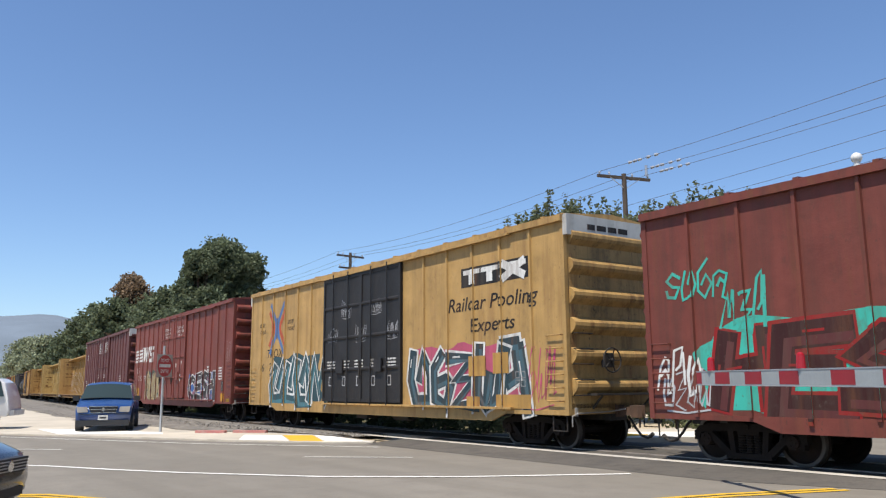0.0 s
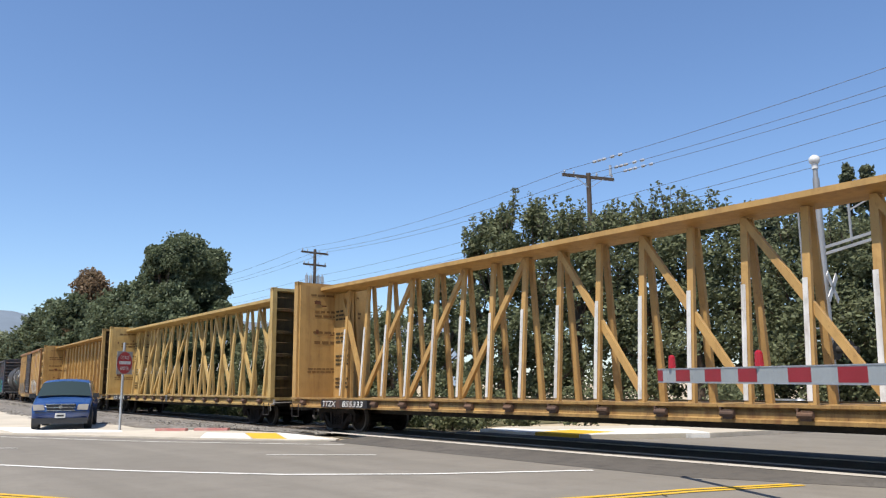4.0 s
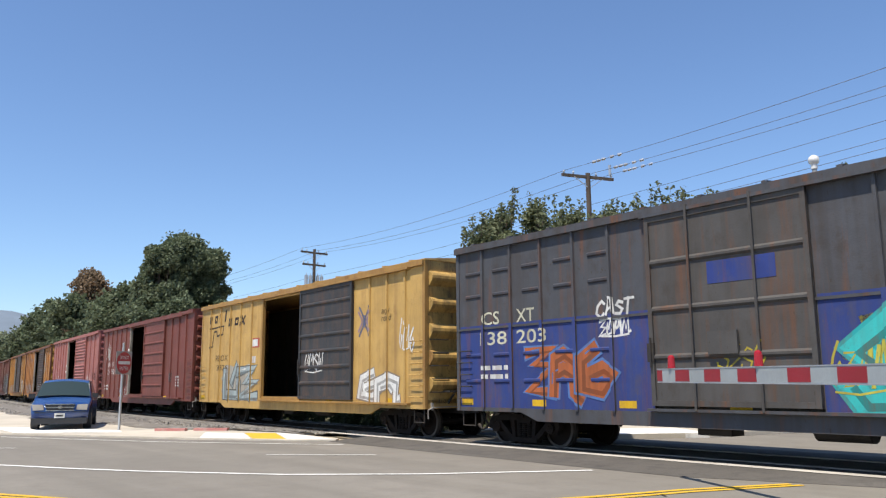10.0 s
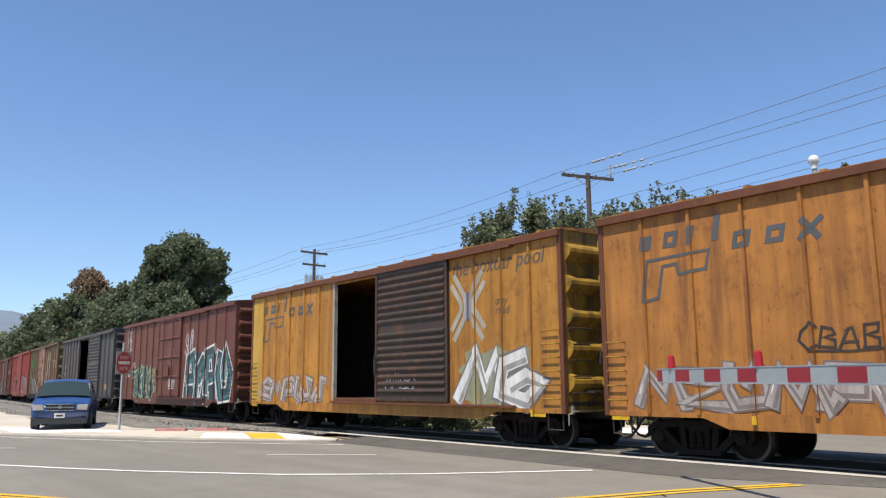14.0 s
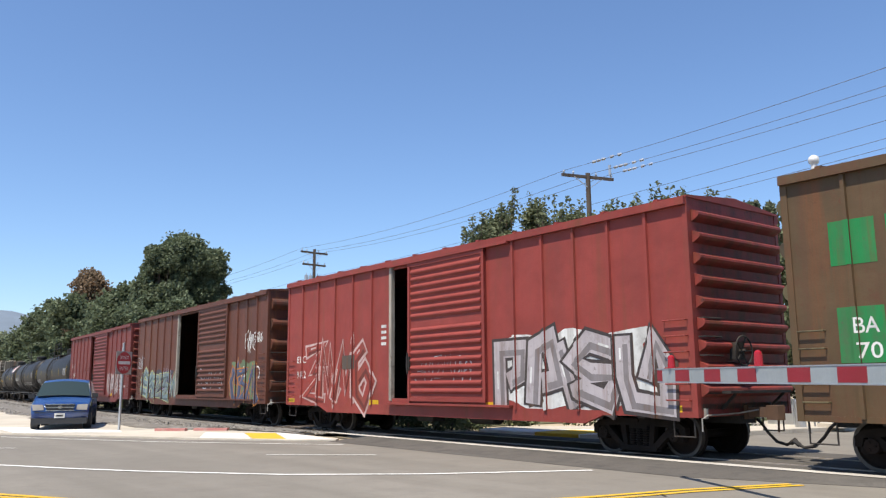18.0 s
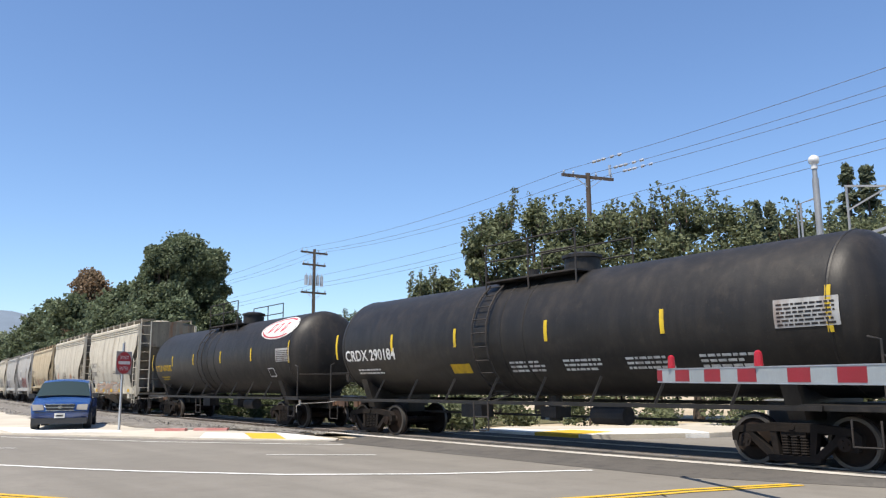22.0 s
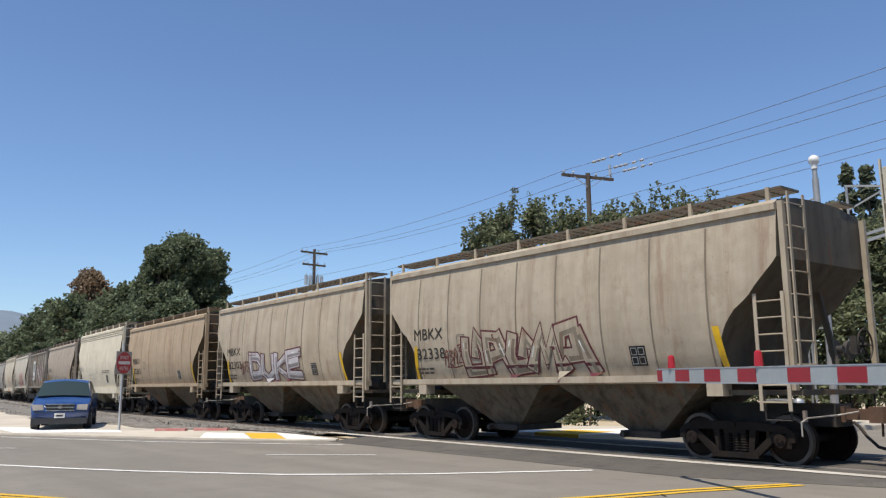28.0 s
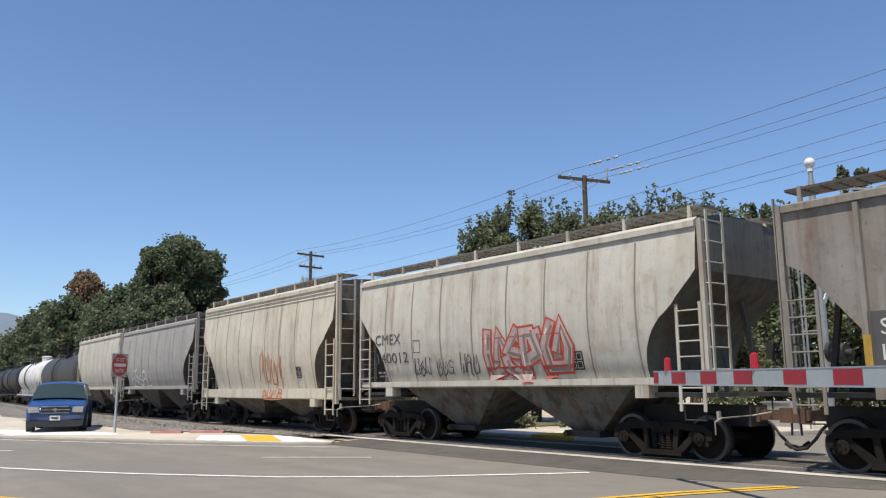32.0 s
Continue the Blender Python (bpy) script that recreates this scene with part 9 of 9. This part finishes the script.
car, half, c, on, son = hopper(-316.8, -305.3, "off-white covered hopper with red bubble letters", (0.57, 0.54, 0.46), 4.52, THIN, wear=0.3)
marks(car, half, on, "CMEX", "140012", 1.0, (0.10, 0.10, 0.10))
piece(car, "#4", half - 6.0, 1.66, 2.6, 1.15, (0.52, 0.40, 0.36), (0.50, 0.07, 0.05), None, 291, on, 0.07)
for i in range(3):
    tag(car, -half + 2.7 + 0.95 * i, 1.7, 0.7, 0.5, (0.07, 0.07, 0.07), 292 + i, on, 0.04, 2)
car, half, c, on, son = hopper(-329.0, -318.1, "pale covered hopper with orange scrawl", PALE, 4.72, DEEP, ridges=True)
tag(car, half - 5.4, 1.5, 1.8, 1.1, (0.62, 0.20, 0.08), 301, on, 0.07, 3)
tag(car, half - 5.2, 1.1, 1.6, 0.35, (0.62, 0.20, 0.08), 302, dict(y=-1.472), 0.06, 3)
dataplate(car, half - 2.6, 1.8, on, 0.36)
car, half, c, on, son = hopper(-341.2, -330.0, "grey covered hopper with pale graffiti", (0.36, 0.35, 0.33), 4.46, THIN)
tag(car, -half + 2.0, 1.6, 3.2, 0.8, W, 311, on, 0.09, 4)
car, half, c, on, son = hopper(-352.3, -341.8, "cream covered hopper with plain sides", (0.55, 0.53, 0.45), 4.52, THIN)

# tank cars at the rear
REAR = [((0.05, 0.045, 0.042), "dark brown tank car far down the line"), ((0.72, 0.71, 0.68), "white tank car far down the line"), ((0.022, 0.022, 0.026), "black tank car far down the line"), ((0.022, 0.022, 0.026), "black tank car far down the line"), ((0.05, 0.045, 0.042), "dark tank car far down the line"), ((0.022, 0.022, 0.026), "black tank car far down the line"), ((0.022, 0.022, 0.026), "black tank car far down the line")]
u = -353.4
for col, lab in REAR:
    tankcar(u - 15.2, u, lab, col, stripes=False)
    u -= 16.4
# ---- motion ----
def motions():
    """Every car rides the line at the train's speed."""
    for car_, u_ in TRAIN:
        rows = []
        for t in range(0, 33, 2):
            s = u_ + run(t)
            p = line(s)
            rows.append((float(t), pose(p.x, p.y, 0, 0, 0, math.degrees(bearing(s)))))
        walk(car_, rows)


motions()
